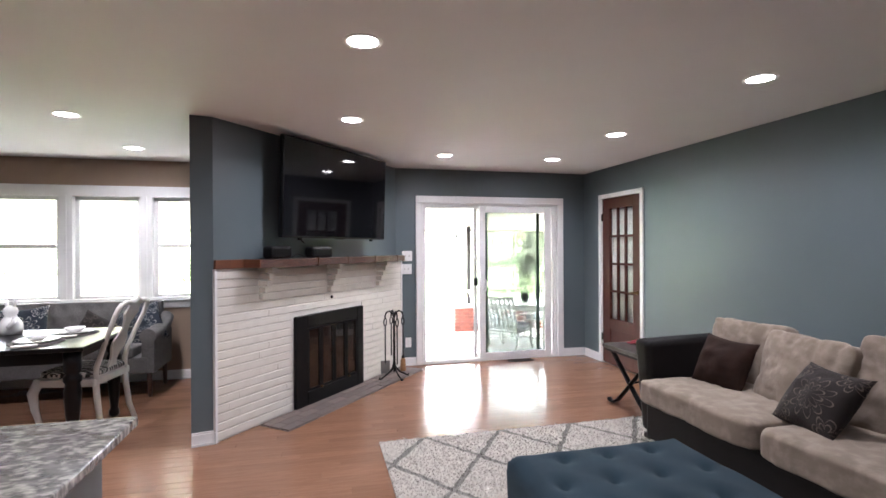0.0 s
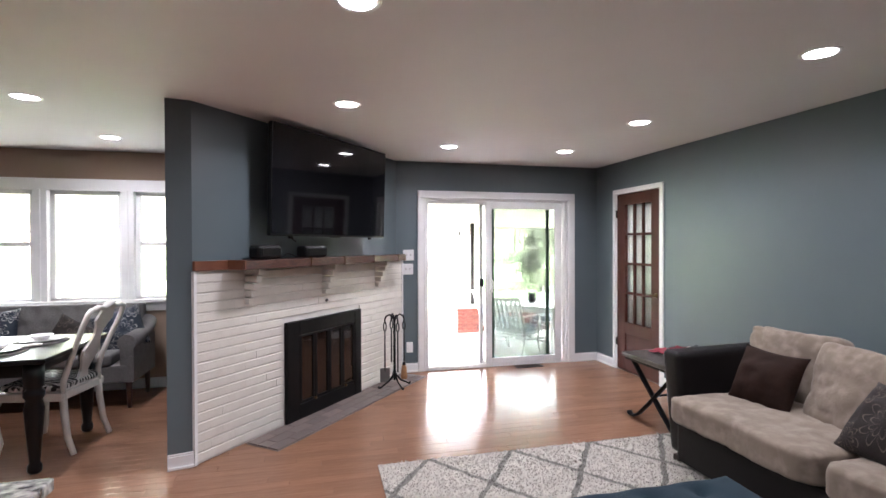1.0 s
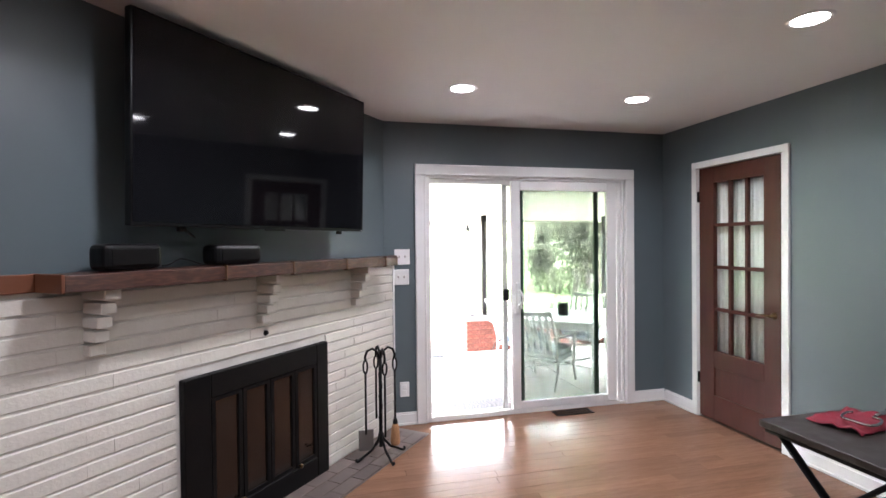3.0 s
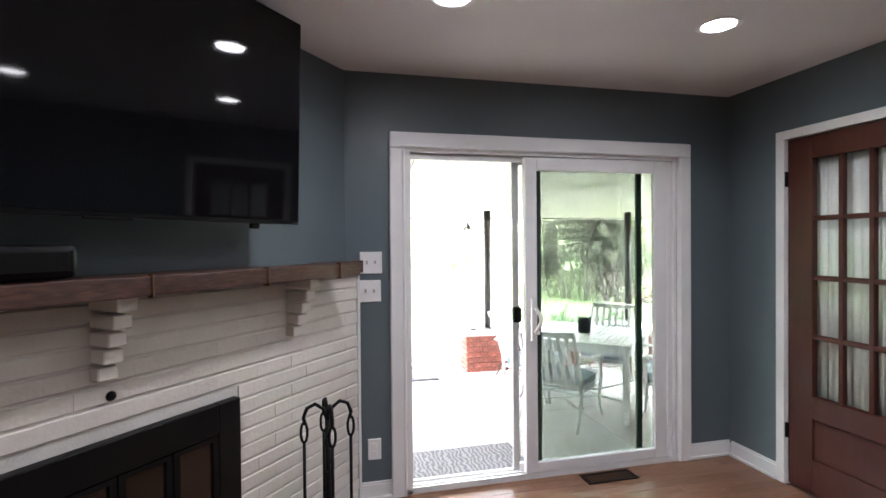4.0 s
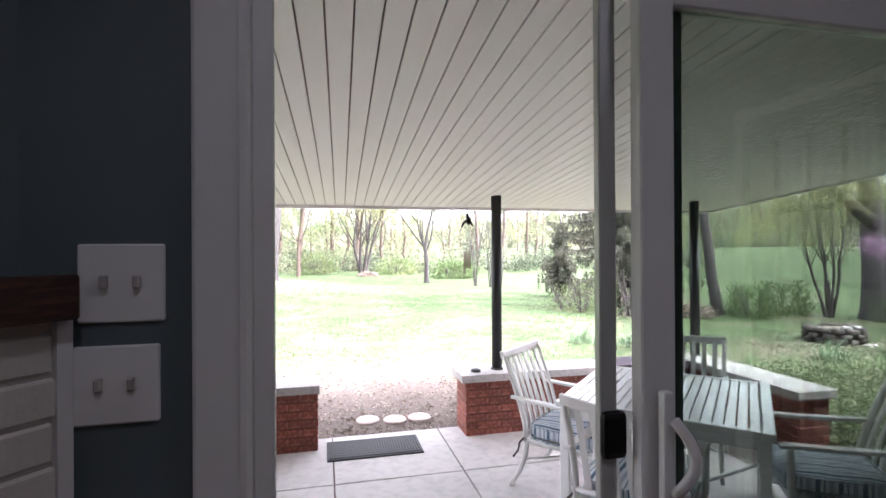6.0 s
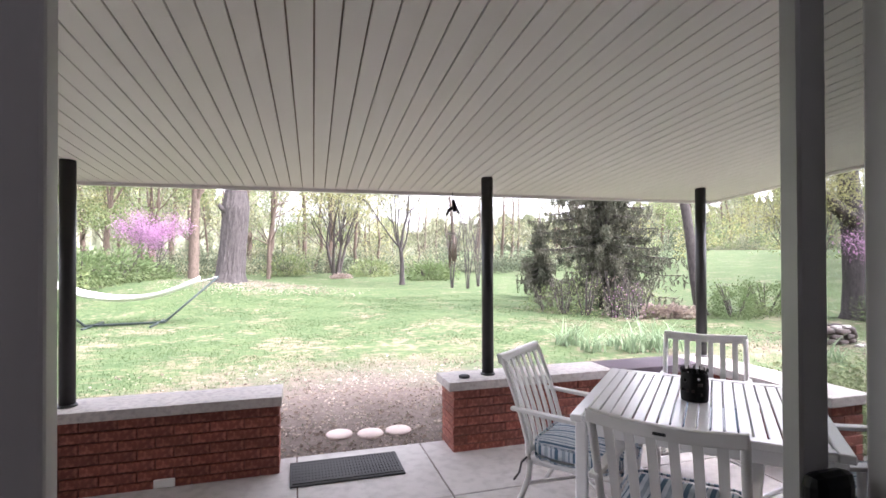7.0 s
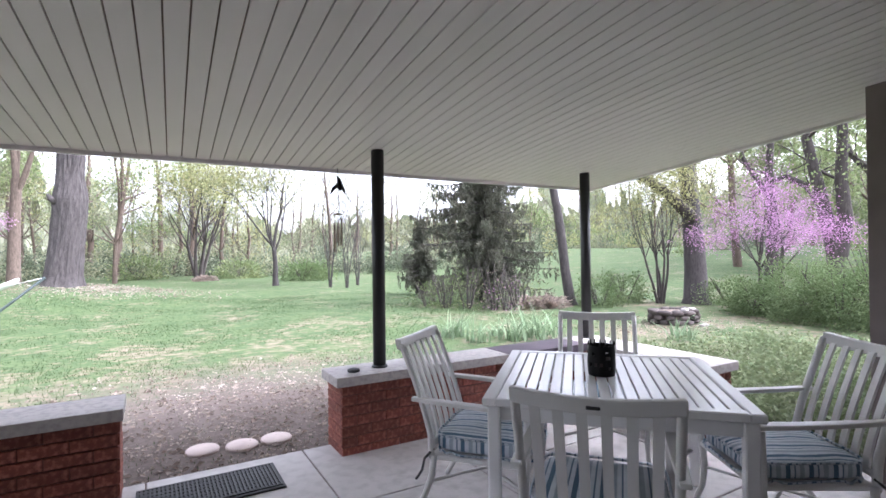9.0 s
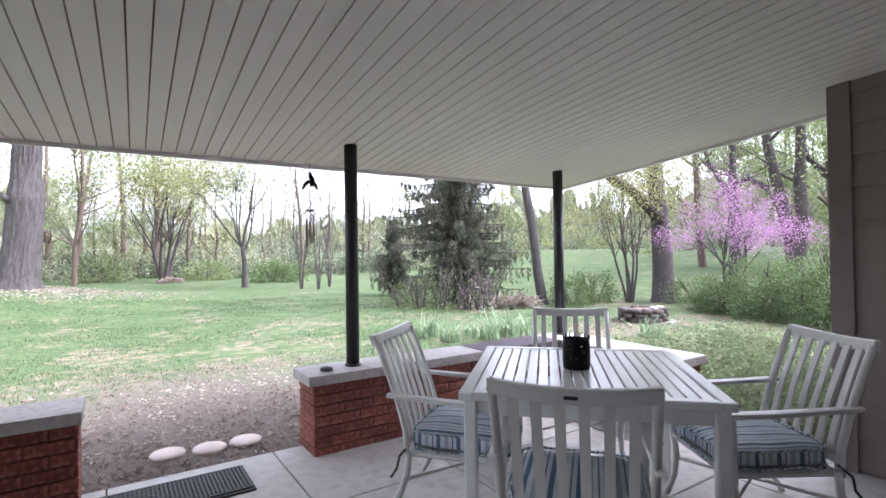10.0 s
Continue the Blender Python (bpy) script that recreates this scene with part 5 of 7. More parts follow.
for a in (-1, 1):
    part("apron", box(-R + 0.05, R - 0.05, a * (R - 0.05) - 0.008, a * (R - 0.05) + 0.008, H - 0.10, H - 0.036), M_WHITEAL, pt)
    part("apron", box(a * (R - 0.05) - 0.008, a * (R - 0.05) + 0.008, -R + 0.05, R - 0.05, H - 0.10, H - 0.036), M_WHITEAL, pt)
    for b in (-1, 1):
        part("leg", box(a * (R - 0.045) - 0.026, a * (R - 0.045) + 0.026, b * (R - 0.045) - 0.026, b * (R - 0.045) + 0.026, 0.0, H - 0.036, bevel=0.006), M_WHITEAL, pt)
    part("brace", tube(bmesh.new(), [(a * (R - 0.05), -(R - 0.05), 0.20), (a * 0.15, -0.15, 0.13), (-a * 0.0, 0.0, 0.12)], 0.014, 8), M_WHITEAL, pt)
    part("brace", tube(bmesh.new(), [(a * (R - 0.05), (R - 0.05), 0.20), (a * 0.15, 0.15, 0.13), (0.0, 0.0, 0.12)], 0.014, 8), M_WHITEAL, pt)


def patio_chair(m):
    """A slat-back armchair facing +y, its seat centre over the origin."""
    c = thing("patio_chair", "white metal patio armchair with a blue striped cushion", "patio chair", "patio chairs", m)
    W = 0.25

    def back_y(z):
        return -0.235 - 0.17 * ((z - 0.38) / 0.5) ** 1.25 if z > 0.38 else -0.235

    part("seat_frame", box(-W, W, -0.24, 0.25, 0.295, 0.325, bevel=0.008), M_CHAIRAL, c)
    for k in range(6):
        x = -0.186 + k * 0.0744
        bm = bmesh.new()
        prev = None
        for j in range(8):
            z = 0.35 + 0.48 * j / 7
            y = back_y(z) - 0.018 * (1 - (x / W) ** 2)
            cur = [bm.verts.new((x + dx, y + dy, z)) for dx, dy in ((-0.017, -0.006), (0.017, -0.006), (0.017, 0.006), (-0.017, 0.006))]
            if prev:
                for q in range(4):
                    bm.faces.new((prev[q], prev[(q + 1) % 4], cur[(q + 1) % 4], cur[q]))
            prev = cur
        bmesh.ops.recalc_face_normals(bm, faces=bm.faces)
        part("back_slat", bm, M_CHAIRAL, c)
    bm = bmesh.new()
    prev = None
    for j in range(13):
        x = -W - 0.012 + (2 * W + 0.024) * j / 12
        y, bow = back_y(0.86) - 0.022 * (1 - (x / W) ** 2), 0.012 * (1 - (x / W) ** 2)
        cur = [bm.verts.new((x, y + dy, z)) for dy, z in ((-0.016, 0.822 - bow), (0.012, 0.822 - bow), (0.004, 0.875 - bow), (-0.03, 0.875 - bow))]
        if prev:
            for q in range(4):
                bm.faces.new((prev[q], prev[(q + 1) % 4], cur[(q + 1) % 4], cur[q]))
        else:
            bm.faces.new(cur)
        prev = cur
    bm.faces.new(prev)
    bmesh.ops.recalc_face_normals(bm, faces=bm.faces)
    rail = soft(part("crest_rail", bm, M_CHAIRAL, c), 0.006)
    part("badge", box(-0.022, 0.022, back_y(0.86) - 0.047, back_y(0.86) - 0.02, 0.828, 0.842, bevel=0.005, seg=2), M_RUBBER, rail, "small dark oval badge")
    part("lower_rail", tube(bmesh.new(), [(-W, back_y(0.36) - 0.002, 0.36), (0, back_y(0.36) - 0.02, 0.36), (W, back_y(0.36) - 0.002, 0.36)], 0.015, 8), M_CHAIRAL, c)
    for s in (-1, 1):
        pts = [(s * W, back_y(z), z) for z in (0.30, 0.42, 0.54, 0.66, 0.76, 0.85)]
        part("back_post", tube(bmesh.new(), pts, 0.018, 8, 0.75), M_CHAIRAL, c)
        part("rear_leg", tube(bmesh.new(), [(s * W, -0.225, 0.32), (s * W, -0.235, 0.22), (s * (W + 0.005), -0.27, 0.12), (s * (W + 0.01), -0.34, 0.0)], [0.018, 0.017, 0.016, 0.014], 8), M_CHAIRAL, c)
        part("front_leg", tube(bmesh.new(), [(s * (W + 0.015), 0.24, 0.555), (s * (W + 0.012), 0.235, 0.33), (s * W, 0.225, 0.20), (s * (W + 0.004), 0.235, 0.10), (s * (W + 0.012), 0.275, 0.0)], [0.017, 0.018, 0.017, 0.015, 0.013], 8), M_CHAIRAL, c)
        bm = bmesh.new()
        prev = None
        for j, y in enumerate((-0.33, -0.2, -0.05, 0.1, 0.22, 0.29)):
            w, z = (0.018, 0.023, 0.026, 0.028, 0.03, 0.022)[j], (0.578, 0.572, 0.566, 0.562, 0.562, 0.554)[j]
            cur = [bm.verts.new((s * (W + 0.012) + dx * w, y, z + dz)) for dx, dz in ((-1, 0), (1, 0), (1, 0.02), (-1, 0.02))]
            if prev:
                for q in range(4):
                    bm.faces.new((prev[q], prev[(q + 1) % 4], cur[(q + 1) % 4], cur[q]))
            else:
                bm.faces.new(cur)
            prev = cur
        bm.faces.new(prev)
        bmesh.ops.recalc_face_normals(bm, faces=bm.faces)
        soft(part("armrest", bm, M_CHAIRAL, c), 0.005)
        part("tie_cord", tube(bmesh.new(), [(s * 0.25, -0.225, 0.35), (s * 0.285, -0.26, 0.31), (s * 0.28, -0.275, 0.25), (s * 0.30, -0.30, 0.21)], 0.006, 6), M_RUBBER, c)
    part("stretcher", tube(bmesh.new(), [(-W, -0.25, 0.19), (W, 0.23, 0.19)], 0.008, 6), M_CHAIRAL, c)
    part("stretcher", tube(bmesh.new(), [(W, -0.25, 0.19), (-W, 0.23, 0.19)], 0.008, 6), M_CHAIRAL, c)
    cu = part("seat_cushion", cushion(0.50, 0.50, 0.105, 0.16, 12, 5, 0.005), M_STRIPE, c, "blue and white striped cushion")
    cu.matrix_basis = pose(0, 0.01, 0.375)
    for z in (-0.04, 0.037):
        part("piping", tube(bmesh.new(), [(0.247 * math.copysign(abs(math.cos(a)) ** 0.35, math.cos(a)), 0.01 + 0.247 * math.copysign(abs(math.sin(a)) ** 0.35, math.sin(a)), z + (0.007 if z < 0 else 0.002) * math.sin(a * 18)) for a in (2 * math.pi * j / 90 for j in range(91))], 0.006, 6), M_STRIPE, cu)
    return c


def at_table(d, side, turn=0.0):
    """Pose of a chair whose back stands d metres from the table's centre on the side with bearing side (degrees from +x)."""
    a = radians(side)
    r = d - 0.40
    return pose(TC[0] + r * math.cos(a), TC[1] + r * math.sin(a), PZ, 0, 0, side + 90 + turn)


pc = patio_chair(at_table(0.97, 219, 1))
copy_thing(pc, at_table(1.17, 45))
copy_thing(pc, at_table(0.98, 133, -3))
copy_thing(pc, at_table(1.17, 321, 7))

# pierced black candle holder
cv = thing("candle_holder", "pierced black metal candle holder on the patio table", "candle holder", m=pose(3.40, 8.76, TZ))
bm = bmesh.new()
NV, NH = 30, 9
rr = lambda j: 0.062 + 0.004 * math.sin(j * 0.4)
g = [[bm.verts.new((rr(j) * math.cos(2 * math.pi * k / NV), rr(j) * math.sin(2 * math.pi * k / NV), 0.145 * j / NH)) for k in range(NV)] for j in range(NH + 1)]
rnd = random.Random(2)
for j in range(NH):
    for k in range(NV):
        if rnd.random() > 0.10 or j in (0, NH - 1):
            bm.faces.new((g[j][k], g[j][(k + 1) % NV], g[j + 1][(k + 1) % NV], g[j + 1][k]))
ob = part("pierced_shell", bm, M_BLACK, cv)
ob.modifiers.new("thick", "SOLIDIFY").thickness = 0.003
for k in range(0, NV, 2):
    a = 2 * math.pi * k / NV
    part("rim_spike", tube(bmesh.new(), [(0.062 * math.cos(a), 0.062 * math.sin(a), 0.144), (0.062 * math.cos(a), 0.062 * math.sin(a), 0.163)], 0.0035, 5), M_BLACK, cv)
part("candle", lathe([(0.042, 0.003), (0.042, 0.085), (0.038, 0.09), (0.003, 0.088)], 20), mat("dark_wax", (0.06, 0.04, 0.035), rough=0.5), cv)

# wind chime under the porch edge
wc = thing("wind_chime", "wind chime with a black top and thin metal tubes", "wind chime", m=pose(2.775, 10.84, 0))
bm = bmesh.new()
tube(bm, [(0, 0, soffit_z(10.84) + 0.002), (0, 0, 1.70)], 0.0025, 5)
part("hanging_cord", bm, M_RUBBER, wc)
bm = bmesh.new()
tube(bm, [(0, 0, 1.76), (0.012, 0, 1.72), (0.022, 0, 1.68), (0.015, 0, 1.65)], [0.008, 0.02, 0.026, 0.014], 8)
tube(bm, [(0.0, 0, 1.69), (-0.03, 0.01, 1.665), (-0.055, 0.01, 1.62)], [0.014, 0.016, 0.006], 6)
tube(bm, [(0.02, 0, 1.68), (0.045, 0, 1.665), (0.06, 0, 1.63)], [0.014, 0.012, 0.006], 6)
part("top_ornament", bm, M_BLACK, wc, "black bird-like ornament")
part("striker_plate", lathe([(0.035, 1.455), (0.038, 1.462), (0.035, 1.468)], 16), M_SIDETRIM, wc)
for k in range(6):
    a = 2 * math.pi * k / 6
    t = part("chime_tube", tube(bmesh.new(), [(0.03 * math.cos(a), 0.03 * math.sin(a), 1.43 - 0.015 * k), (0.03 * math.cos(a), 0.03 * math.sin(a), 1.24 - 0.025 * (k % 4))], 0.006, 8), mat("chime_bronze", (0.20, 0.15, 0.12), rough=0.4, metal=0.7) if k == 0 else bpy.data.materials["chime_bronze"], wc)
    part("thread", tube(bmesh.new(), [(0.03 * math.cos(a), 0.03 * math.sin(a), 1.46), (0.03 * math.cos(a), 0.03 * math.sin(a), 1.42 - 0.015 * k)], 0.0012, 4), M_RUBBER, t)
part("suspension", tube(bmesh.new(), [(0, 0, 1.65), (0, 0, 1.46)], 0.0018, 5), M_RUBBER, wc)

# brick faces of the patio walls
course_bricks(wall_r, pose(2.565, 10.182, 0), 2.22, 7, -0.175, 0.205, 0.016, M_REDBRICK, seed=11, head=0.008)
course_bricks(wall_r, pose(2.577, 10.46, 0, 0, 0, -90), 0.29, 7, -0.175, 0.205, 0.014, M_REDBRICK, seed=12, head=0.008)
course_bricks(wall_s, pose(4.792, 10.16, 0, 0, 0, -90), 1.07, 7, -0.175, 0.205, 0.016, M_REDBRICK, seed=13, head=0.008)
course_bricks(wall_s, pose(4.78, 9.092, 0), 0.275, 7, -0.175, 0.205, 0.014, M_REDBRICK, seed=14, head=0.008)
course_bricks(wall_l, pose(-0.6, 10.182, 0), 1.955, 7, -0.175, 0.205, 0.016, M_REDBRICK, seed=15, head=0.008)
course_bricks(wall_l, pose(1.343, 10.17, 0, 0, 0, 90), 0.28, 7, -0.175, 0.205, 0.014, M_REDBRICK, seed=16, head=0.008)

# ---- the yard ----
def bark(name, c):
    return mat(name, c, tuple(v * 0.6 for v in c), 0.95, scale=5, stretch=(3, 3, 0.6), c3=tuple(v * 0.4 for v in c), fine=12, bump=1.0, bscale=26)


def leaf(name, c, c2, vary=0.28):
    m = mat(name, c, c2, 0.7, scale=1.5, island=vary, joined=True, spec=0.2)
    b = m.node_tree.nodes["Principled BSDF"]
    N, L = m.node_tree.nodes, m.node_tree.links
    tr, mx = N.new("ShaderNodeBsdfTranslucent"), N.new("ShaderNodeMixShader")
    mx.inputs["Fac"].default_value = 0.4
    L.new(b.inputs["Base Color"].links[0].from_socket, tr.inputs["Color"])
    L.new(b.outputs["BSDF"], mx.inputs[1])
    L.new(tr.outputs["BSDF"], mx.inputs[2])
    L.new(mx.outputs["Shader"], N["Material Output"].inputs["Surface"])
    return m


M_BARK_GREY, M_BARK_DARK, M_BARK_BROWN = bark("grey_bark", (0.072, 0.061, 0.058)), bark("dark_bark", (0.075, 0.062, 0.055)), bark("brown_bark", (0.15, 0.11, 0.085))
M_LEAF_SPRING = leaf("spring_leaves", (0.14, 0.19, 0.08), (0.21, 0.235, 0.11))
M_LEAF_YELLOW = leaf("yellow_green_leaves", (0.30, 0.28, 0.125), (0.22, 0.245, 0.115))
M_LEAF_GREEN = leaf("shrub_leaves", (0.10, 0.15, 0.062), (0.165, 0.205, 0.095))
M_LEAF_PINK = leaf("redbud_blossom", (0.36, 0.17, 0.315), (0.46, 0.28, 0.42))
M_NEEDLE = leaf("spruce_needles", (0.076, 0.084, 0.058), (0.142, 0.136, 0.102))
# distance haze is mixed into this leaf colour: paler and greyer than near leaves
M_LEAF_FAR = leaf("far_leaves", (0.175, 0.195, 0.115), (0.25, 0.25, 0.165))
M_LEAF_FARD = leaf("far_evergreen", (0.070, 0.092, 0.058), (0.115, 0.13, 0.085))
M_TWIG = leaf("dry_twigs", (0.25, 0.20, 0.165), (0.34, 0.28, 0.235))


def quads(name, centres, size, material, seed, flat=0.0, aspect=0.6, hang=0.0):
    """One mesh of small leaf-like quads, each bent along its middle, at the given centres."""
    r = np.random.default_rng(seed)
    c = np.asarray(centres, dtype=float)
    n = len(c)
    d = r.normal(size=(n, 3))
    d[:, 2] = d[:, 2] * (1 - flat) - hang
    d /= np.linalg.norm(d, axis=1)[:, None] + 1e-9
    s = np.cross(d, r.normal(size=(n, 3)))
    s /= np.linalg.norm(s, axis=1)[:, None] + 1e-9
    k = np.cross(d, s)
    ln = (size * r.uniform(0.6, 1.3, n))[:, None]
    p0, p1 = c - d * ln * 0.5, c + d * ln * 0.5
    w = s * ln * aspect * 0.5
    lift = k * ln * 0.12
    verts = np.concatenate([p0, c + w + lift, p1, c - w + lift])
    i = np.arange(n)
    me = bpy.data.meshes.new(name)
    me.from_pydata(verts.tolist(), [], np.concatenate([np.stack([i, i + n, i + 2 * n], 1), np.stack([i, i + 2 * n, i + 3 * n], 1)]).tolist())
    me.materials.append(material)
    return me


def grow(bm, p, d, length, r, level, tips, rnd, spread=0.55, up=0.12, kids=3, seg=6, curl=0.18):
    """A limb of four lengths and, from it, its branches; the outer points go to tips."""
    pts, rad = [p.copy()], [r]
    q, dd = p.copy(), d.normalized()
    for i in range(4):
        dd = (dd + Vector((rnd.uniform(-1, 1), rnd.uniform(-1, 1), rnd.uniform(-0.6, 0.6))) * curl + Vector((0, 0, up))).normalized()
        q = q + dd * length / 4
        pts.append(q.copy())
        rad.append(r * (1 - 0.16 * (i + 1)))
        if level <= 1:
            tips.append(q.copy())
    tube(bm, pts, rad, max(3, seg), cap=False)
    if level > 0:
        for k in range(kids):
            i = rnd.choice((2, 3, 4)) if k else 4
            a = rnd.uniform(0, 2 * math.pi)
            side = dd.orthogonal().normalized()
            side = (Matrix.Rotation(a, 3, dd) @ side)
            nd = (dd + side * rnd.uniform(0.5, 1.3) * spread * 1.6).normalized()
            grow(bm, pts[i], nd, length * rnd.uniform(0.55, 0.8), rad[i] * 0.62, level - 1, tips, rnd, spread, up, kids, seg - 1, curl)


def tree(name, label, x, y, stems, height, r, material, leaves, n, size, seed, level=3, spread=0.55, up=0.12, lean=(0, 0), cloud=0.35, low=0.25, kids=3, first=0.38, flare=0.28):
    rnd = random.Random(seed)
    z = ground_z(x, y) - 0.1
    t = thing(name, label, "tree", m=pose(x, y, z))
    bm, tips = bmesh.new(), []
    for s in range(stems):
        a = 2 * math.pi * (s / stems) + rnd.uniform(-0.4, 0.4)
        out = 0.0 if stems == 1 else flare
        d = Vector((math.cos(a) * out + lean[0], math.sin(a) * out + lean[1], 1)).normalized()
        base = Vector((math.cos(a), math.sin(a), 0)) * (0.0 if stems == 1 else r * 1.2)
        pts, rad, q, dd = [base.copy(), base + d * 0.25], [r * 1.45, r * 1.08], base + d * 0.25, d
        steps = 6
        for i in range(steps):
            dd = (dd + Vector((rnd.uniform(-1, 1), rnd.uniform(-1, 1), 0.1)) * 0.07).normalized()
            q = q + dd * height * first / steps
            pts.append(q.copy())
            rad.append(r * (1 - 0.05 * (i + 1)))
        tube(bm, pts, rad, 12 if stems == 1 else 8, cap=False)
        for k in range(kids + 1):
            b = rnd.uniform(0, 2 * math.pi)
            nd = (dd + Vector((math.cos(b), math.sin(b), rnd.uniform(-0.1, 0.3))) * (spread if k else 0.15)).normalized()
            grow(bm, pts[-1 - (k % 2)], nd, height * (0.30 if k else 0.36), rad[-1] * (0.55 if k else 0.8), level - 1, tips, rnd, spread, up, kids, 6)
    part("trunk", bm, material, t)
    if n:
        tp = np.array([tuple(v) for v in tips if v.z > height * low])
        rg = np.random.default_rng(seed)
        c = tp[rg.integers(0, len(tp), n)] + rg.normal(size=(n, 3)) * cloud * np.array([1, 1, 0.7])
        ob = new("crown", quads("crown", c, size, leaves, seed))
        ob.parent = t
    return t


def bush(name, label, x, y, rx, ry, h, material, n, size, seed, stems=True, flat=0.2, kind=""):
    rg = np.random.default_rng(seed)
    t = thing(name, label, "shrub", "shrubs", pose(x, y, ground_z(x, y) - 0.03))
    u = rg.normal(size=(n, 3))
    u /= np.linalg.norm(u, axis=1)[:, None]
    rad = rg.uniform(0.35, 1.0, n) ** 0.5
    lump = 1 + 0.38 * np.sin(u[:, 0] * 5 + seed) * np.cos(u[:, 1] * 6 + seed * 2) + rg.normal(size=n) * 0.07
    c = u * (rad * lump)[:, None] * np.array([rx, ry, h * 0.62])
    c[:, 2] = np.abs(c[:, 2] + h * 0.35)
    ob = new("foliage", quads("foliage", c, size, material, seed, flat))
    ob.parent = t
    if stems:
        bm = bmesh.new()
        rnd = random.Random(seed)
        for k in range(9):
            a = rnd.uniform(0, 6.28)
            tube(bm, [(0.08 * math.cos(a), 0.08 * math.sin(a), 0), (rx * 0.35 * math.cos(a), ry * 0.35 * math.sin(a), h * 0.5), (rx * 0.6 * math.cos(a), ry * 0.6 * math.sin(a), h * 0.95)], [0.022, 0.014, 0.005], 5, cap=False)
        tagged(part("stem_tangle", bm, M_BARK_DARK, t), kind="stuff")
    return t


EYE = (1.485, 7.0)


def far(bearing, d):
    """A place d metres from the patio door, bearing in degrees clockwise from straight out."""
    return EYE[0] + math.sin(radians(bearing)) * d, EYE[1] + math.cos(radians(bearing)) * d


# big bare trunk on the rise
x, y = far(-6.9, 18.5)
t = thing("oak_tree", "tall old tree with thick grey furrowed trunk", "tree", m=pose(x, y, ground_z(x, y) - 0.1))
GIRTH = [(0, 0.62), (0.12, 0.54), (0.4, 0.475), (0.9, 0.445), (1.8, 0.43), (2.3, 0.445), (2.6, 0.45), (2.95, 0.385), (3.3, 0.345), (5.0, 0.33), (8.0, 0.28)]
bm = bmesh.new()
rings, SEG = [], 56
for j in range(91):
    z = 8.0 * (j / 90) ** 1.15
    i = next(k for k in range(len(GIRTH) - 1) if GIRTH[k + 1][0] >= z - 1e-6)
    (z0, r0), (z1, r1) = GIRTH[i], GIRTH[i + 1]
    r = r0 + (r1 - r0) * (z - z0) / (z1 - z0)
    row = []
    for k in range(SEG):
        a = 2 * math.pi * k / SEG
        c, q = math.cos(a), math.sin(a)
        rr = r * (1 + 0.07 * noise.noise(Vector((c * 1.6, q * 1.6, z * 0.7))) + 0.10 * math.exp(-z * 3) * math.sin(a * 5 + 1))
        rr += 0.075 * (abs(noise.noise(Vector((c * 7, q * 7, z * 0.9)))) - 0.25) + 0.02 * noise.noise(Vector((c * 18, q * 18, z * 4)))
        row.append(bm.verts.new((rr * c + 0.07 * z + 0.03 * math.sin(z * 1.1), rr * q, z)))
    rings.append(row)
for a, b in zip(rings, rings[1:]):
    for k in range(SEG):
        bm.faces.new((a[k], a[(k + 1) % SEG], b[(k + 1) % SEG], b[k]))
rnd, tips = random.Random(3), []
for k in range(6):
    a = 1.05 * k + rnd.uniform(-0.3, 0.3)
    grow(bm, Vector((0.07 * (5.2 + 0.45 * k), 0, 5.2 + 0.45 * k)), Vector((math.cos(a), math.sin(a), 0.5)), 3.2, 0.17, 3, tips, rnd, 0.6)
part("trunk", bm, M_BARK_GREY, t)
rg = np.random.default_rng(3)
tp = np.array([tuple(v) for v in tips])
ob = new("crown", quads("crown", tp[rg.integers(0, len(tp), 3500)] + rg.normal(size=(3500, 3)) * 0.35, 0.13, M_LEAF_SPRING, 3))
ob.parent = t
part("branch_stub", tube(bmesh.new(), [(-0.10, -0.22, 2.5), (-0.24, -0.25, 2.62), (-0.30, -0.25, 2.74)], [0.11, 0.08, 0.04], 9), M_BARK_GREY, t)
for b, d, r, s in ((-10.3, 25, 0.23, 11), (-18, 29, 0.15, 14), (-13.9, 33, 0.17, 16), (-24.0, 25, 0.2, 18), (-2.8, 33, 0.14, 19)):
    tree("woodland_tree", "slender brown woodland tree with thin spring leaves", *far(b, d), 1, 12, r, M_BARK_BROWN, M_LEAF_SPRING, 2600, 0.17, s, level=3, first=0.35, spread=0.5, cloud=0.6, low=0.1)
x, y = far(-13.0, 22)
tree("redbud_tree", "small redbud tree in pink blossom at the lawn edge", x - 0.85, y, 2, 2.8, 0.05, M_BARK_DARK, M_LEAF_PINK, 7000, 0.055, 5, level=3, lean=(0.3, 0), spread=0.6, cloud=0.16, low=0.42, first=0.3)
tree("maple_tree", "multi-stemmed young maple with sparse yellow-green leaves", *far(4.3, 30), 5, 8.5, 0.10, M_BARK_DARK, M_LEAF_YELLOW, 9000, 0.115, 21, level=3, first=0.22, spread=0.62, cloud=0.34, low=0.12, flare=0.2)
tree("linden_tree", "slim lawn tree with ascending limbs and yellow leaf haze", *far(11.8, 23), 1, 9, 0.12, M_BARK_GREY, M_LEAF_YELLOW, 13000, 0.08, 22, level=3, first=0.17, spread=0.75, up=0.16, cloud=0.3, low=0.12, kids=5)
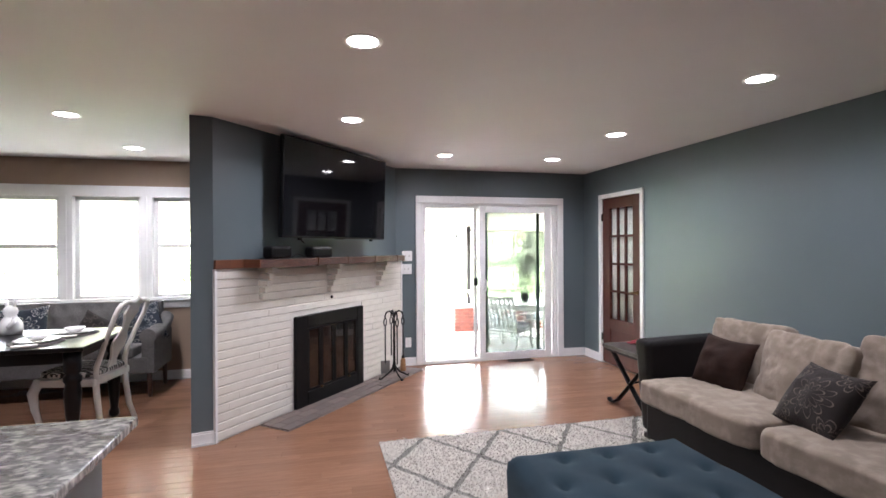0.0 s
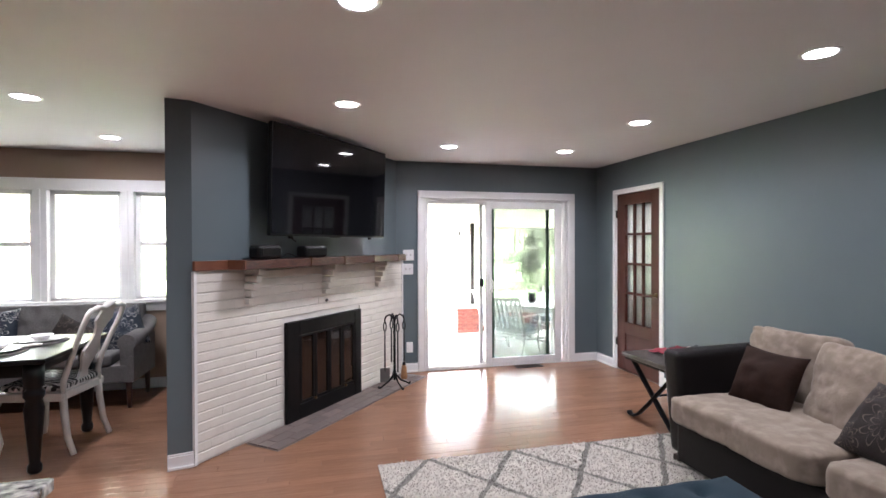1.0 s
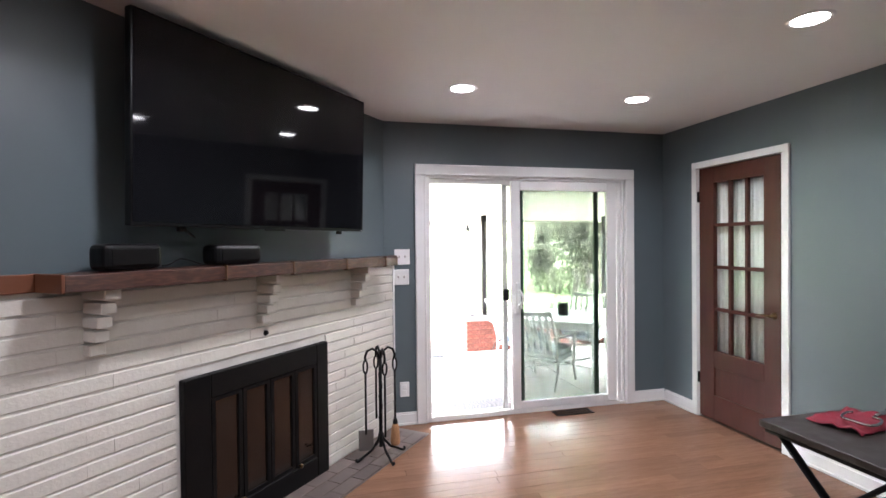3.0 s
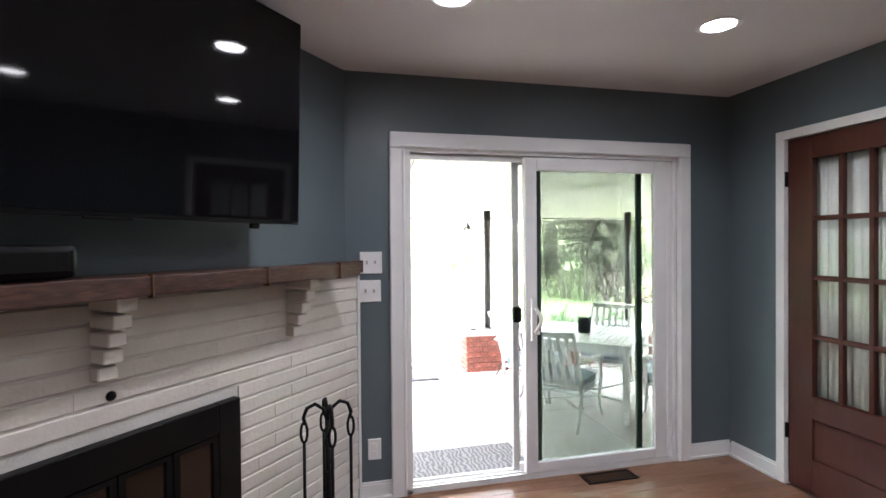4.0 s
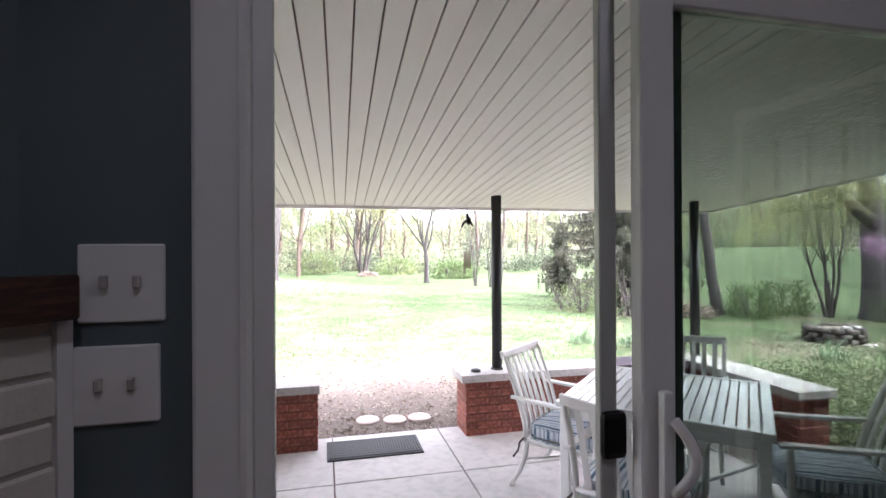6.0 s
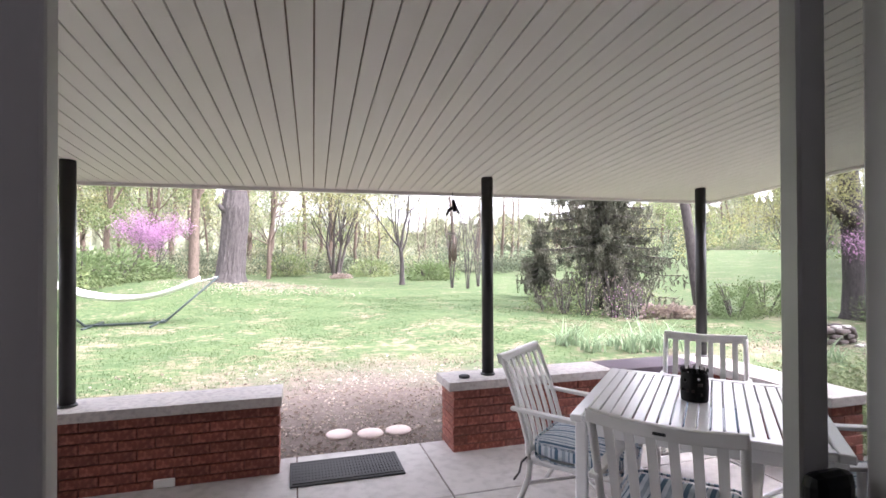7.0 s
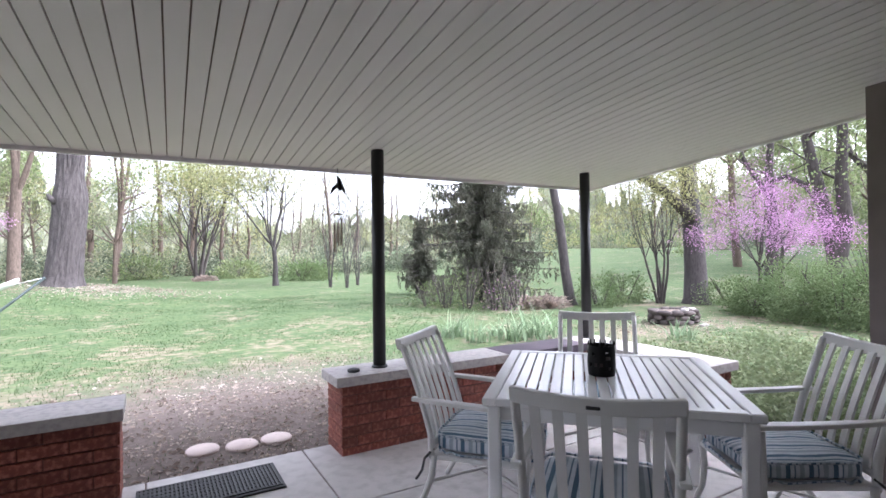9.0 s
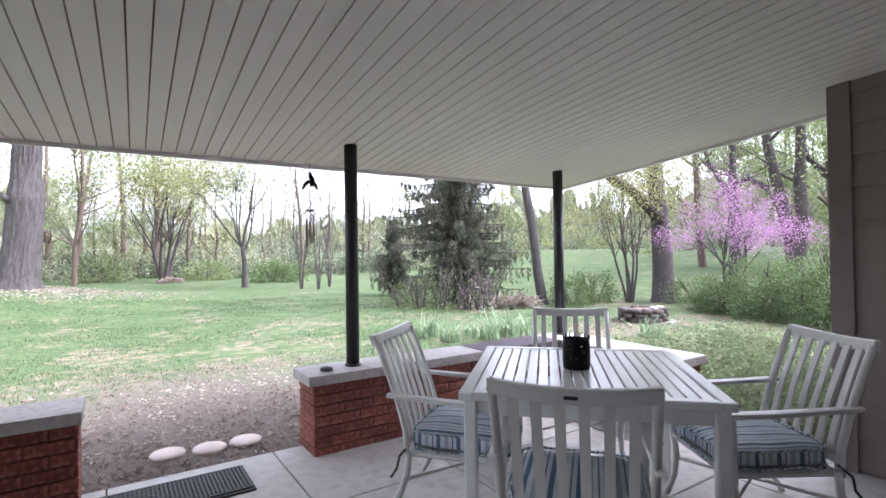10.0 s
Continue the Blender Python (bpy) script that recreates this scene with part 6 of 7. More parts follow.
for k, (b, d, s) in enumerate(((17.6, 21, 31), (19.4, 20.5, 32), (20.6, 22, 33))):
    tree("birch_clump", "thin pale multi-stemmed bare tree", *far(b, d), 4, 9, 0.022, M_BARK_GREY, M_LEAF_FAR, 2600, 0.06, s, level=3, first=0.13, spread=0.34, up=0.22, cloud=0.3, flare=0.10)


def spruce(name, label, x, y, h, w, seed, whorls=26, base=0.4, lobe=0.0, strands=10):
    """A drooping spruce: arched boughs in whorls with needle strands hanging from them; lobe lengthens the lower boughs to one side."""
    rnd = random.Random(seed)
    t = thing(name, label, "tree", m=pose(x, y, ground_z(x, y) - 0.05))
    part("trunk", tube(bmesh.new(), [(0, 0, 0), (0.03, 0, h * 0.5), (0, 0, h)], [0.2, 0.13, 0.02], 10), M_BARK_DARK, t)
    bm, cs = bmesh.new(), []
    rg = np.random.default_rng(seed)
    for k in range(whorls):
        f = (k / whorls) ** 1.25
        z = base + (h - base) * f
        ln = w * (1 - f) ** 1.15
        for b in range(9 if lobe and 1.6 < z < 3.8 else 7):
            a = 2 * math.pi * (b / 7) + rnd.uniform(-0.45, 0.45) if b < 7 else 2.53 + rnd.uniform(-0.7, 0.7)
            toward = max(0.0, math.cos(a - 2.53)) ** 2
            l = ln * rnd.uniform(0.4, 1.3) * (1 + lobe * toward * math.exp(-((z - 2.4) / 0.7) ** 2))
            droop = 0.50 * (1 - 0.5 * f)

            def at(q):
                return Vector((math.cos(a) * l * q, math.sin(a) * l * q, max(0.15, z + l * (0.16 * q - droop * q * q + 0.26 * q ** 4))))
            tube(bm, [at(q) for q in (0.0, 0.25, 0.5, 0.75, 1.0)], [0.032, 0.026, 0.019, 0.012, 0.006], 4, cap=False)
            for q in np.linspace(0.10, 1.0, strands):
                p = at(q)
                side = rnd.uniform(-1, 1) * 0.20 * (1.2 - 0.6 * q)
                drop = rnd.uniform(0.12, 0.55) * (1.1 - 0.5 * f) * (1.15 - 0.55 * q) * (1 - 0.55 * toward * min(1.0, lobe))
                ox, oy = -math.sin(a) * side, math.cos(a) * side
                for j in range(12):
                    u = j / 11
                    cs.append((p.x + ox * (0.4 + 0.6 * u) + rg.normal() * 0.028, p.y + oy * (0.4 + 0.6 * u) + rg.normal() * 0.028, max(0.1, p.z - drop * u)))
    tagged(part("bough_mass", bm, M_BARK_DARK, t), kind="stuff")
    ob = new("needles", quads("needles", cs, 0.17, M_NEEDLE, seed, 0.0, 0.24, 1.5))
    ob.parent = t
    return t


spruce("norway_spruce", "large dark drooping spruce with hanging boughs", 9.40, 18.26, 9.0, 1.72, 41, 30, 0.6, 0.75, 12)
spruce("small_spruce", "smaller dark spruce beside the large one", *far(27.8, 16.6), 2.7, 0.75, 43, 11, 0.6, 0.0, 7)
tree("leaning_tree", "leaning grey trunk beside the spruce", *far(44.6, 13.2), 1, 9, 0.125, M_BARK_GREY, M_LEAF_SPRING, 2200, 0.10, 51, lean=(-0.18, 0.08), first=0.5, level=3)
tree("serviceberry_tree", "slender multi-stemmed tree with pale green leaves", *far(53.6, 14.0), 5, 4.4, 0.035, M_BARK_DARK, M_LEAF_YELLOW, 11000, 0.052, 52, level=3, first=0.28, spread=0.6, cloud=0.24, low=0.3, flare=0.2)
t = tree("walnut_tree", "large tree with dark ridged trunk and a low limb", *far(57.0, 14.3), 1, 12, 0.28, M_BARK_GREY, M_LEAF_SPRING, 3500, 0.11, 53, level=3, first=0.33, spread=0.6, lean=(-0.02, 0.03))
bm = bmesh.new()
tube(bm, [(0, 0, 2.2), (-0.5, 0.5, 3.0), (-1.0, 1.0, 3.5), (-1.8, 1.7, 4.3)], [0.16, 0.13, 0.11, 0.07], 8)
part("limb", bm, M_BARK_DARK, t)
tree("redbud_tree", "spreading redbud tree in bright pink blossom", *far(62.6, 13.2), 4, 3.3, 0.045, M_BARK_DARK, M_LEAF_PINK, 12500, 0.034, 54, level=3, first=0.28, spread=0.72, up=0.0, cloud=0.11, low=0.36, lean=(0.10, -0.16), flare=0.22)


def forked_tree(x, y, limbs, seed, leaves):
    """A dark woodland tree from explicit limbs: (points as (right of the trunk, height), radii)."""
    rnd = random.Random(seed)
    t = thing("locust_tree", "dark forked woodland tree with twisting limbs", "tree", m=pose(x, y, ground_z(x, y) - 0.1))
    rx, ry = (y - EYE[1]) / math.hypot(x - EYE[0], y - EYE[1]), -(x - EYE[0]) / math.hypot(x - EYE[0], y - EYE[1])
    bm, tips = bmesh.new(), []
    for pts, r0, r1 in limbs:
        ps = [Vector((rx * u + 0.12 * noise.noise(Vector((u, h, seed))), ry * u + 0.2 * noise.noise(Vector((h, u, seed))), h)) for u, h in pts]
        tube(bm, ps, [r0 + (r1 - r0) * i / (len(ps) - 1) for i in range(len(ps))], 10, cap=False)
        for i in range(1, len(ps)):
            if ps[i].z > 2.2:
                a = rnd.uniform(0, 6.28)
                grow(bm, ps[i], Vector((math.cos(a), math.sin(a), 0.35)), rnd.uniform(1.2, 2.2), r1 * 0.5, 2, tips, rnd, 0.75, 0.05, 3, 5, 0.28)
    part("trunk", bm, M_BARK_DARK, t)
    rg = np.random.default_rng(seed)
    tp = np.array([tuple(v) for v in tips])
    ob = new("crown", quads("crown", tp[rg.integers(0, len(tp), leaves)] + rg.normal(size=(leaves, 3)) * 0.3, 0.085, M_LEAF_SPRING, seed))
    ob.parent = t


forked_tree(*far(68.4, 17.0), [([(0, 0), (0.02, 0.7), (-0.05, 1.4), (-0.22, 2.3), (-0.40, 3.2), (-0.55, 4.4), (-0.7, 6.5)], 0.24, 0.10), ([(0.03, 1.2), (0.14, 2.2), (0.12, 3.2), (0.22, 4.6), (0.3, 7.0)], 0.20, 0.09),
                               ([(-0.6, 3.1), (-1.1, 3.45), (-1.5, 3.3), (-1.9, 2.9)], 0.09, 0.03)], 61, 1500)
forked_tree(*far(71.0, 17.4), [([(0, 0), (0.05, 1.2), (0.15, 2.4), (0.08, 3.4), (0.2, 4.8), (0.3, 7.0)], 0.24, 0.09), ([(0.1, 2.2), (0.5, 3.0), (0.8, 3.9), (1.0, 5.4)], 0.13, 0.05), ([(0.1, 3.2), (-0.4, 3.9), (-0.7, 4.9)], 0.10, 0.04)], 62, 1300)
forked_tree(*far(63.4, 23), [([(0, 0), (0.1, 2.0), (0.0, 4.0), (0.2, 8.0)], 0.24, 0.09), ([(0.05, 3.0), (-0.8, 4.6), (-1.2, 6.0)], 0.12, 0.04)], 64, 1600)
forked_tree(*far(75.5, 15), [([(0, 0), (-0.05, 2.0), (0.1, 4.0), (0.2, 7.0)], 0.2, 0.08)], 63, 900)

for k, (b, d, rx, ry, h, n) in enumerate(((62.5, 12.6, 0.9, 0.8, 1.0, 2600), (65.5, 12.2, 1.1, 0.9, 1.15, 3200), (68.5, 11.8, 1.1, 0.9, 1.2, 3200), (71.5, 11.4, 1.1, 0.9, 1.25, 3200), (74.5, 11.2, 1.1, 0.9, 1.2, 2400), (60.0, 14.5, 0.9, 0.8, 0.9, 1600),
                                          (47.5, 13.0, 0.7, 0.6, 0.75, 1300), (50.0, 14.0, 0.7, 0.7, 0.9, 1300))):
    bush("leafy_shrub", "dense fresh green shrub along the lawn edge", *far(b, d), rx * (0.85 + 0.3 * (k * 0.37 % 1)), ry, h * (0.75 + 0.5 * (k * 0.618 % 1)), M_LEAF_GREEN, n * 3, 0.048, 70 + k)
for k, (b, d, h) in enumerate(((30.5, 12.4, 0.9), (33.0, 12.2, 1.1), (36.0, 12.0, 1.2), (38.6, 12.0, 0.9), (28.5, 13.0, 0.7))):
    bush("thin_shrub", "thin spring shrub at the foot of the spruce", *far(b, d), 0.6, 0.5, h, M_LEAF_SPRING if k != 2 else M_TWIG, 480 if k != 2 else 160, 0.05, 90 + k)
bush("pink_shrub", "small shrub with pinkish buds by the spruce", *far(37.5, 11.9), 0.5, 0.4, 0.9, M_LEAF_PINK, 150, 0.045, 99)
for k, (b, d) in enumerate(((40.2, 12.3), (42.0, 12.4), (4.9, 29.0))):
    bush("brush_pile", "heap of dry brown twigs and brush", *far(b, d), 0.55, 0.4, 0.3, M_TWIG, 900, 0.13, 110 + k, stems=False)

# the farthest woods: a ragged belt of green beyond everything, haze put into its pale colour
bm = bmesh.new()
prev = None
for k in range(900):
    b = -50 + 145 * k / 899
    hi = 22.0 if b < -4 else (8.5 if b < 34 else 13.0)
    soft_k = max(0.0, min(1.0, (b + 9) / 8))
    hi = hi if b < -9 or b > -1 else 22 * (1 - soft_k) + 8.5 * soft_k
    hi *= 0.8 + 0.5 * noise.noise(Vector((b * 0.35, 0, 0))) + 0.35 * noise.noise(Vector((b * 1.9, 3, 0))) + 0.22 * noise.noise(Vector((b * 7.0, 5, 0)))
    x, y = far(b, 112)
    z0 = ground_z(x, y) - 1
    cur = [bm.verts.new((x + 3 * noise.noise(Vector((b * 2, j, 0))), y + 3 * noise.noise(Vector((b * 2, j, 9))), z0 + (hi + 1) * j / 5)) for j in range(6)]
    if prev:
        for j in range(5):
            bm.faces.new((prev[j], cur[j], cur[j + 1], prev[j + 1]))
    prev = cur
struct("backdrop", bm, mat("distant_woods_hazed", (0.20, 0.215, 0.145), (0.28, 0.275, 0.205), 1.0, scale=0.35, c3=(0.13, 0.145, 0.10), fine=1.1, spec=0.0), "distant belt of spring woods, paled as by haze", "woods")

# woods in the distance: uncountable
rg, rnd = np.random.default_rng(7), random.Random(7)
bm, masses = bmesh.new(), {"pale": [], "fresh": [], "yellow": [], "dark": []}


def mass(kind, c):
    masses[kind].append(c)


for k in range(112):
    b = -36 + 124 * (k + rg.uniform(0, 1)) / 112
    open_side = 5 < b < 34
    d = rg.uniform(27, 56) if b < -1 else (rg.uniform(36, 62) if b < 34 else (rg.uniform(60, 92) if b < 60 else rg.uniform(25, 58)))
    x, y = far(b, d)
    z = ground_z(x, y)
    h = rg.uniform(5.5, 10.5) if open_side else rg.uniform(9, 15)
    r0 = rg.uniform(0.07, 0.17) * (h / 10)
    dx, dy = rg.normal(size=2) * 0.05 * h
    pts = [Vector((x + dx * f + 0.15 * rg.normal(), y + dy * f, z - 0.2 + h * f)) for f in (0, 0.2, 0.4, 0.6, 0.8, 1.0)]
    tube(bm, pts, [r0 * 1.2, r0, r0 * 0.85, r0 * 0.6, r0 * 0.35, 0.02], 6, cap=False)
    tips = []
    for q in range(6):
        a = rg.uniform(0, 6.28)
        grow(bm, pts[1 + q % 4], Vector((math.cos(a), math.sin(a), rg.uniform(0.3, 1.1))), h * rg.uniform(0.16, 0.27), r0 * 0.4, 2, tips, rnd, 0.6, 0.10, 3, 4)
    tp = np.array([tuple(v) for v in tips])
    m_ = int(rg.uniform(350, 1500) if open_side else rg.uniform(1100, 2600))
    kind = ("pale", "yellow", "pale", "fresh")[k % 4] if open_side else ("pale", "fresh", "yellow", "fresh")[k % 4]
    mass(kind, tp[rg.integers(0, len(tp), m_)] + rg.normal(size=(m_, 3)) * np.array([0.5, 0.5, 0.35]))
tagged(ob_of("far_trunks", bm, M_BARK_BROWN), "bare trunks and limbs of the distant woods", "woods", kind="stuff")


def clump(kind, b, d, w, h, lift, m_):
    """A lumpy cloud of leaves w wide and h high whose foot is lifted off the ground."""
    x, y = far(b, d)
    u = rg.normal(size=(m_, 3))
    u = u / np.linalg.norm(u, axis=1)[:, None] * rg.uniform(0.15, 1.0, (m_, 1)) ** 0.5
    c = u * np.array([w, w, h * 0.5]) * (1 + 0.4 * np.sin(u[:, :1] * 6 + w * 9) * np.cos(u[:, 1:2] * 5 + h * 7)) + rg.normal(size=(m_, 3)) * 0.08
    c[:, 2] = np.abs(c[:, 2] + h * 0.4) + lift + ground_z(x, y)
    mass(kind, c + np.array([x, y, 0]))


for k in range(190):
    b = -36 + 124 * (k + rg.uniform(0, 1)) / 190
    high = b < -3 or b > 60
    d = rg.uniform(42, 78) if not 38 < b < 60 else rg.uniform(74, 98)
    clump(("pale", "pale", "yellow", "dark")[int(rg.integers(0, 4))], b, d, rg.uniform(1.2, 3.0), rg.uniform(1.2, 3.0), rg.uniform(0.5, 6.5) if high else rg.uniform(0.2, 2.6), 420)
for k in range(80):
    b = rg.uniform(37, 62)
    clump(("fresh", "yellow", "pale", "dark")[k % 4], b, rg.uniform(26, 70), rg.uniform(0.5, 1.5), rg.uniform(0.7, 2.6), rg.uniform(0.0, 1.2) if k % 3 else rg.uniform(1.0, 5.0), 260)
for k in range(60):
    clump(("pale", "fresh")[k % 2], rg.uniform(-6, 8), rg.uniform(36, 60), rg.uniform(0.8, 2.0), rg.uniform(0.8, 2.0), rg.uniform(0.4, 7.5), 300)
for k in range(150):
    b = rg.uniform(-42, -7) if k % 2 else rg.uniform(60, 84)
    clump("fresh", b, rg.uniform(25, 38) if k % 2 else rg.uniform(21, 36), rg.uniform(0.7, 1.6), rg.uniform(0.7, 1.6), rg.uniform(0.2, 8.0) if k % 2 else rg.uniform(0.8, 5.5), 420)
for k in range(330):
    b = -34 + 122 * (k + rg.uniform(0, 1)) / 330
    d = rg.uniform(33, 44) if b < 40 else (rg.uniform(60, 75) if b < 58 else rg.uniform(36, 60))
    clump("dark" if rg.random() < 0.6 else "pale", b, d, rg.uniform(0.6, 1.9), rg.uniform(0.6, 2.4), 0.0, 300)
for kind, name, m_, label in (("pale", "far_foliage", M_LEAF_FAR, "spring foliage of the distant woods, paled as by haze"), ("fresh", "woodland_foliage", M_LEAF_SPRING, "fresh green foliage of the nearer woods"),
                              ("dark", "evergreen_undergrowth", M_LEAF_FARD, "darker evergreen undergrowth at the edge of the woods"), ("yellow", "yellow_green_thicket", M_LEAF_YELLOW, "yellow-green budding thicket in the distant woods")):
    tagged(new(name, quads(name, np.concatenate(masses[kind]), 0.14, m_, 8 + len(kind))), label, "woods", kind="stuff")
for k, (b, d, w, h) in enumerate(((8.2, 31, 1.3, 1.2), (14.6, 27, 1.2, 1.1), (16.0, 27.5, 1.0, 1.0), (-1.0, 33, 1.5, 1.5), (-17, 20.5, 1.4, 1.3), (-20, 19.5, 1.4, 1.4), (-23.5, 18.5, 1.4, 1.5), (-14.5, 23, 1.1, 0.9))):
    bush("round_bush", "rounded light green bush at the lawn edge", *far(b, d), w, w, h, M_LEAF_GREEN if k % 3 else M_LEAF_SPRING, 1500, 0.14, 130 + k)

# iris clumps by the wall
M_IRIS = leaf("iris_leaves", (0.16, 0.23, 0.13), (0.23, 0.29, 0.18))
for k, (b, d) in enumerate(((31.4, 8.2), (34.0, 7.8), (36.2, 8.4), (38.2, 8.0), (41.2, 8.3), (55.6, 8.6))):
    rnd = random.Random(k + 5)
    x, y = far(b, d)
    ic = thing("iris_clump", "clump of grey-green sword-shaped iris leaves", "plant", "iris clumps", pose(x, y, ground_z(x, y)))
    bm = bmesh.new()
    big = (0.9, 0.75, 0.55, 1.0, 1.15, 0.8)[k]
    for j in range(int(44 * big)):
        a, l, o = rnd.uniform(0, 6.28), rnd.uniform(0.30, 0.66) * big, rnd.uniform(0.25, 1.3)
        bxp, byp = rnd.uniform(-0.2, 0.2) * big, rnd.uniform(-0.2, 0.2) * big
        sx, sy = -math.sin(a) * 0.018, math.cos(a) * 0.018
        prev = None
        for q in (0, 0.35, 0.7, 1.0):
            px_, py_, pz_ = bxp + math.cos(a) * l * o * q * q, byp + math.sin(a) * l * o * q * q, l * (q - 0.35 * o * q * q)
            w = 1 - q * 0.92
            cur = [bm.verts.new((px_ + sx * w, py_ + sy * w, pz_)), bm.verts.new((px_ - sx * w, py_ - sy * w, pz_))]
            if prev:
                bm.faces.new((prev[0], prev[1], cur[1], cur[0]))
            prev = cur
    part("leaves", bm, M_IRIS, ic)

# stone ring with pale stones on top
x, y = far(54.8, 10.5)
ring = thing("stone_planter", "low round planter of rough dark stones with pale stones", "planter", m=pose(x, y, ground_z(x, y)))
M_ROCK = mat("field_stone", (0.040, 0.031, 0.028), (0.065, 0.05, 0.045), 0.9, scale=8, island=0.3, bump=0.5)
M_PALE = mat("pale_stone", (0.36, 0.33, 0.31), (0.28, 0.255, 0.24), 0.85, scale=8, bump=0.3)
rnd = random.Random(12)
for r in range(3):
    for k in range(11):
        a = 2 * math.pi * (k + 0.5 * (r % 2)) / 11
        c = part("stone", cushion(rnd.uniform(0.15, 0.27), 0.16, rnd.uniform(0.075, 0.115), 0.2, 3, k + r * 11, 0.022), M_ROCK, ring)
        c.matrix_basis = pose(0.40 * math.cos(a), 0.36 * math.sin(a), 0.045 + 0.085 * r, rnd.uniform(-6, 6), rnd.uniform(-6, 6), math.degrees(a) + 90)
part("soil", lathe([(0.36, 0.0), (0.36, 0.22), (0.001, 0.24)], 18), M_TWIG, ring)
for dx, dz, s in ((-0.10, 0.255, 0.14), (0.12, 0.255, 0.13), (0.0, 0.0, 0.10), (0.12, 0.0, 0.08)):
    c = part("pale_stone", cushion(s, s * 0.8, s * 0.55, 0.2, 4, dx, 0.008), M_PALE, ring)
    c.matrix_basis = pose(dx * 1.0, -0.30 if dz > 0.1 else -0.58, dz + 0.02)

# hammock on its stand
hm = thing("hammock_stand", "white cloth hammock on a dark green steel stand", "hammock")
hz = ground_z(-2.0, 18.75)
M_STAND = mat("dark_green_steel", (0.018, 0.03, 0.028), rough=0.5, metal=0.2)
part("stand_tube", tube(bmesh.new(), [(-3.75, 18.5, hz + 1.02), (-2.72, 18.7, hz + 0.03), (-1.28, 18.85, hz + 0.03), (-0.22, 19.0, hz + 1.0)], 0.026, 8), M_STAND, hm)
for x in (-2.6, -1.4):
    part("cross_foot", tube(bmesh.new(), [(x, 18.2, hz + 0.02), (x, 19.35, hz + 0.02)], 0.024, 8), M_STAND, hm)
bm = bmesh.new()
g = []
for i in range(25):
    q = i / 24
    x, y = -3.35 + 2.75 * q, 18.55 + 0.40 * q
    w = 0.40 * (math.sin(math.pi * min(max(q, 0.0), 1.0)) ** 0.35 if 0 < q < 1 else 0.12) + 0.03
    z = hz + 0.92 - 0.40 * (1 - (2 * q - 1) ** 2)
    g.append([bm.verts.new((x, y + w * v, z + 0.10 * abs(v) ** 1.6 - 0.02)) for v in (-1, -0.6, -0.2, 0.2, 0.6, 1)])
for a, b in zip(g, g[1:]):
    for k in range(5):
        bm.faces.new((a[k], a[k + 1], b[k + 1], b[k])).smooth = True
ob = part("hammock_cloth", bm, M_CHINA, hm, "white cloth bed")
ob.modifiers.new("thick", "SOLIDIFY").thickness = 0.012
for x0, x1, y0, y1, z1 in ((-3.75, -3.35, 18.5, 18.55, 0.9), (-0.22, -0.60, 19.0, 18.95, 0.9)):
    for v in (-1, 0, 1):
        part("rope", tube(bmesh.new(), [(x0, y0, hz + 1.0), (x1, y1 + 0.08 * v, hz + z1)], 0.006, 4), M_CHINA, hm)

# stepping stones, ivy, bare bed and grass
for k, (x, y) in enumerate(((1.80, 10.83), (2.045, 10.78), (2.28, 10.79))):
    s = tagged(ob_of("stepping_stone", lathe([(0.02, -0.03), (0.104, -0.03), (0.108, 0.0), (0.100, 0.010), (0.02, 0.012)], 26, (x, y, ground_z(x, y) + 0.012)), mat("pink_concrete", (0.52, 0.43, 0.39), (0.42, 0.34, 0.31), 0.85, scale=9, bump=0.3) if k == 0 else bpy.data.materials["pink_concrete"]), "round pale pink stepping stone in bare soil", "stepping stone", "stepping stones")
M_IVY = leaf("ivy_leaves", (0.10, 0.135, 0.065), (0.17, 0.19, 0.10))
rg = np.random.default_rng(17)
n = 30000
ix, iy = 5.15 + 4.6 * rg.random(n) ** 1.3, 8.3 + 3.0 * rg.random(n)
keep = (np.sin(ix * 3.1) * np.cos(iy * 2.7) * 0.4 + (iy - 8.3) / 3.0 < 0.95 + 0.2 * rg.normal(size=n)) & ~((ix < 5.2) & (iy > 9))
ix, iy = ix[keep], iy[keep]
iz = np.array([ground_z(a, b) for a, b in zip(ix, iy)]) + rg.random(len(ix)) ** 2 * 0.24
tagged(new("ivy_ground_cover", quads("ivy_ground_cover", np.stack([ix, iy, iz], 1), 0.045, M_IVY, 18, 0.4, 0.9)), "low ivy and periwinkle ground cover beside the patio", "ground cover", kind="stuff")


def bed(x, y):
    """1 in the bare soil by the patio opening, 0 in the lawn."""
    e = ((x - 2.2) / 2.3) ** 2 + ((y - 10.3) / 2.6) ** 2
    return 1 / (1 + np.exp((e - 1.0 + 0.35 * np.sin(x * 2.9 + 1) * np.cos(y * 2.3) + 0.3 * np.sin(x * 6.3) * np.cos(y * 5.1 + 1)) * 3.5))


M_LITTER = leaf("leaf_litter", (0.42, 0.36, 0.31), (0.17, 0.125, 0.10))
n = 22000
lx, ly = rg.uniform(-0.8, 5.2, n), rg.uniform(10.46, 14.0, n)
k = rg.random(n) < bed(lx, ly) * 0.8 + 0.04
ox, oy = far(-6.9, 18.2)
qx, qy = far(54.8, 10.2)
lx = np.concatenate([lx[k], ox + 1.0 + rg.normal(size=2600) * 1.25, qx + rg.normal(size=2200) * 0.85])
ly = np.concatenate([ly[k], oy - 0.3 + rg.normal(size=2600) * 0.75, qy + rg.normal(size=2200) * 0.55])
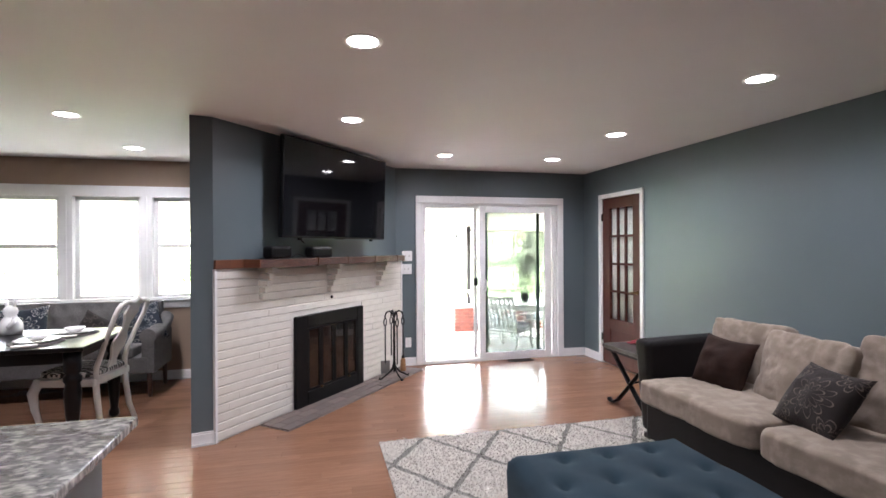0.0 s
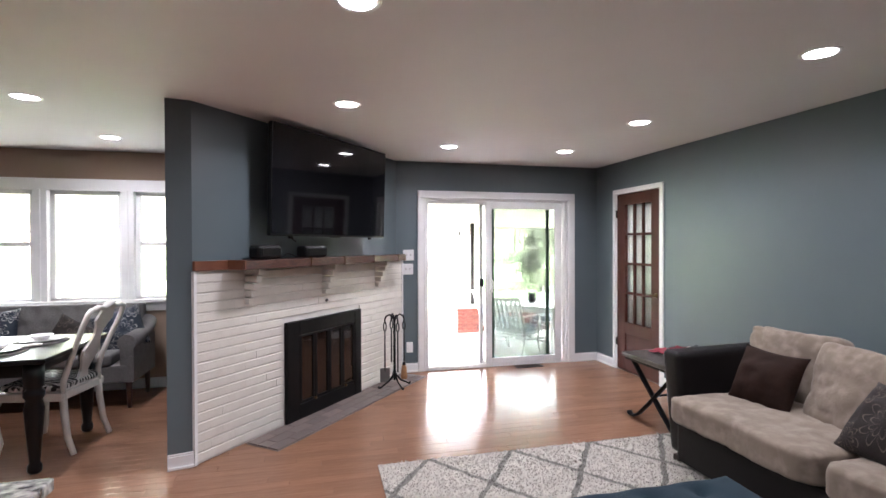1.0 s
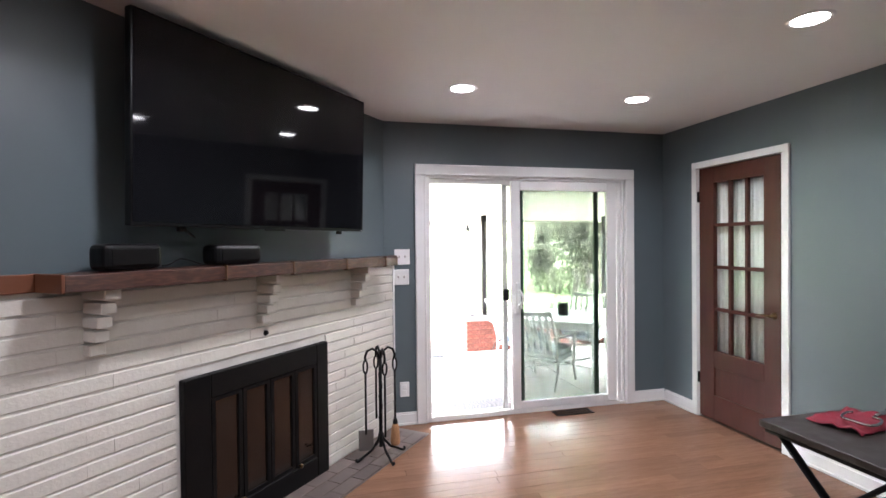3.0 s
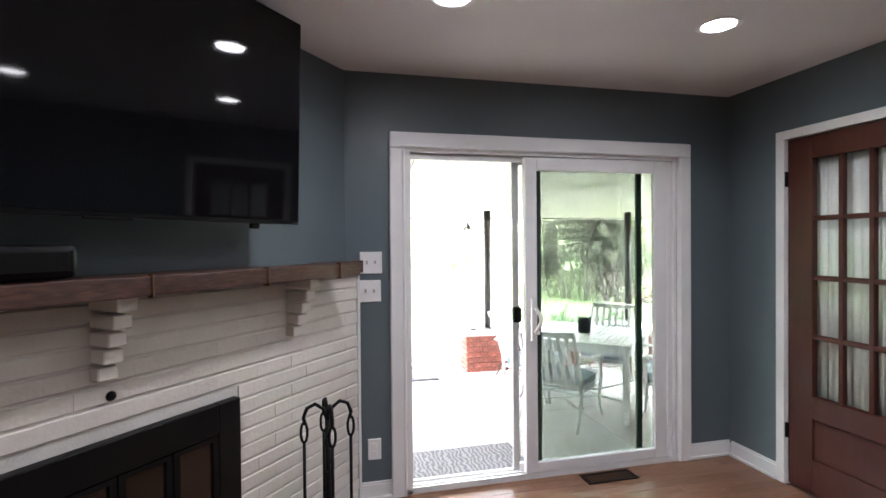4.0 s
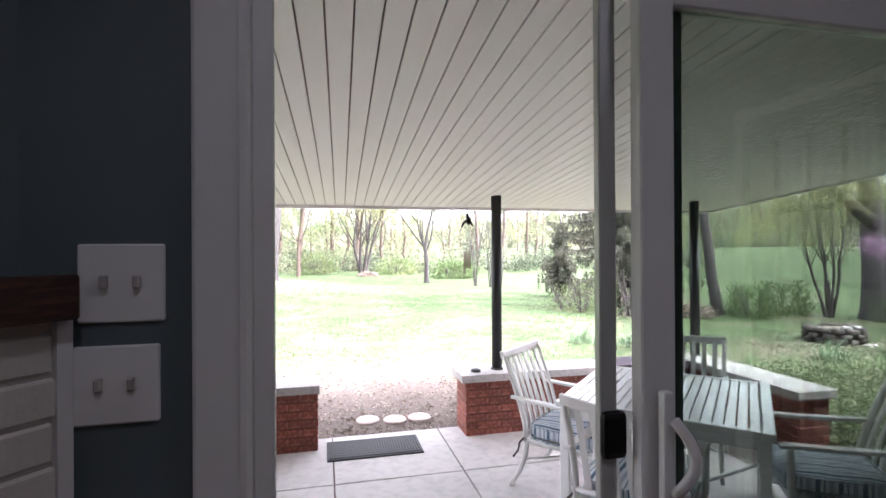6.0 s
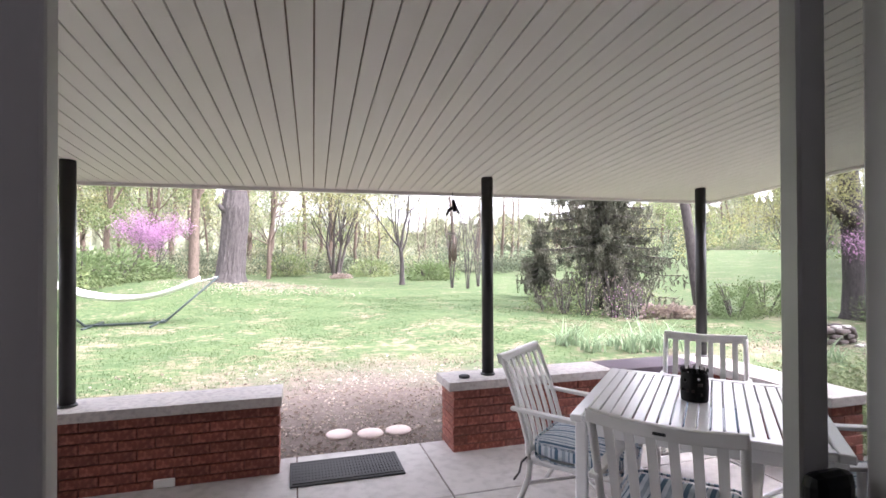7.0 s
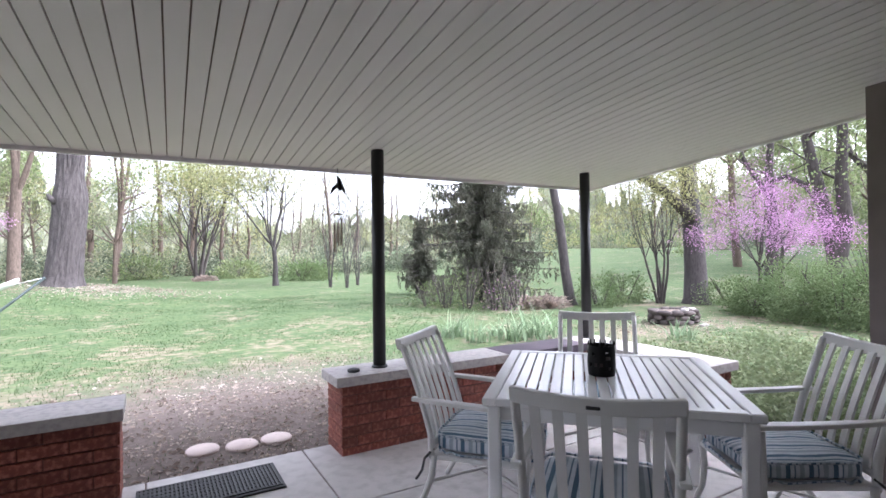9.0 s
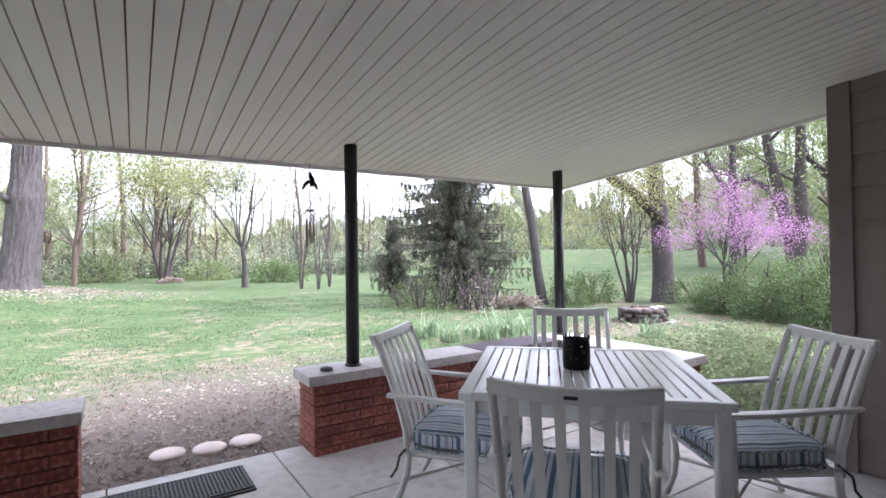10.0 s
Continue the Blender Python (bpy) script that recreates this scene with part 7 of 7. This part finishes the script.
lz = np.array([ground_z(a, b) for a, b in zip(lx, ly)]) + 0.008
tagged(new("leaf_litter", quads("leaf_litter", np.stack([lx, ly, lz], 1), np.where(ly > 14.5, 0.06, 0.012 + 0.045 * rg.random(len(lx)) ** 2), M_LITTER, 20, 0.9, 0.6)), "dry leaf litter and wood chips on the bare soil", "leaf litter", kind="stuff")
M_BLADE = leaf("grass_blades", (0.046, 0.079, 0.030), (0.076, 0.106, 0.045), 0.25)
n = 210000
gy = 10.5 + 13 * rg.random(n) ** 1.7
gx = -7 + 17 * rg.random(n)
patch = 0.6 * np.sin(gx * 1.3 + 2 * np.sin(gy * 0.9)) * np.cos(gy * 1.7 + np.sin(gx * 0.8)) + 0.5 * np.sin(gx * 3.7 + 3 * np.sin(gy * 2.3)) * np.cos(gy * 4.1 + 2 * np.sin(gx * 2.9))
k = (rg.random(n) > bed(gx, gy) * 0.97) & (rg.random(n) < 0.42 + 0.8 * patch) & ~((gx > 2.4) & (gx < 5.2) & (gy < 10.5))
gx, gy = gx[k], gy[k]
n = len(gx)
gz = np.array([ground_z(a, b) for a, b in zip(gx, gy)])
an, ln, wd = rg.uniform(0, 6.28, n), rg.uniform(0.012, 0.036, n), rg.uniform(0.0022, 0.004, n) * (1 + (gy - 10.5) * 0.10)
tip = np.stack([gx + np.cos(an) * ln * 0.5, gy + np.sin(an) * ln * 0.5, gz + ln], 1)
aa = np.stack([gx - np.sin(an) * wd, gy + np.cos(an) * wd, gz - 0.005], 1)
bb = np.stack([gx + np.sin(an) * wd, gy - np.cos(an) * wd, gz - 0.005], 1)
me = bpy.data.meshes.new("grass")
me.from_pydata(np.concatenate([aa, bb, tip]).tolist(), [], np.stack([np.arange(n), np.arange(n) + n, np.arange(n) + 2 * n], 1).tolist())
me.materials.append(M_BLADE)
tagged(new("grass", me), "short spring grass of the lawn", "grass", kind="stuff")

# ---- pieces: fireplace bricks, floor boards ----
course_bricks(fire_wall, FM, 2.672, 19, 0.012, 0.205, 0.008, M_BRICKW, hole=(0.79, 1.85, 0.0, 0.85), seed=3, head=0.0004)

floor = bpy.data.objects["floor"]
rnd = random.Random(21)
BW = 0.0825
board_me, rest = {}, bmesh.new()
y = BACK
while y < FAR + 0.03:
    x = LEFT - rnd.uniform(0, 1)
    while x < RIGHT:
        l = rnd.choice((0.5, 0.7, 0.9, 1.1, 1.3, 1.5))
        a, b = max(x, LEFT), min(x + l, RIGHT)
        w = min(BW, FAR + 0.035 - y)
        near = y > 2.2 and x > -1.3 and a + 0.02 < b
        if near:
            key = (round(b - a, 2), round(w, 4))
            if key not in board_me:
                bm = box(0, b - a - 0.0014, 0, w - 0.0012, -0.012, 0)
                me = bpy.data.meshes.new("floor_board")
                bm.to_mesh(me)
                bm.free()
                me.materials.append(M_FLOOR)
                board_me[key] = me
            o = new("floor_board", board_me[key])
            o.parent, o.location = floor, (a, y, rnd.uniform(-0.0003, 0.0003))
        elif b - a > 0.02:
            bx(rest, a, b - 0.0014, y, y + w - 0.0012, -0.012, 0)
        x += l
    y += BW
r = ob_of("floor_boards", rest, M_FLOORREST, floor)
tagged(r, kind="stuff")
